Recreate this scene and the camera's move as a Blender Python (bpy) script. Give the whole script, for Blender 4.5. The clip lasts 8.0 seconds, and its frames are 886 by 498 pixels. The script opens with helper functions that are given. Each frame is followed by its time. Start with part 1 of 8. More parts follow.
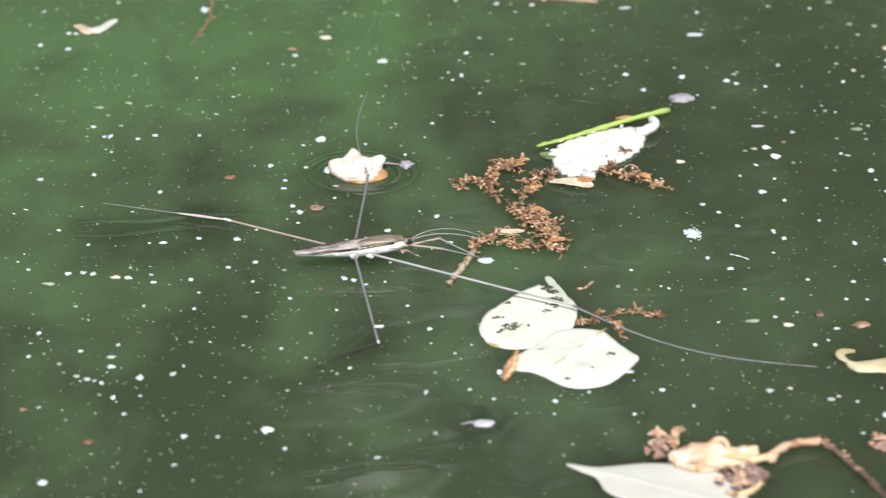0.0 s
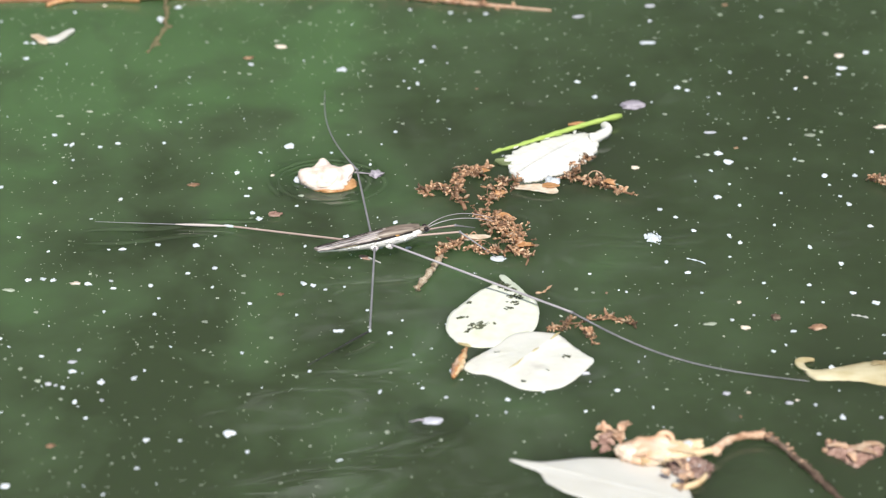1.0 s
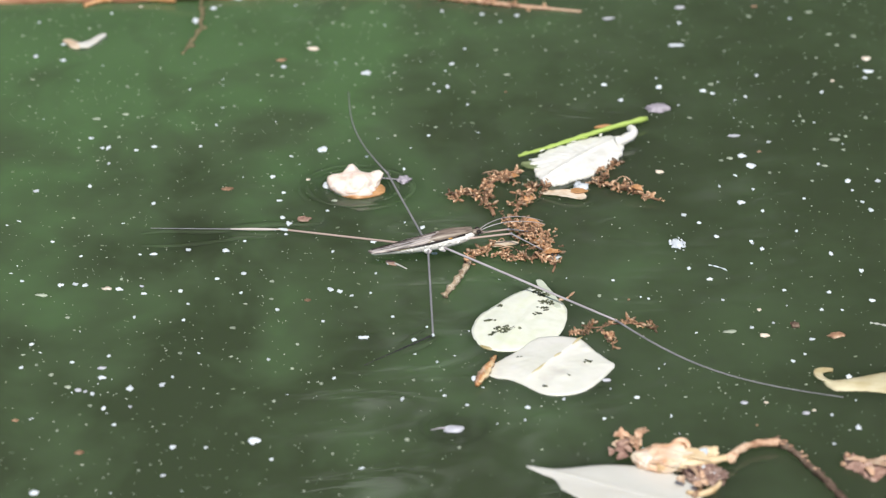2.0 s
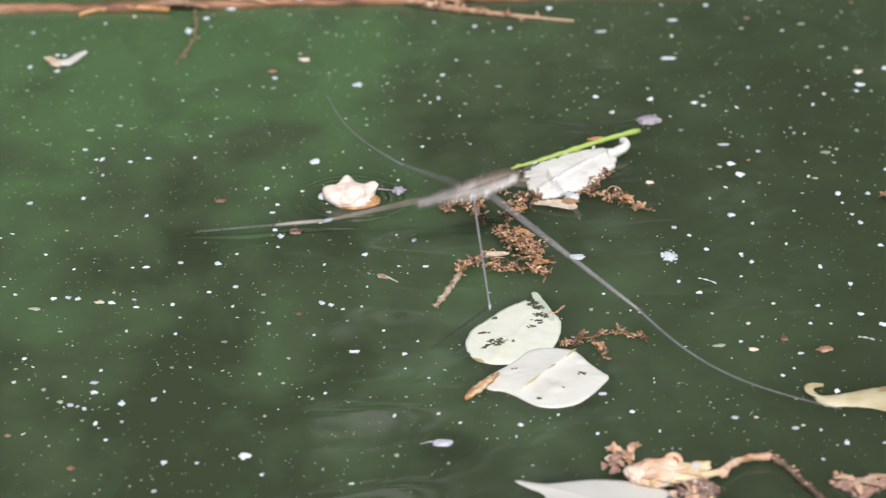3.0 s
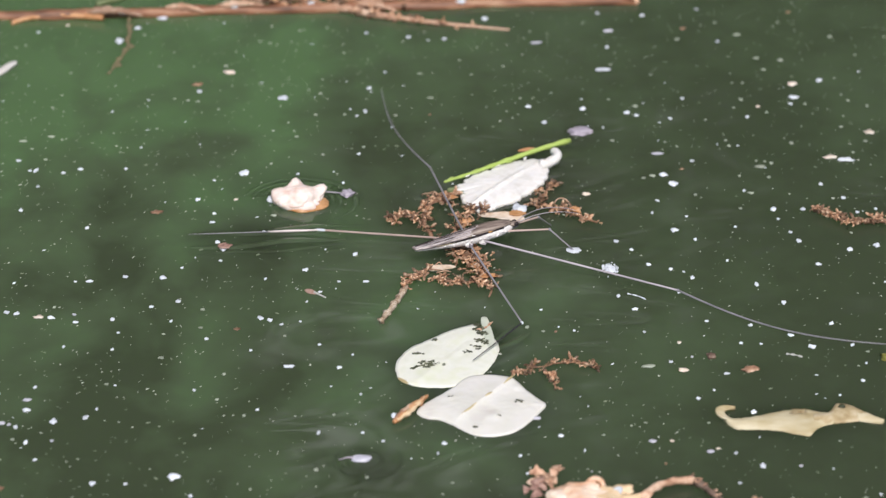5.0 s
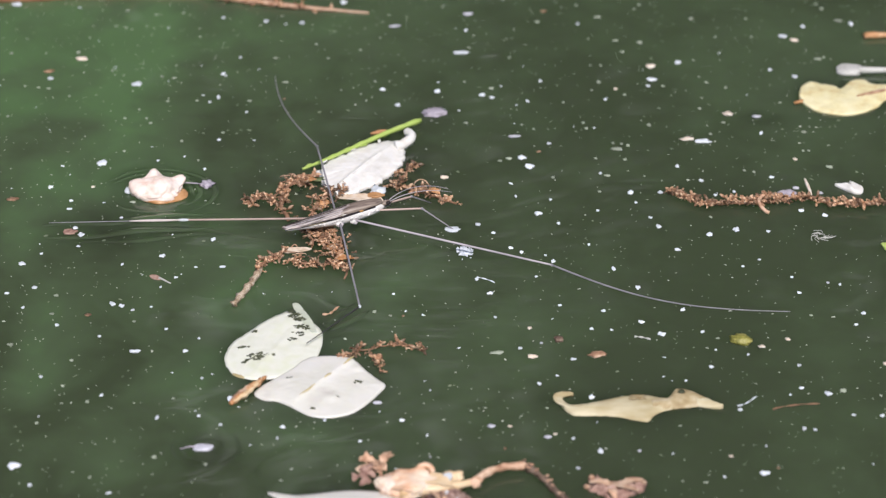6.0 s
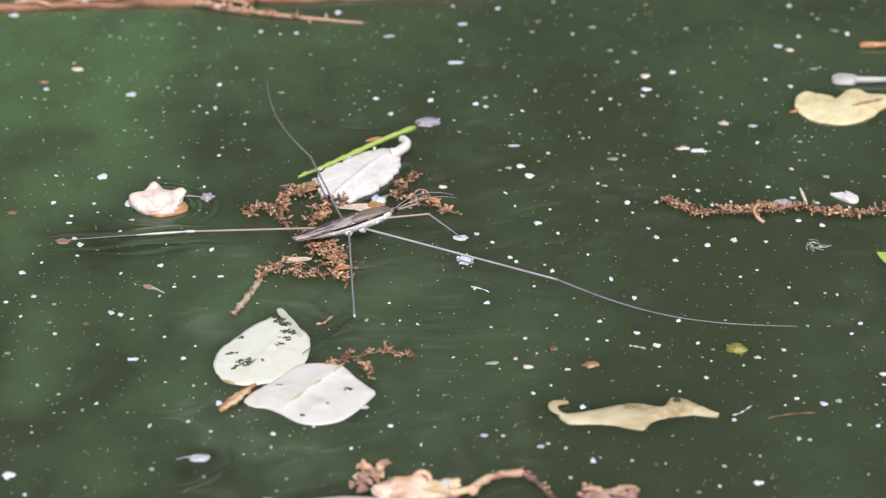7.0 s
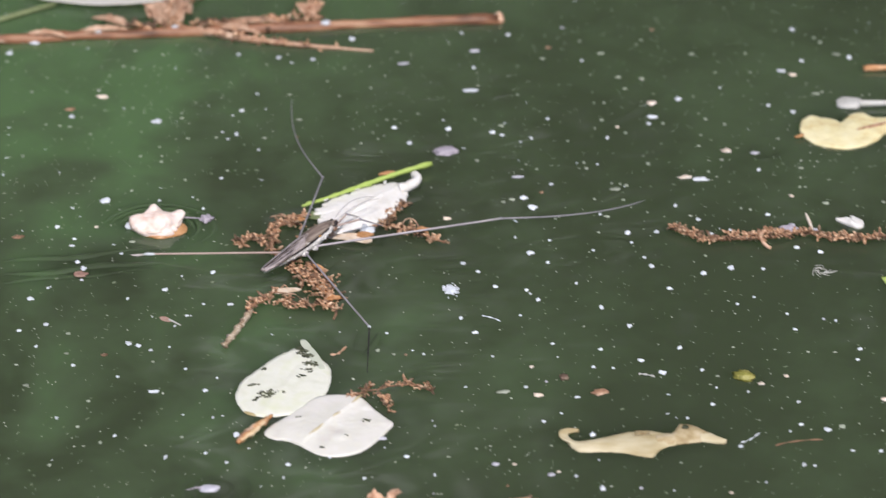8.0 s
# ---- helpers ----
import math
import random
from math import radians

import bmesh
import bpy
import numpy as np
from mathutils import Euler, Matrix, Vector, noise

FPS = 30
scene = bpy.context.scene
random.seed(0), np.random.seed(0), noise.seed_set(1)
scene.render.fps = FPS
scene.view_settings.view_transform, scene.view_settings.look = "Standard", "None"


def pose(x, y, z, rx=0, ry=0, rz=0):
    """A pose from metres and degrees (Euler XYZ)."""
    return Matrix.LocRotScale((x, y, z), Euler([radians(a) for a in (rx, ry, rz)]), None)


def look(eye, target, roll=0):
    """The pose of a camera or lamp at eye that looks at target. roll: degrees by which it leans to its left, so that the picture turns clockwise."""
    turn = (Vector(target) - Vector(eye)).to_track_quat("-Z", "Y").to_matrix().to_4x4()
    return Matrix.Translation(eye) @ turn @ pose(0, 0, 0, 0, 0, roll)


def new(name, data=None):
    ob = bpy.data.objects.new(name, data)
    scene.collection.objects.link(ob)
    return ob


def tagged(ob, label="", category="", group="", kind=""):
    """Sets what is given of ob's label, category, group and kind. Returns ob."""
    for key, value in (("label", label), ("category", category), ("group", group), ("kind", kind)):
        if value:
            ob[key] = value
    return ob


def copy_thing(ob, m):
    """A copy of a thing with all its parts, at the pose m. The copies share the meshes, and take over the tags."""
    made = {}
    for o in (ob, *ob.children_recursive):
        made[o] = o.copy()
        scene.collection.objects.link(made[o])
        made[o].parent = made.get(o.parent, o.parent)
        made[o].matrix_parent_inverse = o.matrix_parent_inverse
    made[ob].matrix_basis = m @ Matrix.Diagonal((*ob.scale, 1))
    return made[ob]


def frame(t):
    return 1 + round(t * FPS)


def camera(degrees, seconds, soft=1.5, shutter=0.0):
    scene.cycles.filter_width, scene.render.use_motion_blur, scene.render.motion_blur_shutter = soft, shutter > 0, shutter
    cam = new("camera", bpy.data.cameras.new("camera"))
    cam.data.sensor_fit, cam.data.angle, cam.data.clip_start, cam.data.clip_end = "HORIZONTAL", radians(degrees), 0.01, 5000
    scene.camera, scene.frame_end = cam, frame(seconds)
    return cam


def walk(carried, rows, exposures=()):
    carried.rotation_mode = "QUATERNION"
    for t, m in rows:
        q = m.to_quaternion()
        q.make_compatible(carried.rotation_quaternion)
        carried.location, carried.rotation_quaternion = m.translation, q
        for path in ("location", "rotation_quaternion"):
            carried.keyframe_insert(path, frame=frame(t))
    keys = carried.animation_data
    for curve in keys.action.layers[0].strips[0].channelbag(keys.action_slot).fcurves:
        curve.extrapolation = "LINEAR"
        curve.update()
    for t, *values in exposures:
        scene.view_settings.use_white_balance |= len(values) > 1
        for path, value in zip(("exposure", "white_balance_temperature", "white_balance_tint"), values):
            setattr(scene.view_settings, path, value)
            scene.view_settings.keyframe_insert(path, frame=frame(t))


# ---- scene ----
MM = 0.001


def aim(x, y, z, yaw, pitch, roll):
    """A camera pose from an eye and degrees: yaw to the left of +y, pitch up, roll as look()."""
    a, b = radians(yaw), radians(pitch)
    ahead = Vector((-math.sin(a) * math.cos(b), math.cos(a) * math.cos(b), math.sin(b)))
    return look((x, y, z), Vector((x, y, z)) + ahead, roll)


cam = camera(18.0, 8.0, soft=1.2, shutter=0.5)
cam.data.dof.use_dof, cam.data.dof.focus_distance, cam.data.dof.aperture_fstop = True, 0.460, 29.0
PATH = [
    (0, aim(-0.0070, -0.4132, 0.2119, 0.489, -27.776, -0.242)),
    (0.5, aim(-0.0091, -0.4191, 0.2110, -0.696, -27.384, -0.014)),
    (1, aim(-0.0101, -0.4164, 0.2108, -0.911, -27.357, 0.190)),
    (1.5, aim(-0.0092, -0.4186, 0.2125, -0.365, -27.433, 0.062)),
    (1.7, aim(-0.0063, -0.4193, 0.2164, 0.081, -27.952, -0.093)),
    (2.8, aim(-0.0031, -0.4182, 0.2243, 0.713, -28.376, -0.454)),
    (3, aim(-0.0023, -0.4189, 0.2259, 0.566, -28.478, -0.381)),
    (3.5, aim(-0.0001, -0.4186, 0.2288, 0.334, -28.797, -0.095)),
    (4, aim(-0.0009, -0.4197, 0.2278, -0.012, -28.907, 0.215)),
    (4.2, aim(0.0015, -0.4190, 0.2304, 0.286, -29.361, -0.003)),
    (5.3, aim(0.0067, -0.4126, 0.2295, -0.292, -28.750, -0.013)),
    (5.5, aim(0.0140, -0.4114, 0.2255, -0.677, -28.608, -0.040)),
    (5.6, aim(0.0155, -0.4109, 0.2256, -1.308, -28.391, -0.000)),
    (5.8, aim(0.0170, -0.4105, 0.2256, -1.777, -28.936, 0.392)),
    (6, aim(0.0173, -0.4104, 0.2256, -1.899, -28.973, 0.440)),
    (6.5, aim(0.0190, -0.4098, 0.2234, -1.773, -28.571, 0.339)),
    (7, aim(0.0179, -0.4098, 0.2241, -1.947, -28.653, 0.435)),
    (7.5, aim(0.0219, -0.4116, 0.2274, -1.502, -28.712, -0.155)),
    (7.8, aim(0.0180, -0.4131, 0.2320, -2.080, -28.960, -0.215)),
    (7.9, aim(0.0177, -0.4132, 0.2324, -1.930, -28.870, -0.220)),
    (8, aim(0.0175, -0.4132, 0.2326, -1.721, -28.759, -0.222)),
]
walk(cam, PATH, exposures=[(0.0, 0.50, 6540, 6), (1.5, 0.42, 6540, 6), (3.0, 0.18, 6480, 10), (5.5, 0.16, 6420, 14), (8.0, 0.16, 6400, 15)])

# ---------------------------------------------------------------- light
SUN_ELEV, SUN_AZ = radians(52), radians(172)   # azimuth clockwise from +y
world = bpy.data.worlds.new("world")
scene.world = world
world.use_nodes = True
wn = world.node_tree.nodes
sky = wn.new("ShaderNodeTexSky")
sky.sky_type, sky.sun_disc, sky.sun_elevation, sky.sun_rotation = "NISHITA", False, SUN_ELEV, SUN_AZ
sky.dust_density = 1.4
world.node_tree.links.new(sky.outputs[0], wn["Background"].inputs[0])
wn["Background"].inputs[1].default_value = 0.096
sun = new("sun", bpy.data.lights.new("sun", "SUN"))
sun.data.energy, sun.data.angle, sun.data.color = 3.6, radians(0.53), (1.0, 0.95, 0.88)
sun_dir = Vector((math.sin(SUN_AZ) * math.cos(SUN_ELEV), math.cos(SUN_AZ) * math.cos(SUN_ELEV), math.sin(SUN_ELEV)))
sun.matrix_world = look(sun_dir * 20, (0, 0, 0))


# ---------------------------------------------------------------- materials
def material(name, colors, scale=300.0, rough=0.6, bump=0.15, stretch=(1, 1, 1), fine=4.0, ior=1.45, trans=0.0, vary=0.0, contrast=(0.3, 0.7), spec=0.5):
    """Colours blended by two sizes of noise, with relief of the same grain."""
    m = bpy.data.materials.new(name)
    m.use_nodes = True
    nt, n = m.node_tree, m.node_tree.nodes
    link = nt.links.new
    b = n["Principled BSDF"]
    co = n.new("ShaderNodeTexCoord")
    mp = n.new("ShaderNodeMapping")
    mp.inputs["Scale"].default_value = stretch
    link(co.outputs["Object"], mp.inputs[0])
    big, small = n.new("ShaderNodeTexNoise"), n.new("ShaderNodeTexNoise")
    big.inputs["Scale"].default_value, small.inputs["Scale"].default_value = scale, scale * fine
    big.inputs["Detail"].default_value, small.inputs["Detail"].default_value = 3, 4
    for t in (big, small):
        link(mp.outputs[0], t.inputs["Vector"])
    mix = n.new("ShaderNodeMix")
    mix.inputs[0].default_value = 0.4
    link(big.outputs["Fac"], mix.inputs[2])
    link(small.outputs["Fac"], mix.inputs[3])
    ramp = n.new("ShaderNodeValToRGB")
    el = ramp.color_ramp.elements
    while len(el) < len(colors):
        el.new(0.5)
    for k, c in enumerate(colors):
        el[k].position = contrast[0] + (contrast[1] - contrast[0]) * k / max(1, len(colors) - 1)
        el[k].color = (*c, 1)
    link(mix.outputs[0], ramp.inputs[0])
    out = ramp.outputs[0]
    if vary:
        info, hsv = n.new("ShaderNodeObjectInfo"), n.new("ShaderNodeHueSaturation")
        mr = n.new("ShaderNodeMapRange")
        mr.inputs[3].default_value, mr.inputs[4].default_value = 1 - vary, 1 + vary
        link(info.outputs["Random"], mr.inputs[0])
        link(mr.outputs[0], hsv.inputs["Value"])
        link(out, hsv.inputs["Color"])
        out = hsv.outputs[0]
    link(out, b.inputs["Base Color"])
    b.inputs["Roughness"].default_value = rough
    b.inputs["IOR"].default_value = ior
    b.inputs["Specular IOR Level"].default_value = spec
    if trans:
        b.inputs["Subsurface Weight"].default_value = trans
        b.inputs["Subsurface Radius"].default_value = (0.8, 0.7, 0.5)
        b.inputs["Subsurface Scale"].default_value = 0.0006
    bp = n.new("ShaderNodeBump")
    bp.inputs["Strength"].default_value, bp.inputs["Distance"].default_value = bump, 0.0002
    link(mix.outputs[0], bp.inputs["Height"])
    link(bp.outputs[0], b.inputs["Normal"])
    return m


def water_material(name, depth):
    """Murky green pond water: a smooth wet surface over a suspension of algae, in which light spreads by about depth."""
    m = bpy.data.materials.new(name)
    m.use_nodes = True
    nt, n = m.node_tree, m.node_tree.nodes
    link = nt.links.new
    b = n["Principled BSDF"]
    co = n.new("ShaderNodeNewGeometry")
    # sunlit and mirrored green painted in, brighter towards one side, in soft clouds
    cloud, wisps = n.new("ShaderNodeTexNoise"), n.new("ShaderNodeTexNoise")
    cloud.inputs["Scale"].default_value, cloud.inputs["Detail"].default_value = 11, 3
    wisps.inputs["Scale"].default_value, wisps.inputs["Detail"].default_value = 32, 2
    xyz = n.new("ShaderNodeSeparateXYZ")
    link(co.outputs["Position"], xyz.inputs[0])

    def calc(op, p, q):
        node = n.new("ShaderNodeMath")
        node.operation = op
        for k, v in enumerate((p, q)):
            if isinstance(v, (int, float)):
                node.inputs[k].default_value = v
            else:
                link(v, node.inputs[k])
        return node.outputs[0]

    def span(v, lo, hi):
        node = n.new("ShaderNodeMapRange")
        node.interpolation_type = "SMOOTHSTEP"
        node.inputs[1].default_value, node.inputs[2].default_value = lo, hi
        link(v, node.inputs[0])
        return node.outputs[0]

    # clouds drawn out along y, like the streaks of mirrored trees
    long = n.new("ShaderNodeMapping")
    long.inputs["Scale"].default_value = (1.0, 0.30, 1.0)
    link(co.outputs["Position"], long.inputs[0])
    for tex in (cloud, wisps):
        link(long.outputs[0], tex.inputs["Vector"])
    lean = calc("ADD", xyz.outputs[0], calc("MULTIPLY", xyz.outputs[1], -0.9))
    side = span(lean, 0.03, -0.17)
    # further out the painted green breaks up into wide patches
    wide, reach = n.new("ShaderNodeTexNoise"), n.new("ShaderNodeVectorMath")
    wide.inputs["Scale"].default_value, wide.inputs["Detail"].default_value = 1.7, 3
    reach.operation = "LENGTH"
    link(co.outputs["Position"], wide.inputs["Vector"])
    link(co.outputs["Position"], reach.inputs[0])
    away = span(reach.outputs["Value"], 0.14, 0.6)
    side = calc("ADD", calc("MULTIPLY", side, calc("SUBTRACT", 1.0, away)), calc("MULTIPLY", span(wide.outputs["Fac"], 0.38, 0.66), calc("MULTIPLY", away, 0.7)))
    painted_light = calc("MULTIPLY", side, calc("ADD", 0.27, calc("MULTIPLY", cloud.outputs["Fac"], 1.15)))
    painted_light = calc("ADD", painted_light, calc("MULTIPLY", calc("SUBTRACT", wisps.outputs["Fac"], 0.48), calc("ADD", 0.45, calc("MULTIPLY", span(xyz.outputs[0], 0.05, -0.03), 0.85))))
    # mirrored bright foliage, and one darker place, painted as soft ellipses
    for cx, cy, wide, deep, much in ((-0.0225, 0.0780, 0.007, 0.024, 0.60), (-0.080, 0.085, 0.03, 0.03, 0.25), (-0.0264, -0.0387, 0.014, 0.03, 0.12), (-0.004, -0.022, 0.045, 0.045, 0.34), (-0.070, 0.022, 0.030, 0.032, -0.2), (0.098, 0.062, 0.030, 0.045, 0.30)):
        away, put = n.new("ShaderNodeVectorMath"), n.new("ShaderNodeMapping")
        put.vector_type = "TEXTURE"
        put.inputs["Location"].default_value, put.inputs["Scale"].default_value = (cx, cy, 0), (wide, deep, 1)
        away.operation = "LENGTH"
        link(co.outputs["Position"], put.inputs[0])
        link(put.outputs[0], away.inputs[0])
        painted_light = calc("ADD", painted_light, calc("MULTIPLY", span(away.outputs["Value"], 1.6, 0.0), much))
    # mottling painted in for mirrored trees and ripples, strongest on one side
    flat, mottle, fine = n.new("ShaderNodeMapping"), n.new("ShaderNodeTexNoise"), n.new("ShaderNodeTexNoise")
    flat.inputs["Scale"].default_value, flat.inputs["Rotation"].default_value = (1.0, 0.8, 1.0), (0, 0, 0.35)
    mottle.inputs["Scale"].default_value, mottle.inputs["Detail"].default_value, mottle.inputs["Distortion"].default_value = 58, 3, 0.4
    fine.inputs["Scale"].default_value, fine.inputs["Detail"].default_value = 150, 3
    link(co.outputs["Position"], flat.inputs[0])
    link(flat.outputs[0], mottle.inputs["Vector"])
    link(co.outputs["Position"], fine.inputs["Vector"])
    there = calc("ADD", 0.6, calc("MULTIPLY", span(xyz.outputs[0], 0.05, -0.03), 1.3))
    painted_light = calc("ADD", painted_light, calc("MULTIPLY", calc("SUBTRACT", mottle.outputs["Fac"], 0.5), there))
    painted_light = calc("ADD", painted_light, calc("MULTIPLY", calc("SUBTRACT", fine.outputs["Fac"], 0.5), 0.3))
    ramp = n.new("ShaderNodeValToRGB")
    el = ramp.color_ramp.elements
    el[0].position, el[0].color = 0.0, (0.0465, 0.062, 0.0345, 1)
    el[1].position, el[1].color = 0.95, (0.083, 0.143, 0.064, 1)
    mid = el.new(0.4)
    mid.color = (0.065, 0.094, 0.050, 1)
    link(painted_light, ramp.inputs[0])
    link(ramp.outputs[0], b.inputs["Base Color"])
    b.inputs["Roughness"].default_value, b.inputs["IOR"].default_value = 0.006, 1.333
    b.subsurface_method = "BURLEY"
    b.inputs["Subsurface Weight"].default_value, b.inputs["Subsurface Scale"].default_value = 1.0, depth
    b.inputs["Subsurface Radius"].default_value = (0.8, 1.0, 0.6)
    mp, rip = n.new("ShaderNodeMapping"), n.new("ShaderNodeTexNoise")
    mp.inputs["Scale"].default_value = (0.5, 1.0, 1.0)
    rip.inputs["Scale"].default_value, rip.inputs["Detail"].default_value = 55, 1
    link(co.outputs["Position"], mp.inputs[0])
    link(mp.outputs[0], rip.inputs["Vector"])
    bp = n.new("ShaderNodeBump")
    bp.inputs["Strength"].default_value, bp.inputs["Distance"].default_value = 0.15, 0.0006
    link(rip.outputs["Fac"], bp.inputs["Height"])
    link(bp.outputs[0], b.inputs["Normal"])
    return m


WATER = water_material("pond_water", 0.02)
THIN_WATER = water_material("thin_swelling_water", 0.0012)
WHITE_PETAL = material("white_petal", [(0.62, 0.64, 0.52), (0.72, 0.73, 0.65), (0.65, 0.68, 0.51)], 120, 0.5, 0.2, trans=0.15)
DIM_PETAL = material("soaked_petal", [(0.46, 0.50, 0.40), (0.62, 0.65, 0.56)], 160, 0.4, 0.2, trans=0.2)
SKELETON = material("decayed_spot", [(0.025, 0.032, 0.018), (0.10, 0.11, 0.06)], 900, 0.6, 0.3)
WAX_PETAL = material("waxy_petal", [(0.627, 0.608, 0.560), (0.769, 0.760, 0.736), (0.722, 0.694, 0.646)], 160, 0.45, 0.5, trans=0.15)
CREAM_LEAF = material("cream_leaf", [(0.558, 0.553, 0.516), (0.605, 0.591, 0.558), (0.544, 0.525, 0.474)], 90, 0.5, 0.15, stretch=(0.3, 1, 1), trans=0.15)
PINK_PETAL = material("pale_pink_petal", [(0.62, 0.36, 0.25), (0.78, 0.61, 0.53), (0.83, 0.72, 0.66)], 260, 0.5, 0.3, trans=0.2, contrast=(0.25, 0.55))
AMBER = material("amber_rim", [(0.34, 0.15, 0.05), (0.58, 0.34, 0.17)], 400, 0.4, 0.2)
TAN_LEAF = material("tan_leaf", [(0.28, 0.20, 0.09), (0.47, 0.395, 0.23), (0.63, 0.575, 0.41)], 130, 0.55, 0.3, stretch=(0.5, 1, 1), trans=0.1)
YELLOW_LEAF = material("yellow_leaf", [(0.58, 0.44, 0.20), (0.72, 0.65, 0.38), (0.76, 0.71, 0.47)], 160, 0.5, 0.2, trans=0.1)
DULL_GREEN = material("dull_strand", [(0.10, 0.13, 0.05), (0.24, 0.28, 0.14)], 250, 0.6, 0.2)
GREY_SCALE = material("grey_scale", [(0.36, 0.36, 0.33), (0.56, 0.56, 0.54)], 400, 0.5, 0.3)
GREEN_STEM = material("green_stem", [(0.32, 0.44, 0.09), (0.49, 0.62, 0.19)], 250, 0.4, 0.2, stretch=(0.2, 1, 1))
RUSSET = material("russet_floret", [(0.13, 0.062, 0.035), (0.33, 0.185, 0.105), (0.60, 0.44, 0.31)], 900, 0.42, 0.6, vary=0.7, contrast=(0.36, 0.64))
RUSSET_STALK = material("russet_stalk", [(0.16, 0.08, 0.045), (0.33, 0.19, 0.12)], 500, 0.7, 0.4)
BARK = material("wet_bark", [(0.10, 0.045, 0.025), (0.28, 0.13, 0.07), (0.42, 0.25, 0.15)], 160, 0.55, 0.6, stretch=(0.3, 1, 1), contrast=(0.35, 0.65))
PEEL = material("peeling_bark", [(0.24, 0.11, 0.06), (0.48, 0.30, 0.20), (0.62, 0.47, 0.35)], 320, 0.6, 0.5, vary=0.3)
DARK_BARK = material("dark_bark", [(0.04, 0.028, 0.022), (0.14, 0.09, 0.065), (0.27, 0.20, 0.15)], 500, 0.7, 0.7)
BUD = material("papery_bud", [(0.55, 0.24, 0.11), (0.72, 0.47, 0.32), (0.80, 0.68, 0.55)], 130, 0.42, 0.3, trans=0.2, contrast=(0.34, 0.60), stretch=(0.5, 1, 1))
PEDUNCLE = material("yellowish_stalk", [(0.46, 0.27, 0.12), (0.68, 0.50, 0.30), (0.76, 0.64, 0.46)], 260, 0.5, 0.3, stretch=(0.4, 1, 1))
FLECK = material("pale_fleck", [(0.56, 0.61, 0.68), (0.78, 0.82, 0.88)], 900, 0.5, 0.3, vary=0.22)
DULL_FLECK = material("dull_fleck", [(0.22, 0.26, 0.19), (0.40, 0.43, 0.36)], 700, 0.6, 0.3, vary=0.3)
CREAM_FLECK = material("cream_fleck", [(0.60, 0.44, 0.33), (0.76, 0.66, 0.56), (0.80, 0.76, 0.70)], 700, 0.5, 0.3, vary=0.1)
DUST = material("pollen_dust", [(0.30, 0.34, 0.26), (0.60, 0.62, 0.54)], 500, 0.6, 0.2)
DIM_DUST = material("drowned_dust", [(0.10, 0.13, 0.08), (0.20, 0.23, 0.15)], 500, 0.6, 0.2)
BROWN_FLECK = material("brown_fleck", [(0.12, 0.06, 0.04), (0.31, 0.18, 0.11), (0.52, 0.39, 0.30)], 800, 0.6, 0.4, vary=0.4)
CREAM_PETAL = material("cream_petal", [(0.595, 0.558, 0.530), (0.679, 0.674, 0.614), (0.725, 0.711, 0.674)], 75, 0.4, 0.3, trans=0.2, contrast=(0.3, 0.62))
TAN_PETAL = material("tan_crease", [(0.38, 0.30, 0.14), (0.60, 0.52, 0.32)], 400, 0.5, 0.3)
STUMP = material("fuzzy_stump", [(0.16, 0.10, 0.06), (0.38, 0.29, 0.20), (0.58, 0.50, 0.40)], 900, 0.8, 0.8, contrast=(0.35, 0.65))
PALE_BRACT = material("pale_bract", [(0.46, 0.30, 0.18), (0.66, 0.54, 0.42), (0.76, 0.69, 0.60)], 260, 0.5, 0.3)
ORANGE_HUSK = material("orange_husk", [(0.26, 0.10, 0.035), (0.50, 0.25, 0.11), (0.66, 0.42, 0.25)], 500, 0.6, 0.6)
BROWN_LEAF = material("brown_leaf", [(0.26, 0.18, 0.08), (0.43, 0.34, 0.19), (0.58, 0.51, 0.36)], 200, 0.5, 0.3)
LILAC = material("pale_lilac_scale", [(0.40, 0.40, 0.47), (0.62, 0.62, 0.69)], 500, 0.4, 0.3)
DROWNED = material("drowned_twig", [(0.13, 0.115, 0.06), (0.27, 0.21, 0.12)], 300, 0.7, 0.4)
PALE_BUD = material("pale_bud", [(0.66, 0.40, 0.28), (0.74, 0.58, 0.47), (0.78, 0.68, 0.60)], 200, 0.42, 0.4, trans=0.2)
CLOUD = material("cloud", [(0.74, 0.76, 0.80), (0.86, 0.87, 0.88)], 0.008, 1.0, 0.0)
SODDEN = material("sodden_bud", [(0.09, 0.05, 0.04), (0.27, 0.17, 0.14), (0.50, 0.38, 0.33)], 700, 0.28, 0.6, vary=0.4)
MAUVE = material("mauve_scrap", [(0.13, 0.065, 0.05), (0.32, 0.19, 0.15), (0.50, 0.36, 0.30)], 420, 0.6, 0.6)
WET_SHIN = material("wet_shin", [(0.46, 0.40, 0.39), (0.70, 0.64, 0.63)], 900, 0.25, 0.2, stretch=(0.1, 1, 1))
WET_LEG = material("wet_leg", [(0.02, 0.02, 0.022), (0.06, 0.055, 0.06)], 900, 0.2, 0.2)
SLATE = material("lilac_scale", [(0.28, 0.25, 0.30), (0.48, 0.44, 0.50)], 700, 0.5, 0.4)
# pale blue scraps and chips; on feet, knees and twig the colour paints glints
FILM_GLINT = material("bluish_film_and_glint", [(0.50, 0.54, 0.58), (0.70, 0.74, 0.80)], 900, 0.3, 0.4)
WING = material("strider_wing", [(0.045, 0.036, 0.033), (0.24, 0.20, 0.19), (0.52, 0.46, 0.44)], 1500, 0.4, 0.5, stretch=(0.05, 1, 1), contrast=(0.40, 0.58))
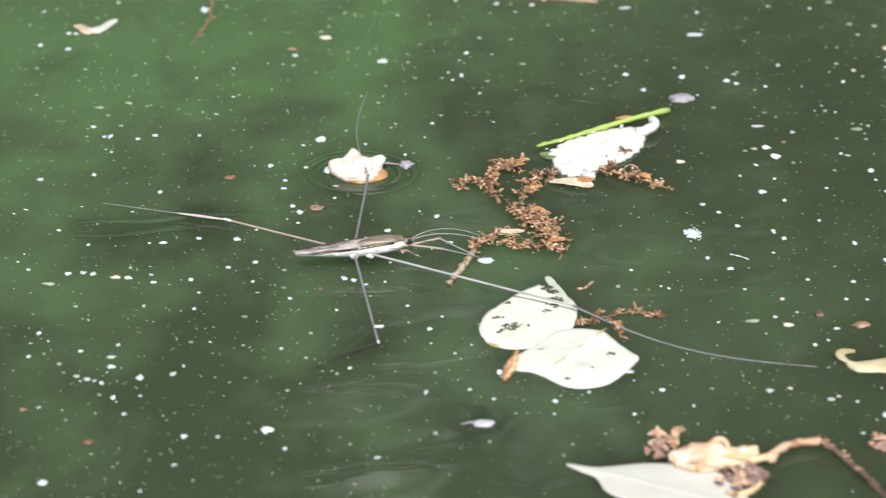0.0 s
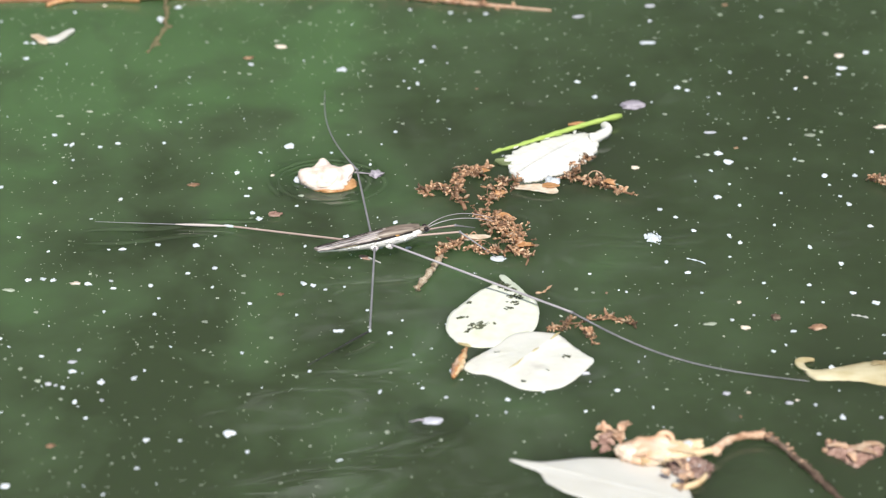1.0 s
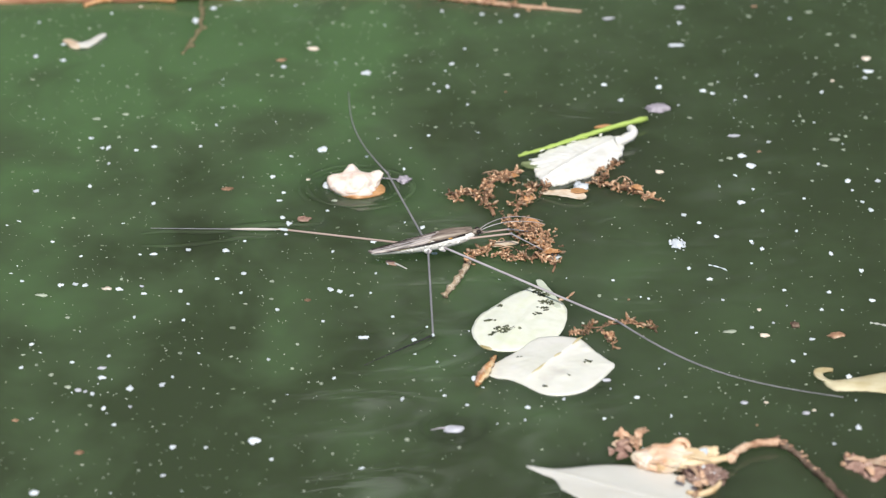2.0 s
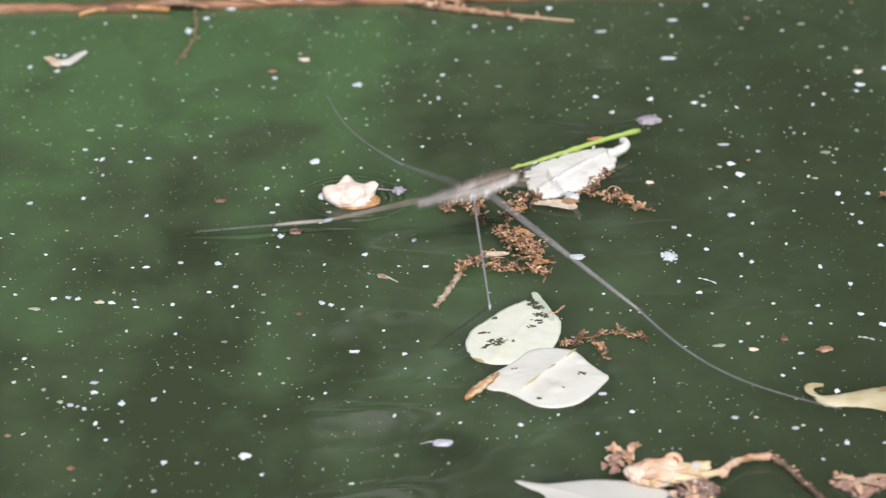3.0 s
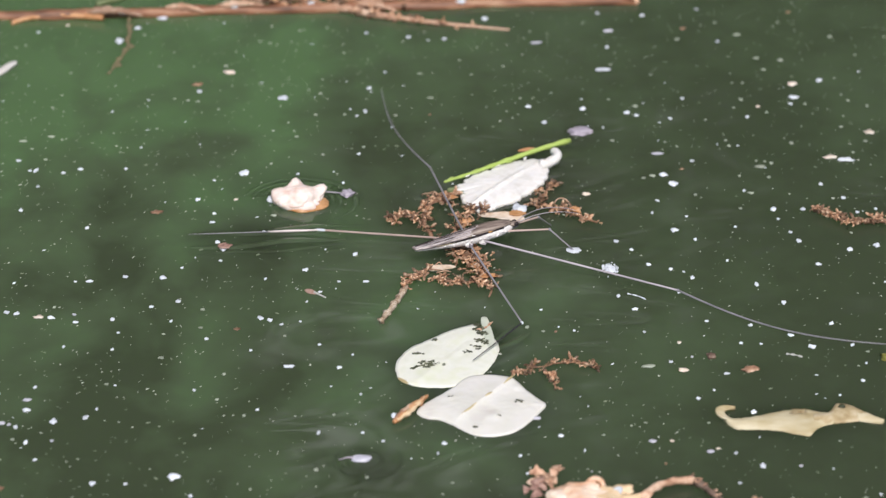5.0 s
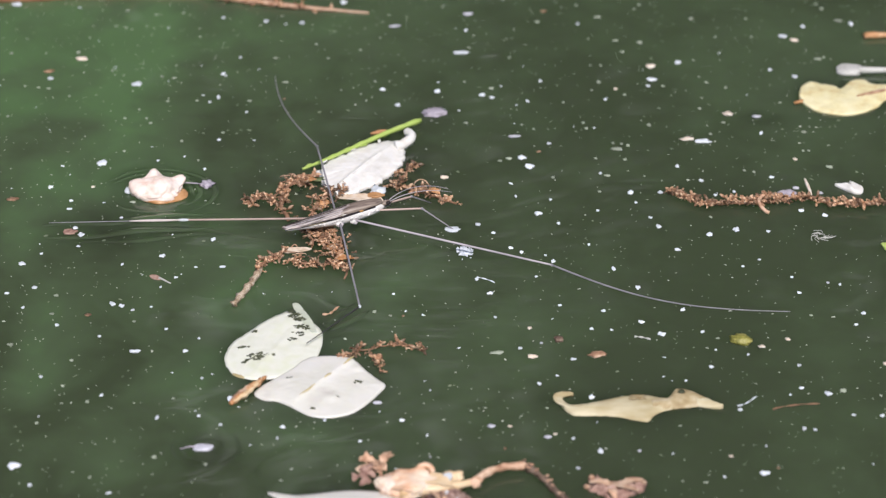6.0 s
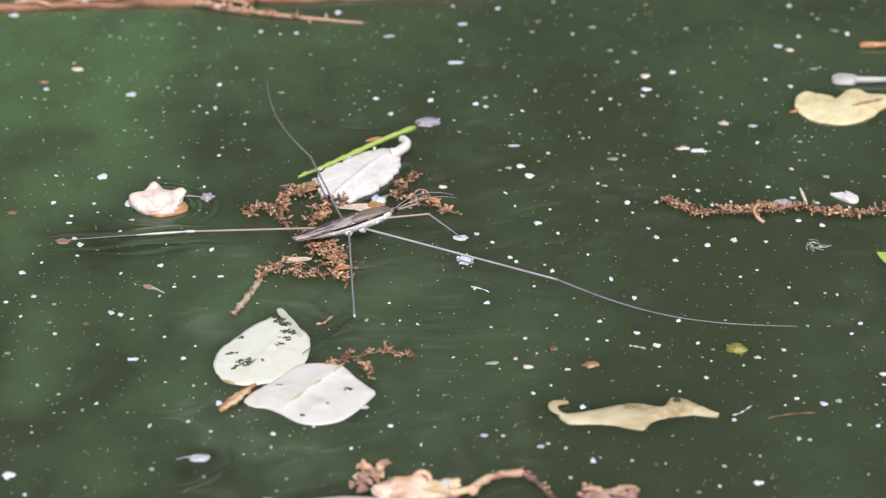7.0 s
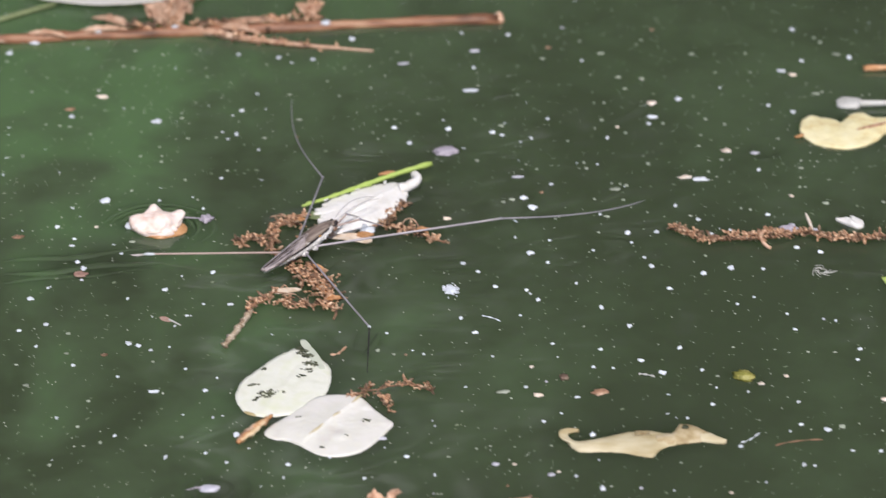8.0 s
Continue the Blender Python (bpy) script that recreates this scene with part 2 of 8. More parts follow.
THORAX = material("strider_back", [(0.045, 0.033, 0.027), (0.20, 0.155, 0.13), (0.36, 0.30, 0.25)], 1000, 0.4, 0.4, stretch=(0.1, 1, 1))
BELLY = material("silver_belly", [(0.60, 0.57, 0.55), (0.90, 0.89, 0.88)], 1100, 0.45, 0.4, stretch=(0.4, 1, 1))
GOLD = material("gold_mark", [(0.30, 0.13, 0.03), (0.58, 0.33, 0.08)], 900, 0.4, 0.2)
LEG = material("strider_leg", [(0.15, 0.145, 0.165), (0.33, 0.315, 0.35)], 900, 0.35, 0.2, stretch=(0.1, 1, 1))
LEG_BROWN = material("strider_thigh", [(0.32, 0.23, 0.20), (0.54, 0.42, 0.38)], 900, 0.35, 0.2, stretch=(0.1, 1, 1))
LEG_GREY = material("strider_grey_thigh", [(0.28, 0.255, 0.285), (0.53, 0.49, 0.52)], 900, 0.35, 0.2, stretch=(0.1, 1, 1))
EYE = material("strider_eye", [(0.012, 0.01, 0.01), (0.04, 0.03, 0.03)], 2000, 0.15, 0.05)
LEAF = material("tree_leaf", [(0.030, 0.075, 0.012), (0.065, 0.14, 0.025), (0.10, 0.19, 0.04)], 3, 0.5, 0.0, trans=0.0)
TRUNK = material("tree_bark", [(0.06, 0.045, 0.03), (0.16, 0.12, 0.09)], 12, 0.8, 0.5)
SOIL = material("bank_soil", [(0.05, 0.045, 0.02), (0.07, 0.09, 0.03), (0.12, 0.10, 0.06)], 2, 0.9, 0.5)


# ---------------------------------------------------------------- mesh helpers
def mesh_of(bm, name, mat, smooth=True):
    me = bpy.data.meshes.new(name)
    bmesh.ops.recalc_face_normals(bm, faces=bm.faces)
    bm.to_mesh(me)
    bm.free()
    for p in me.polygons:
        p.use_smooth = smooth
    me.materials.append(mat)
    return me


def part(name, bm, mat, parent=None, label="", smooth=True):
    ob = new(name, mesh_of(bm, name, mat, smooth))
    ob.parent = parent
    return tagged(ob, label)


def thing(name, label, category, m=None, group="", kind=""):
    ob = tagged(new(name), label, category, group, kind)
    if m is not None:
        ob.matrix_basis = m
    return ob


def sheet(fn, nu, nv, thick, bm=None):
    """A closed sheet with thickness: fn(u, v) with u along 0..1 and v across -1..1 gives its upper face."""
    bm = bm or bmesh.new()
    top = [[bm.verts.new(fn(i / nu, 2 * j / nv - 1)) for j in range(nv + 1)] for i in range(nu + 1)]
    low = [[bm.verts.new(v.co - Vector((0, 0, thick))) for v in row] for row in top]
    for i in range(nu):
        for j in range(nv):
            bm.faces.new((top[i][j], top[i + 1][j], top[i + 1][j + 1], top[i][j + 1]))
            bm.faces.new((low[i][j], low[i][j + 1], low[i + 1][j + 1], low[i + 1][j]))
    for i in range(nu):
        bm.faces.new((top[i][0], low[i][0], low[i + 1][0], top[i + 1][0]))
        bm.faces.new((top[i][nv], top[i + 1][nv], low[i + 1][nv], low[i][nv]))
    for j in range(nv):
        bm.faces.new((top[0][j], top[0][j + 1], low[0][j + 1], low[0][j]))
        bm.faces.new((top[nu][j], low[nu][j], low[nu][j + 1], top[nu][j + 1]))
    return bm


def tube(points, radii, sides=8, bm=None, rough=0.0):
    """A round stalk along points, with a radius at each."""
    bm = bm or bmesh.new()
    pts = [Vector(p) for p in points]
    rings = []
    for i, p in enumerate(pts):
        d = (pts[min(i + 1, len(pts) - 1)] - pts[max(i - 1, 0)]).normalized()
        a = d.cross(Vector((0, 0, 1)) if abs(d.z) < 0.9 else Vector((1, 0, 0))).normalized()
        b = d.cross(a)
        ring = []
        for k in range(sides):
            w = 2 * math.pi * k / sides
            r = radii[i] * (1 + rough * noise.noise(p * 900 + Vector((k * 3.1, 0, 0))))
            ring.append(bm.verts.new(p + (a * math.cos(w) + b * math.sin(w)) * r))
        rings.append(ring)
    for r0, r1 in zip(rings, rings[1:]):
        for k in range(sides):
            bm.faces.new((r0[k], r0[(k + 1) % sides], r1[(k + 1) % sides], r1[k]))
    bm.faces.new(rings[0][::-1])
    bm.faces.new(rings[-1])
    return bm


def bez(p0, p1, p2, p3, n):
    p0, p1, p2, p3 = map(Vector, (p0, p1, p2, p3))
    return [p0 * (1 - t) ** 3 + p1 * 3 * t * (1 - t) ** 2 + p2 * 3 * t * t * (1 - t) + p3 * t ** 3 for t in (i / n for i in range(n + 1))]


def lump(size, seed, rough=0.35, detail=1, bm=None, at=(0, 0, 0), freq=1.2):
    """An uneven crumb with the half sizes given."""
    bm = bm or bmesh.new()
    got = bmesh.ops.create_icosphere(bm, subdivisions=detail, radius=1.0)
    for v in got["verts"]:
        k = 1 + rough * noise.noise(v.co * freq + Vector((seed * 7.3, seed * 1.7, 0)))
        v.co = Vector((v.co.x * size[0] * k, v.co.y * size[1] * k, v.co.z * size[2] * k)) + Vector(at)
    return bm


def spin(profile, sides, squash=(1.0, 1.0), lift=None):
    """A spindle along x: profile rows of (x, radius)."""
    bm = bmesh.new()
    rings = []
    for x, r in profile:
        up = lift(x) if lift else 0.0
        rings.append([bm.verts.new((x, math.cos(2 * math.pi * k / sides) * r * squash[0], up + math.sin(2 * math.pi * k / sides) * r * squash[1])) for k in range(sides)])
    for r0, r1 in zip(rings, rings[1:]):
        for k in range(sides):
            bm.faces.new((r0[k], r0[(k + 1) % sides], r1[(k + 1) % sides], r1[k]))
    bm.faces.new(rings[0][::-1])
    bm.faces.new(rings[-1])
    return bm


def ticks(lo, hi, step, far, grow=1.35):
    """Even steps over the near water, then ever longer ones out to the far bank."""
    inner = [lo + step * i for i in range(int(round((hi - lo) / step)) + 1)]
    left, right, s = [], [], step
    while s < far:
        s *= grow
        left.append((left[-1] if left else lo) - s)
        right.append((right[-1] if right else hi) + s)
    return left[::-1] + inner + right


def swell(x, y):
    """Height of the slow ripples on the near water."""
    r = math.hypot(x - 0.02, y)
    fade = 1.0 / (1.0 + (r / 0.35) ** 4)
    side = 0.35 + 0.325 * (1 - math.tanh((x + 0.01) * 30))    # livelier on the side where the insect kicks
    z = 0.00011 * side * math.sin(210 * y + 30 * x + 3 * noise.noise(Vector((x * 18, y * 18, 0))))
    z += 0.00008 * side * math.sin(-80 * x + 260 * y + 4 * noise.noise(Vector((x * 14, y * 14, 4))))
    z += 0.00022 * noise.noise(Vector((x * 18, y * 30, 9)))
    z += 0.000006 * side * math.sin(760 * y + 90 * x + 5 * noise.noise(Vector((x * 30, y * 30, 2)))) * (0.5 + noise.noise(Vector((x * 20, y * 26, 6))))
    return z * fade


def pond():
    xs, ys = ticks(-0.16, 0.18, 0.0017, 25), ticks(-0.14, 0.17, 0.0017, 25)
    bm = bmesh.new()
    rows = [[bm.verts.new((x, y, swell(x, y))) for y in ys] for x in xs]
    for i in range(len(xs) - 1):
        for j in range(len(ys) - 1):
            bm.faces.new((rows[i][j], rows[i + 1][j], rows[i + 1][j + 1], rows[i][j + 1]))
    me = bpy.data.meshes.new("water")
    bm.to_mesh(me)
    bm.free()
    for p in me.polygons:
        p.use_smooth = True
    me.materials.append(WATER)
    tagged(new("water", me), "murky dark green pond water with soft ripples", "water", kind="structure")


pond()


def ripple(x, y, radii, width, height, stretch=1.0, still=True):
    """Low ring waves round a floating thing, in millimetres: broken round ridges of water, one outside the other."""
    bm = bmesh.new()
    rnd = random.Random(int(radii[0] * 100))
    n, m = 90, 8
    for r0 in radii:
        start, sweep = rnd.uniform(0, 6.28), rnd.uniform(3.4, 5.6)
        rows = []
        for k in range(n + 1):
            a = start + sweep * k / n
            tall = height * math.sin(math.pi * k / n) ** 0.7 * (0.75 + 0.25 * math.sin(3 * a + r0))
            row = []
            for j in range(m + 1):
                q = 2 * j / m - 1
                r = r0 * (1 + 0.05 * noise.noise(Vector((math.cos(a), math.sin(a), r0)))) + q * width / 2
                px, py = r * math.cos(a) * stretch * MM, r * math.sin(a) * MM
                z = tall * (0.5 + 0.5 * math.cos(math.pi * q)) - 0.045 * q * q - 0.005
                row.append(bm.verts.new((px, py, z * MM + (swell(x * MM + px, y * MM + py) if still else 0.0))))
            rows.append(row)
        for p, q in zip(rows, rows[1:]):
            for j in range(m):
                bm.faces.new((p[j], p[j + 1], q[j + 1], q[j]))
    ob = new("ripple", mesh_of(bm, "ripple", THIN_WATER))
    ob.location = (x * MM, y * MM, 0.0)
    return tagged(ob, "faint ring ripples on green water", "ripple", "ring ripples", "structure")


# ---------------------------------------------------------------- banks and trees round the pond
def bank():
    bm = bmesh.new()
    na = 96
    rings = []
    for s, (r, z) in enumerate([(3.2, -0.15), (3.5, 0.05), (4.2, 0.3), (6, 0.5), (12, 0.8), (40, 1.0), (400, 1.0)]):
        ring = []
        for k in range(na):
            a = 2 * math.pi * k / na
            rr = r * (1 + 0.06 * noise.noise(Vector((math.cos(a) * 2, math.sin(a) * 2, s))))
            ring.append(bm.verts.new((rr * math.cos(a), rr * math.sin(a), z + 0.08 * noise.noise(Vector((math.cos(a) * 5, math.sin(a) * 5, s + 3))))))
        rings.append(ring)
    for a, b in zip(rings, rings[1:]):
        for k in range(na):
            bm.faces.new((a[k], a[(k + 1) % na], b[(k + 1) % na], b[k]))
    tagged(part("ground", bm, SOIL), "dark soil bank round the pond", "bank", kind="structure")


bank()


def tree(seed, height, spread, leaves, low=0.12, clump=0.30):
    """A tapered trunk, forked limbs and a loose crown of separate folded leaves in uneven clumps."""
    rnd = random.Random(seed)
    t = thing("tree", "leafy green tree on the pond bank", "tree", group="trees on the bank")
    top = Vector((rnd.uniform(-0.2, 0.2), rnd.uniform(-0.2, 0.2), height * 0.8))
    bm = tube(bez((0, 0, -0.3), (0.05, 0, height * 0.3), (top.x, top.y, height * 0.5), top, 10), [0.11 * height / 4 * (1 - 0.085 * i) for i in range(11)], 9, rough=0.15)
    ends = []
    for k in range(11):
        a, z = rnd.uniform(0, 6.28), height * rnd.uniform(low * 0.6, 0.78)
        e = Vector((math.cos(a) * spread * rnd.uniform(0.4, 0.95), math.sin(a) * spread * rnd.uniform(0.4, 0.95), z + height * rnd.uniform(0.05, 0.25)))
        s = Vector((top.x * z / height, top.y * z / height, z))
        tube(bez(s, s + (e - s) * 0.3, s + (e - s) * 0.6 + Vector((0, 0, 0.1)), e, 6), [0.035 * (1 - 0.13 * i) for i in range(7)], 6, bm)
        ends += [e, s + (e - s) * 0.6]
    ends.append(top)
    part("trunk", bm, TRUNK, t)
    verts, faces = [], []
    for k in range(leaves):
        c = rnd.choice(ends)
        p = c + Vector((rnd.gauss(0, clump), rnd.gauss(0, clump), rnd.gauss(0, clump * 0.8))) * spread / 1.3
        if p.z < low * height * 0.5:
            continue
        ln, w = rnd.uniform(0.08, 0.14), rnd.uniform(0.03, 0.05)
        q = Euler((rnd.uniform(-0.9, 0.9), rnd.uniform(-0.6, 0.9), rnd.uniform(0, 6.28))).to_matrix()
        base = len(verts)
        for v in ((0, 0, 0), (ln * 0.5, w, 0.008), (ln, 0, -0.006), (ln * 0.5, -w, 0.008)):
            verts.append(p + q @ Vector(v))
        faces += [(base, base + 2, base + 1), (base, base + 3, base + 2)]
    me = bpy.data.meshes.new("crown")
    me.from_pydata([v[:] for v in verts], [], faces)
    me.materials.append(LEAF)
    crown = new("crown", me)
    crown.parent = t
    return t


for k, (x, y, h, s, n, c) in enumerate([(-0.95, 4.6, 4.3, 0.95, 9000, 0.2), (-2.9, 4.7, 4.6, 1.6, 5000, 0.2), (1.18, 4.8, 5.4, 1.5, 14000, 0.23), (3.2, 4.7, 4.4, 1.6, 6000, 0.3), (2.1, 6.9, 7.4, 2.2, 14000, 0.28)]):
    tree(20 + k, h, s, n, clump=c).matrix_basis = pose(x, y, 0.3)
back = tree(31, 4.3, 2.4, 20000, clump=0.32)
back.matrix_basis = pose(0.2, 8.4, 0.3)
for x, y, r in ((-3.1, 8.2, 70), (3.4, 8.6, 150)):
    copy_thing(back, pose(x, y, 0.3, 0, 0, r))
spare = tree(40, 4.5, 1.6, 3500)
spare.matrix_basis = pose(-5.5, 0.5, 0.3)
for x, y, r in ((5.6, 0.0, 40), (4.5, -4.0, 120), (0.5, -6.0, 200), (6.5, 6.5, 300), (-7.0, 5.5, 75)):
    copy_thing(spare, pose(x, y, 0.4, 0, 0, r))


def added_cloud():
    """An unseen heaped cloud far beyond the trees, added as bright sky for the water to mirror; sunlit from the other
    side of the pond.
    """
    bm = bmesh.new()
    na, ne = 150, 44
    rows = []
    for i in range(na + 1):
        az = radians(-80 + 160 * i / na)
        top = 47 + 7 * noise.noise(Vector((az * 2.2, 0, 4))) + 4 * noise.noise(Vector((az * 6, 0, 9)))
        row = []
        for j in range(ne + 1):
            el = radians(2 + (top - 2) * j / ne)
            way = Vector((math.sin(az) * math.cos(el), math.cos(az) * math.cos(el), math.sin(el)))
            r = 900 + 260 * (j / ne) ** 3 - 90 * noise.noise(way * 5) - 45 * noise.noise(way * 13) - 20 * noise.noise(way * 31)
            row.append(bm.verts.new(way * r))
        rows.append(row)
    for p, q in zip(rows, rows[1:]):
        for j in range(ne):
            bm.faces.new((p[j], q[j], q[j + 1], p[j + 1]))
    tagged(part("backdrop", bm, CLOUD), "unseen white cloud added beyond the trees for water to mirror", "cloud", kind="structure")


added_cloud()


# ---------------------------------------------------------------- floating plant parts
MOVES = []


def drift(ob, rows, turn=0.0, z=0.4):
    """Lets a floating thing drift: rows of seconds and millimetres; keyed in motions()."""
    at = [(t, pose(x * MM, y * MM, z * MM + swell(x * MM, y * MM), 0, 0, turn)) for t, x, y in rows]
    ob.matrix_basis = at[0][1]
    MOVES.append((ob, at))
    return ob


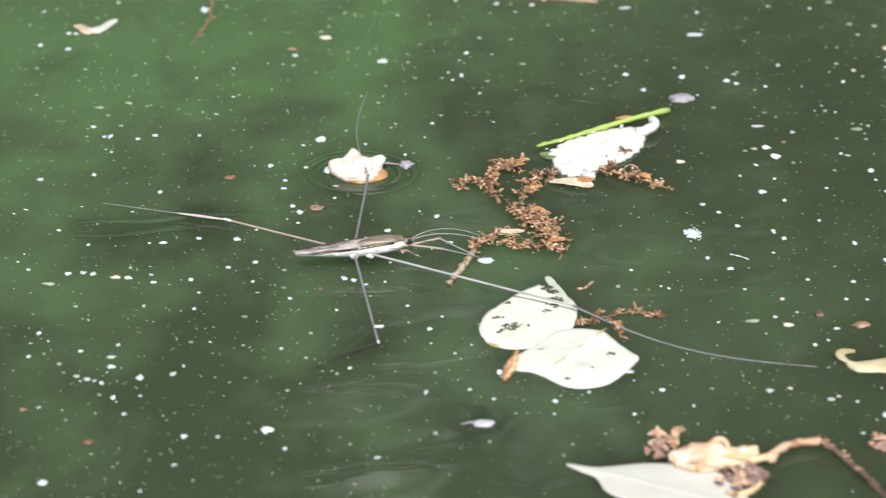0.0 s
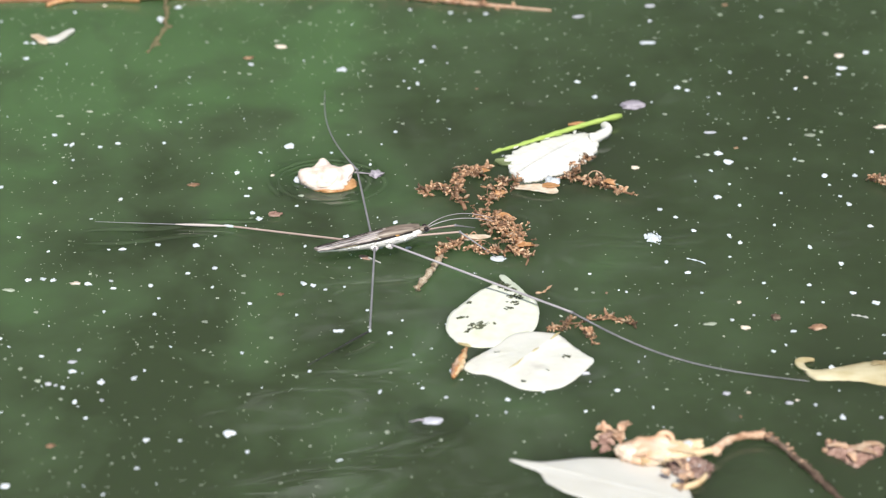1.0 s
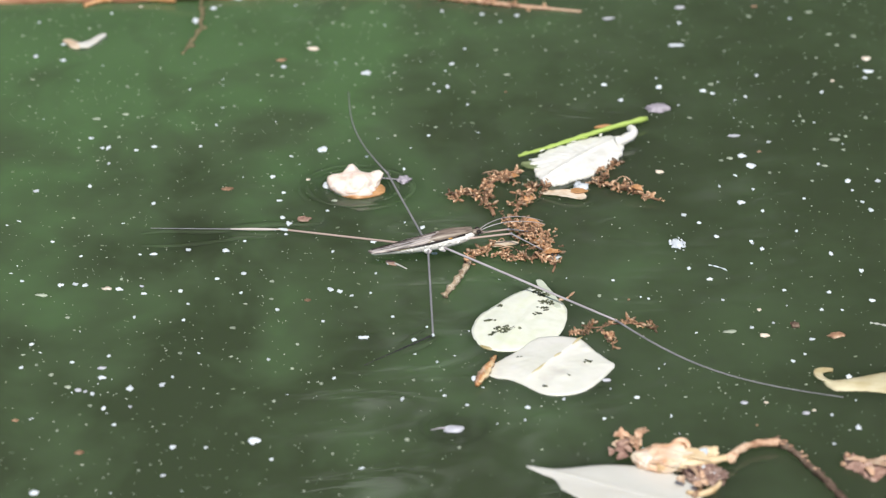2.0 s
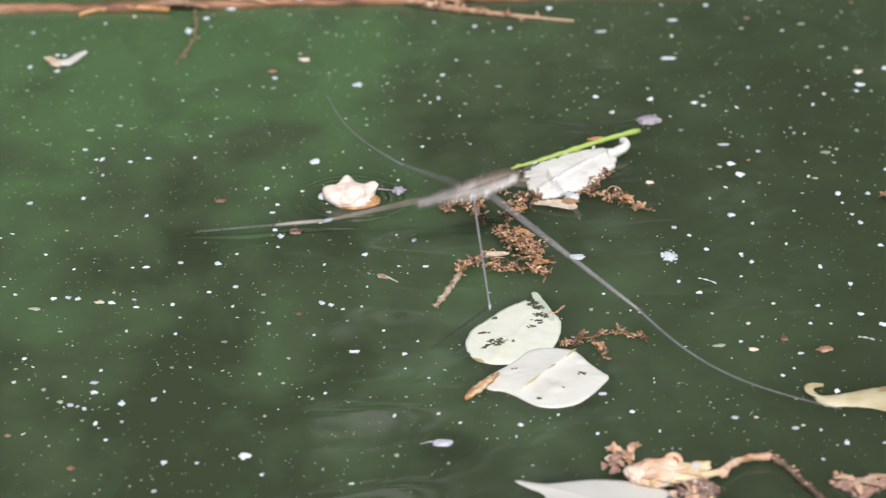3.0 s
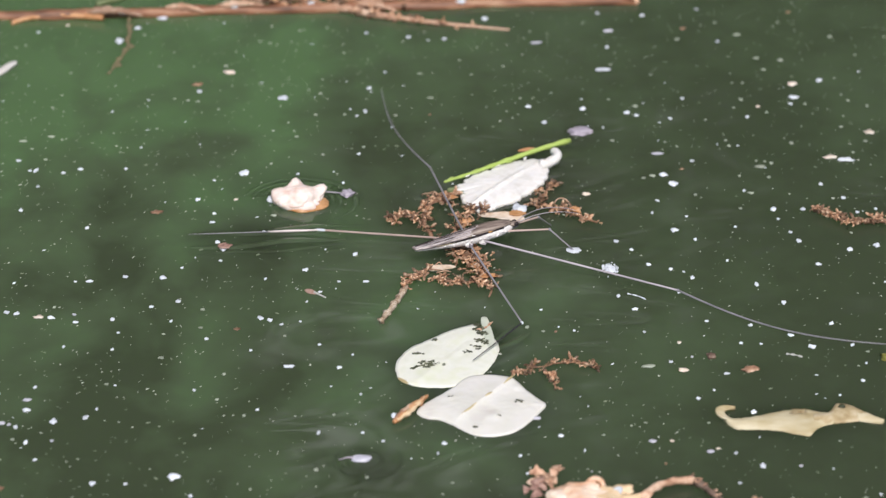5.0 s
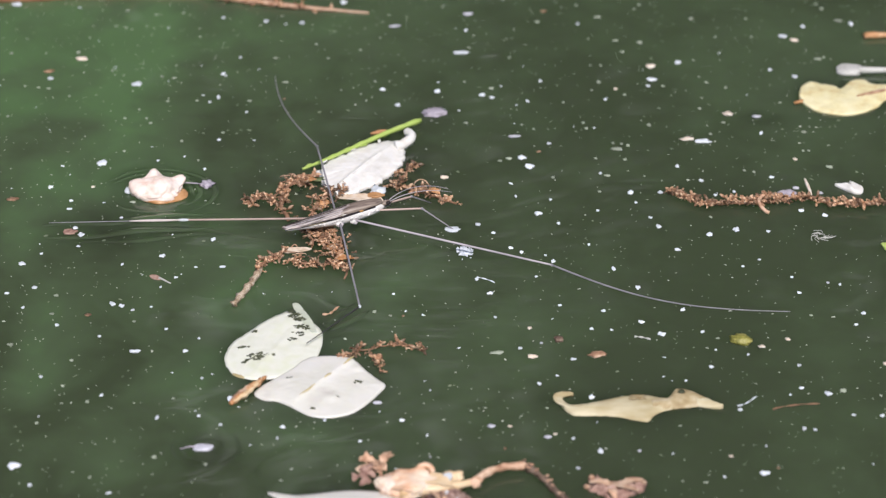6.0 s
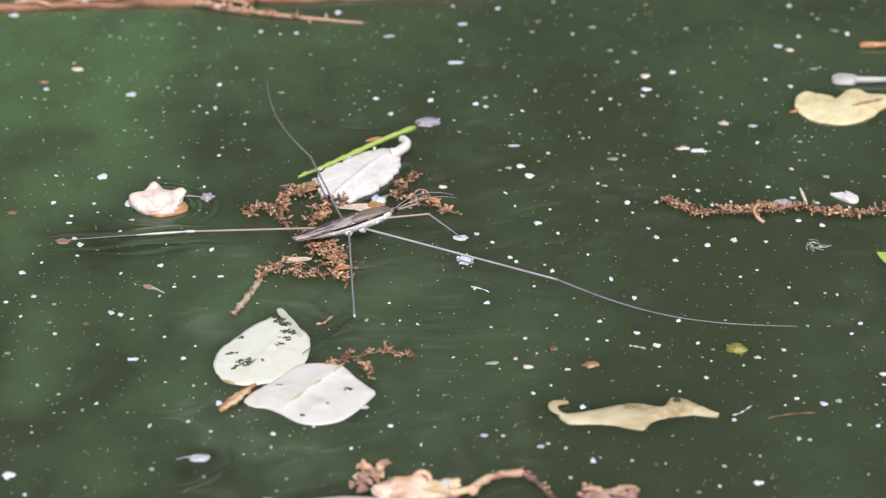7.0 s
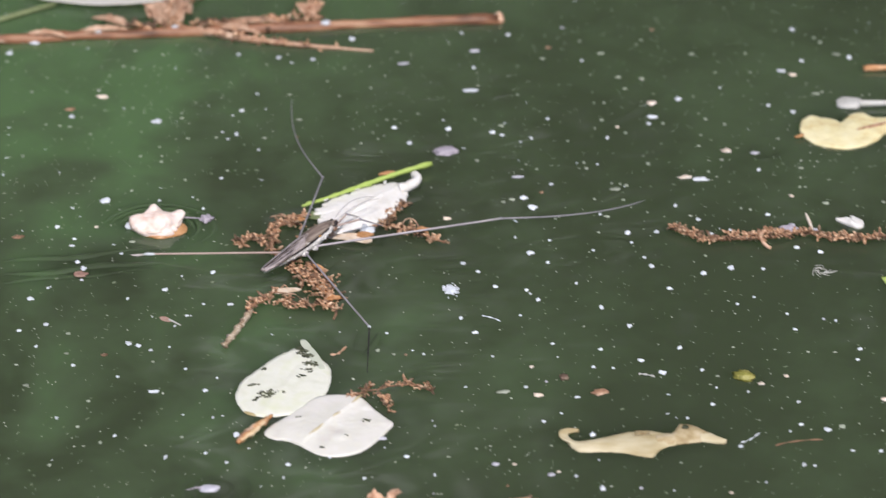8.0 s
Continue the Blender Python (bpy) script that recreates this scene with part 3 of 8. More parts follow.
ROWS = {
    "bp": [(0, -25.2, 18.6), (0.5, -24.7, 17.8), (1, -23.1, 17.6), (1.5, -23.2, 17.0), (3, -22.6, 17.5), (3.5, -22.0, 17.8), (4, -21.2, 18.0), (5.5, -18.6, 22.5), (6, -17.7, 19.2), (6.5, -17.1, 18.4), (7, -16.5, 17.9), (7.5, -17.3, 21.2), (8, -19.4, 21.6)],
    "cl": [(0, -8.8, -22.9), (0.5, -7.9, -22.9), (1, -7.4, -23.0), (1.5, -7.0, -23.5), (3, -6.9, -22.4), (3.5, -7.3, -22.4), (4, -5.5, -22.2), (5.5, -3.6, -21.5), (6, -2.7, -21.1), (6.5, -2.2, -21.1), (7, -1.7, -21.2), (7.5, -4.3, -20.6), (8, -5.7, -21.1)],
    "p1": [(0, -0.3, -35.8), (0.5, 0.1, -34.6), (1, 0.7, -34.3), (1.5, 0.9, -33.7), (3, 1.8, -32.8), (3.5, 1.8, -35.3), (4, 2.8, -34.0), (5.5, 2.3, -34.6), (6, 0.2, -36.3), (6.5, -0.2, -35.8), (7, -0.6, -35.2), (7.5, 0.4, -34.8), (8, 0.3, -35.2)],
    "p2": [(0, 19.2, -44.9), (0.5, 18.2, -45.3), (1, 18.6, -44.8), (1.5, 18.7, -44.4), (3, 19.5, -43.2), (3.5, 20.6, -43.9), (4, 20.5, -45.0), (5.5, 21.3, -46.1), (6, 20.5, -44.8), (6.5, 20.1, -44.6), (7, 19.9, -44.1), (7.5, 20.0, -44.4), (8, 20.5, -44.3)],
    "sp": [(0, 24.2, -33.1), (0.5, 25.5, -34.1), (1, 26.1, -33.9), (1.5, 26.1, -33.5), (3, 26.4, -31.9), (3.5, 25.4, -31.6), (4, 27.5, -32.0), (5.5, 30.3, -36.3), (6, 27.2, -34.9), (6.5, 26.7, -34.8), (7, 26.4, -34.2), (7.5, 27.3, -35.4), (8, 27.3, -34.9)],
    "tan": [(0, 49.4, -44.8), (0.5, 49.3, -45.8), (1, 49.5, -46.8), (1.5, 49.5, -47.1), (3, 50.0, -47.6), (3.5, 50.0, -47.5), (4, 49.4, -47.7), (5.5, 46.8, -49.3), (6, 46.4, -49.6), (6.5, 46.5, -49.7), (7, 46.5, -49.4), (7.5, 46.4, -49.0), (8, 46.4, -49.1)],
    "bud": [(0, 27.9, -73.5), (0.5, 26.8, -72.3), (1, 26.0, -71.5), (1.5, 25.8, -71.1), (3, 26.6, -70.6), (3.5, 26.8, -70.8), (4, 27.0, -70.4), (5.5, 25.5, -71.8), (6, 24.8, -71.8), (6.5, 25.1, -71.3), (7, 25.3, -71.3), (7.5, 24.7, -70.9), (8, 24.7, -70.9)],
    "bl": [(0, 7.7, -76.3), (0.5, 6.5, -75.0), (1, 5.2, -74.5), (1.5, 4.9, -74.2), (3, 4.9, -73.8), (3.5, 5.0, -73.8), (4, 4.8, -73.8), (5.5, 3.6, -75.2), (6, 3.7, -74.9), (6.5, 4.0, -74.3), (7, 4.0, -73.9), (7.5, 3.2, -73.3), (8, 3.2, -73.3)],
    "st": [(0, -0.8, -53.5), (0.5, -2.9, -51.8), (1, -2.5, -51.8), (1.5, -2.2, -51.9), (3, -2.2, -51.7), (3.5, -1.1, -53.5), (4, -2.0, -52.4), (5.5, -1.6, -53.1), (6, -2.3, -51.6), (6.5, -2.7, -51.5), (7, -2.9, -51.0), (7.5, -2.9, -51.0), (8, -2.8, -50.8)],
    "br": [(0, 51.5, -69.7), (0.5, 50.8, -71.4), (1, 50.6, -71.5), (1.5, 50.9, -71.9), (3, 51.2, -73.3), (3.5, 51.4, -72.2), (4, 51.4, -73.2), (5.5, 49.8, -74.6), (6, 49.7, -73.2), (6.5, 49.7, -72.9), (7, 49.5, -72.7), (7.5, 50.0, -73.1), (8, 49.8, -73.1)],
    "P1": [(0, -32.1, 30.4), (0.5, -31.5, 30.3), (1, -30.1, 30.6), (1.5, -29.6, 30.8), (3, -29.6, 30.5), (3.5, -29.0, 30.9), (4, -29.4, 30.9), (5.5, -29.9, 30.8), (6, -28.2, 29.0), (6.5, -27.3, 28.2), (7, -26.9, 27.4), (7.5, -28.4, 29.9), (8, -29.4, 30.6)],
    "P4": [(0, -22.1, 64.1), (0.5, -21.3, 63.9), (1, -21.4, 64.0), (1.5, -22.2, 63.9), (3, -23.0, 62.9), (3.5, -23.0, 63.1), (4, -23.9, 62.6), (5.5, -24.4, 61.4), (6, -24.2, 61.1), (6.5, -23.6, 61.0), (7, -24.1, 60.8), (7.5, -22.9, 61.9), (8, -22.1, 62.4)],
    "star": [(0, 30.5, -5.7), (0.5, 30.9, -5.4), (1, 31.1, -5.5), (1.5, 31.2, -5.5), (3, 31.7, -5.4), (3.5, 31.2, -5.5), (4, 32.0, -5.2), (5.5, 34.1, -4.3), (6, 34.4, -4.2), (6.5, 34.8, -4.2), (7, 35.4, -4.0), (7.5, 31.9, -3.0), (8, 31.1, -4.0)],
    "P5": [(0, 45.7, 27.0), (0.5, 45.5, 27.0), (1, 45.3, 27.0), (1.5, 45.2, 27.1), (3, 45.0, 29.3), (3.5, 44.9, 29.3), (4, 44.9, 29.3), (5.5, 45.4, 30.2), (6, 45.8, 29.9), (6.5, 46.2, 29.9), (7, 46.5, 30.2), (7.5, 47.1, 29.6), (8, 45.3, 28.8)],
    "P9": [(0, -4.1, -65.5), (0.5, -5.6, -64.1), (1, -5.9, -64.0), (1.5, -5.9, -64.2), (3, -6.0, -63.7), (3.5, -6.0, -64.3), (4, -6.3, -63.9), (5.5, -6.9, -62.2), (6, -6.3, -63.1), (6.5, -5.9, -63.4), (7, -5.8, -63.4), (7.5, -6.8, -62.9), (8, -7.0, -62.8)],
    "slate": [(0, 32.3, 47.6), (0.5, 31.8, 47.6), (1, 31.7, 47.7), (1.5, 31.5, 47.8), (3, 31.3, 47.3), (3.5, 31.3, 46.9), (4, 31.0, 47.0), (5.5, 30.9, 47.8), (6, 30.7, 48.2), (6.5, 30.9, 48.4), (7, 30.4, 48.2), (7.5, 31.5, 48.9), (8, 31.9, 47.9)],
    "ripD": [(0, -20.5, -40.5), (0.4, -20.5, -40.5), (0.47, -19.6, -34.4), (0.5, -19.6, -34.4), (0.6, -15.9, -39.3), (0.7, -15.3, -39.2), (1, -15.3, -39.2), (1.1, -15.3, -39.2), (1.2, -12.9, -37.9), (1.27, -10.3, -36.9), (1.3, -10.3, -36.9), (1.4, -10.3, -36.1), (1.5, -10.0, -35.9), (1.7, -10.0, -35.9), (2.8, -5.1, -34.3), (2.9, -2.0, -33.2), (2.97, 1.5, -32.1), (3, 1.5, -32.1), (3.1, 3.5, -31.0), (3.2, 4.3, -30.6), (3.5, 4.3, -30.6), (3.7, 4.3, -30.6), (3.8, 10.6, -29.8), (3.9, 10.8, -29.0), (4, 11.1, -28.9), (4.2, 11.1, -28.9), (5.3, 20.0, -23.7), (5.5, 20.0, -23.7), (6, 16.8, -23.1), (6.5, 16.7, -23.2), (7, 16.9, -22.9), (7.1, 16.9, -22.9), (7.2, 17.6, -21.2), (7.3, 18.7, -18.6), (7.4, 18.9, -18.2), (7.5, 18.9, -18.2), (8, 17.4, -18.0)],
    "ripL": [(0, -47.4, -1.0), (0.4, -47.4, -1.0), (0.47, -44.5, -7.2), (0.5, -44.5, -7.2), (0.6, -40.0, -1.5), (0.7, -39.1, -1.6), (1, -39.1, -1.6), (1.1, -39.1, -1.6), (1.2, -37.3, -1.3), (1.27, -35.2, -1.1), (1.3, -35.2, -1.1), (1.4, -35.5, -0.9), (1.5, -35.3, -0.9), (1.7, -35.3, -0.9), (2.8, -31.0, -0.0), (2.9, -29.7, 0.8), (2.97, -28.0, 1.7), (3, -28.0, 1.7), (3.1, -27.9, 2.6), (3.2, -27.6, 2.8), (3.5, -27.6, 2.8), (3.7, -27.6, 2.8), (3.8, -21.6, 4.6), (3.9, -21.6, 6.1), (4, -21.3, 6.3), (4.2, -21.3, 6.3), (5.3, -12.2, 8.5), (5.5, -12.2, 8.5), (6, -12.3, 6.6), (6.5, -11.3, 6.0), (7, -10.7, 5.9), (7.1, -10.7, 5.9), (7.2, -14.2, 7.5), (7.3, -19.6, 9.8), (7.4, -20.6, 10.3), (7.5, -20.6, 10.3), (8, -21.2, 9.4)],
    "foot": [(0, -3.5, -15.4), (0.4, -3.5, -15.4), (0.47, 1.8, -13.8), (0.5, 1.8, -13.8), (0.6, 4.4, -13.0), (0.7, 5.3, -12.8), (1, 5.3, -12.8), (1.1, 5.3, -12.8), (1.2, 7.3, -11.6), (1.27, 8.8, -10.8), (1.3, 8.8, -10.8), (1.4, 10.0, -10.1), (1.5, 10.2, -9.9), (1.7, 10.2, -9.9), (2.8, 13.9, -8.6), (2.9, 15.1, -7.1), (2.97, 16.2, -5.5), (3, 16.2, -5.5), (3.1, 17.3, -3.9), (3.2, 17.7, -3.3), (3.5, 17.7, -3.3), (3.7, 17.7, -3.3), (3.8, 20.0, -2.1), (3.9, 22.1, -0.9), (4, 22.4, -0.8), (4.2, 22.4, -0.8), (5.3, 29.0, 2.7), (5.5, 29.0, 2.7), (6, 32.6, 3.6), (6.5, 33.3, 2.9), (7, 34.9, 3.9), (7.1, 34.9, 3.9), (7.2, 28.8, 9.9), (7.3, 19.3, 19.5), (7.4, 17.5, 21.2), (7.5, 17.5, 21.2), (8, 16.2, 22.2)],
}
FLOAT = "floating on pond water"


def outline(u, stops):
    """A smooth half width along a blade, through a few (u, w) stops, with no waves between them."""
    n = len(stops)
    step = [(stops[i + 1][1] - stops[i][1]) / (stops[i + 1][0] - stops[i][0]) for i in range(n - 1)]
    slope = [step[0]] + [0.0 if p * q <= 0 else 2 * p * q / (p + q) for p, q in zip(step, step[1:])] + [step[-1]]
    for i in range(n - 1):
        (a, wa), (b, wb) = stops[i], stops[i + 1]
        if a <= u <= b:
            h = b - a
            s = (u - a) / h
            return wa * (1 + 2 * s) * (1 - s) ** 2 + slope[i] * h * s * (1 - s) ** 2 + wb * s * s * (3 - 2 * s) + slope[i + 1] * h * s * s * (s - 1)
    return stops[-1][1]


def petal_sheet(length, stops, seed, cup=0.4, thick=0.25, edge=0.06, nu=30, nv=16, bend=0.0, fold=0.0, base=0.0, slant=0.0, low=None, crease=0.006):
    """A petal or leaf along +x from 0, in millimetres, cupped across and uneven at its rim."""
    def fn(u, v):
        w = max(outline(u, low if low and v < 0 else stops), 0.04)
        w *= 1 + edge * noise.noise(Vector((u * 9, (1 if v > 0 else -1) * 3.0, seed))) * abs(v)
        x, y = u * length, v * w
        z = base + cup * (v * v) * min(1.0, w / 4) + bend * math.sin(math.pi * u) + 0.10 * noise.noise(Vector((x * 0.3, y * 0.3, seed))) + 0.05 * noise.noise(Vector((x * 1.6, y * 1.6, seed)))
        z += fold * math.exp(-(v - slant * (u - 0.55)) ** 2 / crease) * math.sin(math.pi * min(1.0, u * 1.05))
        return Vector((x * MM, y * MM, z * MM))
    return sheet(fn, nu, nv, thick * MM)


def pad(handles, centre, rim=0.2, crown=0.2, deep=0.35, seed=0.0, wrinkle=0.08, ragged=0.0, relief=None, rings=14, steps=6):
    """A floating petal or leaf, in millimetres: a smooth closed outline through a few handles, lowest at its rim, where it dips into the water."""
    n = len(handles)
    h = [Vector(p) for p in handles]
    c = Vector(centre)
    edge = []
    for i in range(n):
        p0, p1, p2, p3 = h[i - 1], h[i], h[(i + 1) % n], h[(i + 2) % n]
        for k in range(steps):
            t = k / steps
            edge.append(0.5 * (2 * p1 + (p2 - p0) * t + (2 * p0 - 5 * p1 + 4 * p2 - p3) * t * t + (3 * p1 - p0 - 3 * p2 + p3) * t ** 3))
    for i, p in enumerate(edge):
        edge[i] = p + (p - c).normalized() * ragged * (noise.noise(Vector((p.x * 0.9, p.y * 0.9, seed))) + 0.6 * noise.noise(Vector((p.x * 2.6, p.y * 2.6, seed + 5))))
    bm = bmesh.new()

    def spot(p, r):
        z = rim + crown * (1 - r ** 3) + wrinkle * (noise.noise(Vector((p.x * 0.28, p.y * 0.28, seed))) + 0.5 * noise.noise(Vector((p.x * 1.1, p.y * 1.1, seed + 3))))
        if relief:
            z += relief(p.x, p.y)
        return bm.verts.new((p.x * MM, p.y * MM, z * MM))

    mid = spot(c, 0.0)
    rows = [[spot(c + (p - c) * (k / rings), k / rings) for p in edge] for k in range(1, rings + 1)]
    low = [bm.verts.new((v.co.x, v.co.y, -deep * MM)) for v in rows[-1]]
    m = len(edge)
    for i in range(m):
        j = (i + 1) % m
        bm.faces.new((mid, rows[0][i], rows[0][j]))
        for a, b in zip(rows, rows[1:]):
            bm.faces.new((a[i], b[i], b[j], a[j]))
        bm.faces.new((rows[-1][i], low[i], low[j], rows[-1][j]))
    bm.faces.new(low[::-1])
    return bm


def between(upper, lower, z=0.3, arch=0.2, thick=0.5, seed=0.0, wrinkle=0.08, ragged=0.1, nu=40, nv=12):
    """A leaf blade along x between two edges, each a few (x, y) stops, in millimetres."""
    x0, x1 = upper[0][0], upper[-1][0]

    def fn(u, v):
        x = x0 + (x1 - x0) * u
        top, low = outline(x, upper), outline(x, lower)
        top += ragged * noise.noise(Vector((x * 1.3, 3, seed)))
        low += ragged * (noise.noise(Vector((x * 1.3, 8, seed))) + 0.6 * noise.noise(Vector((x * 3.7, 2, seed))))
        y = low + (top - low) * (v + 1) / 2
        h = z + arch * (1 - v * v) + wrinkle * (noise.noise(Vector((x * 0.45, y * 0.45, seed))) + 0.4 * noise.noise(Vector((x * 1.7, y * 1.7, seed))))
        return Vector((x * MM, y * MM, h * MM))
    return sheet(fn, nu, nv, thick * MM)


def move(bm, x=0.0, y=0.0, z=0.0, rz=0.0, rx=0.0, ry=0.0):
    bm.transform(pose(x * MM, y * MM, z * MM, rx, ry, rz))
    return bm


def spots(seed, places, parent, label, z=0.42):
    """Ragged dark eaten patches of many small marks, lying just on a petal."""
    rnd = random.Random(seed)
    for cx, cy, rad, n in places:
        bm = bmesh.new()
        for k in range(n):
            a, r = rnd.uniform(0, 6.28), rad * math.sqrt(rnd.random())
            mark = lump((rnd.uniform(0.16, 0.42) * MM, rnd.uniform(0.08, 0.2) * MM, 0.10 * MM), seed + k, 0.8, 2, None, (0, 0, 0), freq=1.6)
            mark.transform(pose((cx + 1.3 * r * math.cos(a)) * MM, (cy + 0.9 * r * math.sin(a)) * MM, z * MM, 0, 0, rnd.uniform(-40, 60)))
            me = bpy.data.meshes.new("mark")
            mark.to_mesh(me)
            mark.free()
            bm.from_mesh(me)
            bpy.data.meshes.remove(me)
        part("eaten_spot", bm, SKELETON, parent, label)


# pale petal with eaten spots, and the petal that overlaps it
p1 = thing("petal", "greenish white petal with dark eaten spots " + FLOAT, "petal", group="pale petals")
part("blade", pad([(9.5, 8.4), (10.4, 5.9), (10.4, 2.4), (9.9, -0.8), (8.7, -3.7), (6.7, -5.9), (4.1, -7.1), (0.8, -7.7), (-2.0, -6.7), (-3.3, -4.7), (-4.2, -2.1), (-4.1, 0.5), (-3.4, 3.4), (-1.6, 6.2), (0.6, 9.8), (2.6, 12.2), (4.2, 13.3), (5.6, 12.0), (6.6, 10.2), (7.6, 10.8)], (3.2, 1.4), 0.15, 0.2, 0.4, 3.0, 0.09, 0.10,
               lambda x, y: 0.10 * math.exp(-((x - 0.35 * y - 3.0) / 0.7) ** 2)), WHITE_PETAL, p1)
part("torn_strip", move(petal_sheet(10.2, [(0, 0.4), (0.3, 0.8), (0.6, 0.72), (0.85, 0.62), (0.97, 0.45), (1, 0.1)], 4.0, 0.1, thick=0.4, edge=0.14, bend=0.05), 9.0, 6.6, 0.26, 114), DIM_PETAL, p1, "thin pale torn strip")
spots(5, [(-1.7, 1.6, 0.7, 8), (0.5, -1.3, 1.1, 26), (-0.8, -2.7, 0.6, 9), (1.6, -0.8, 0.9, 12), (3.3, -0.7, 0.4, 5), (5.0, 11.4, 0.5, 8), (6.8, 8.4, 0.9, 16), (6.4, 6.0, 0.8, 13), (5.7, 4.3, 0.5, 5), (-0.4, 6.3, 0.4, 6), (7.8, 7.6, 0.5, 6), (6.3, 10.6, 0.7, 20), (5.4, 12.0, 0.5, 12), (4.6, 13.0, 0.4, 8)], p1, "black ragged spot", 0.37)
part("yellow_edge", move(petal_sheet(2.2, [(0, 0.1), (0.5, 0.3), (1, 0.1)], 6.0, 0.1, thick=0.3), -2.4, -6.3, 0.24, -30), TAN_PETAL, p1, "yellowish worn edge")
drift(p1, ROWS["p1"], z=0.0)
TURN = {0: -6, 0.5: -6, 1: 0, 1.5: -4, 3: -7, 3.5: -5, 4: -13, 5.5: -18, 6: -5, 6.5: 0, 7: -2, 7.5: -7, 8: -4}   # the insect's foot swings it
rows = [(t, m @ pose(0, 0, 0, 0, 0, TURN[t])) for t, m in MOVES[-1][1]]
MOVES[-1] = (p1, rows)


def folded(x, y):
    """A slanting fold: the far side climbs to the ridge, the near side drops off steeply."""
    d = (x + 13.0) * 0.81 - (y + 5.4) * 0.59
    along = (x + 13.0) * 0.59 + (y + 5.4) * 0.81
    fade = min(1.0, max(0.0, (along + 2.5) / 3.0)) * min(1.0, max(0.0, (17.0 - along) / 4.0))
    blister = sum(h * math.exp(-((x - a) ** 2 + (y - b) ** 2) / (r * r)) for a, b, r, h in ((-7.9, -5.1, 1.1, 0.22), (-4.0, 3.4, 0.9, 0.2), (-4.3, -1.0, 0.8, 0.14), (-14.6, 0.2, 0.9, 0.16), (-10.6, -8.2, 0.7, 0.14)))
    return fade * (0.42 * math.exp(d / 3.6) if d < 0 else 0.42 * math.exp(-d / 0.55)) + blister


p2 = thing("petal", "white pointed petal with a raised fold " + FLOAT, "petal", group="pale petals")
part("blade", pad([(-19.7, -3.7), (-18.7, -1.6), (-16.6, 0.8), (-14.3, 3.2), (-11.9, 6.4), (-8.8, 7.1), (-4.9, 6.0), (-2.7, 2.8), (-0.9, 0.1), (0.2, -1.4), (-0.5, -2.9), (-1.9, -5.4), (-4.5, -8.8), (-7.4, -10.2), (-10.4, -10.1), (-12.5, -8.7), (-14.2, -7.0), (-16.4, -5.5), (-18.1, -5.2)], (-9.6, -1.4), 0.12, 0.22, 0.7, 8.0, 0.10, 0.06, folded, rings=26, steps=8), CREAM_PETAL, p2)
for a, b in ((0.02, 0.30), (0.42, 0.58), (0.78, 0.98)):
    part("vein", tube([Vector((-13.0 + 8.7 * w, -5.4 + 11.9 * w + 0.1 * math.sin(30 * w), 0.72)) * MM for w in [a + (b - a) * i / 10 for i in range(11)]], [(0.03 + 0.16 * math.sin(math.pi * i / 10)) * MM for i in range(11)], 6), TAN_PETAL, p2, "tan streak on the fold")
spots(9, [(-14.5, 0.3, 0.25, 3), (-4.0, -1.0, 0.45, 6), (-7.2, -5.2, 0.2, 2), (-10.8, -8.3, 0.25, 3)], p2, "small dark speck", 0.46)
drift(p2, ROWS["p2"], z=0.3)

# torn white petal on its green stalk
wl = thing("torn_petal", "bright white torn petal on a green stalk " + FLOAT, "petal")
part("stalk", tube(bez((-28.0 * MM, -1.0 * MM, 0.7 * MM), (-19 * MM, -1.3 * MM, 1.0 * MM), (-10 * MM, 0.3 * MM, 1.1 * MM), (0, 0.2 * MM, 0.8 * MM), 24), [(0.24 + 0.28 * (i / 24) ** 0.8 + 0.06 * math.sin(i * 2.3)) * MM for i in range(25)], 10, rough=0.3), GREEN_STEM, wl, "bright green stalk")
part("blade", pad([(-26.0, -3.0), (-22.2, -1.0), (-18.6, -0.6), (-15.2, -0.2), (-11.4, -0.8), (-8.4, -1.9), (-7.9, -3.9), (-8.9, -5.4), (-10.9, -8.2), (-14.6, -10.6), (-18.3, -11.8), (-21.8, -12.9), (-24.3, -12.6), (-26.4, -13.0), (-28.0, -12.2), (-28.8, -10.5), (-28.0, -7.0), (-27.2, -4.6)], (-18.5, -6.6), 0.3, 0.5, 0.8, 12.0, 0.15, 0.75,
               lambda x, y: 0.30 * math.exp(-((y + 10.2 - 0.36 * (x + 28)) / 0.5) ** 2) * (1 if x < -14 else 0.3), rings=22, steps=9), WAX_PETAL, wl)
part("curled_tip", tube(bez((-10.0 * MM, -4.8 * MM, 0.7 * MM), (-7.2 * MM, -5.9 * MM, 1.0 * MM), (-4.8 * MM, -4.6 * MM, 1.3 * MM), (-5.4 * MM, -1.9 * MM, 1.2 * MM), 14), [(1.0 - 0.02 * i if i < 13 else 0.75 - 0.3 * (i - 13)) * MM for i in range(15)], 12, rough=0.25), WAX_PETAL, wl, "rolled white tip")
part("scrap", move(petal_sheet(4.4, [(0, 0.3), (0.4, 1.2), (0.8, 0.9), (1, 0.1)], 4.0, 0.3, thick=0.4), -28.6, -3.0, 0.3, -50), DULL_GREEN, wl, "small grey-green torn scrap")
part("crease", tube([Vector((-27.6 + 1.05 * i, -10.2 + 0.40 * i + 0.2 * math.sin(i * 0.8), 1.02 + 0.02 * math.sin(i))) * MM for i in range(12)], [(0.03 + 0.06 * math.sin(math.pi * i / 11)) * MM for i in range(12)], 6), CREAM_LEAF, wl, "tan crease")
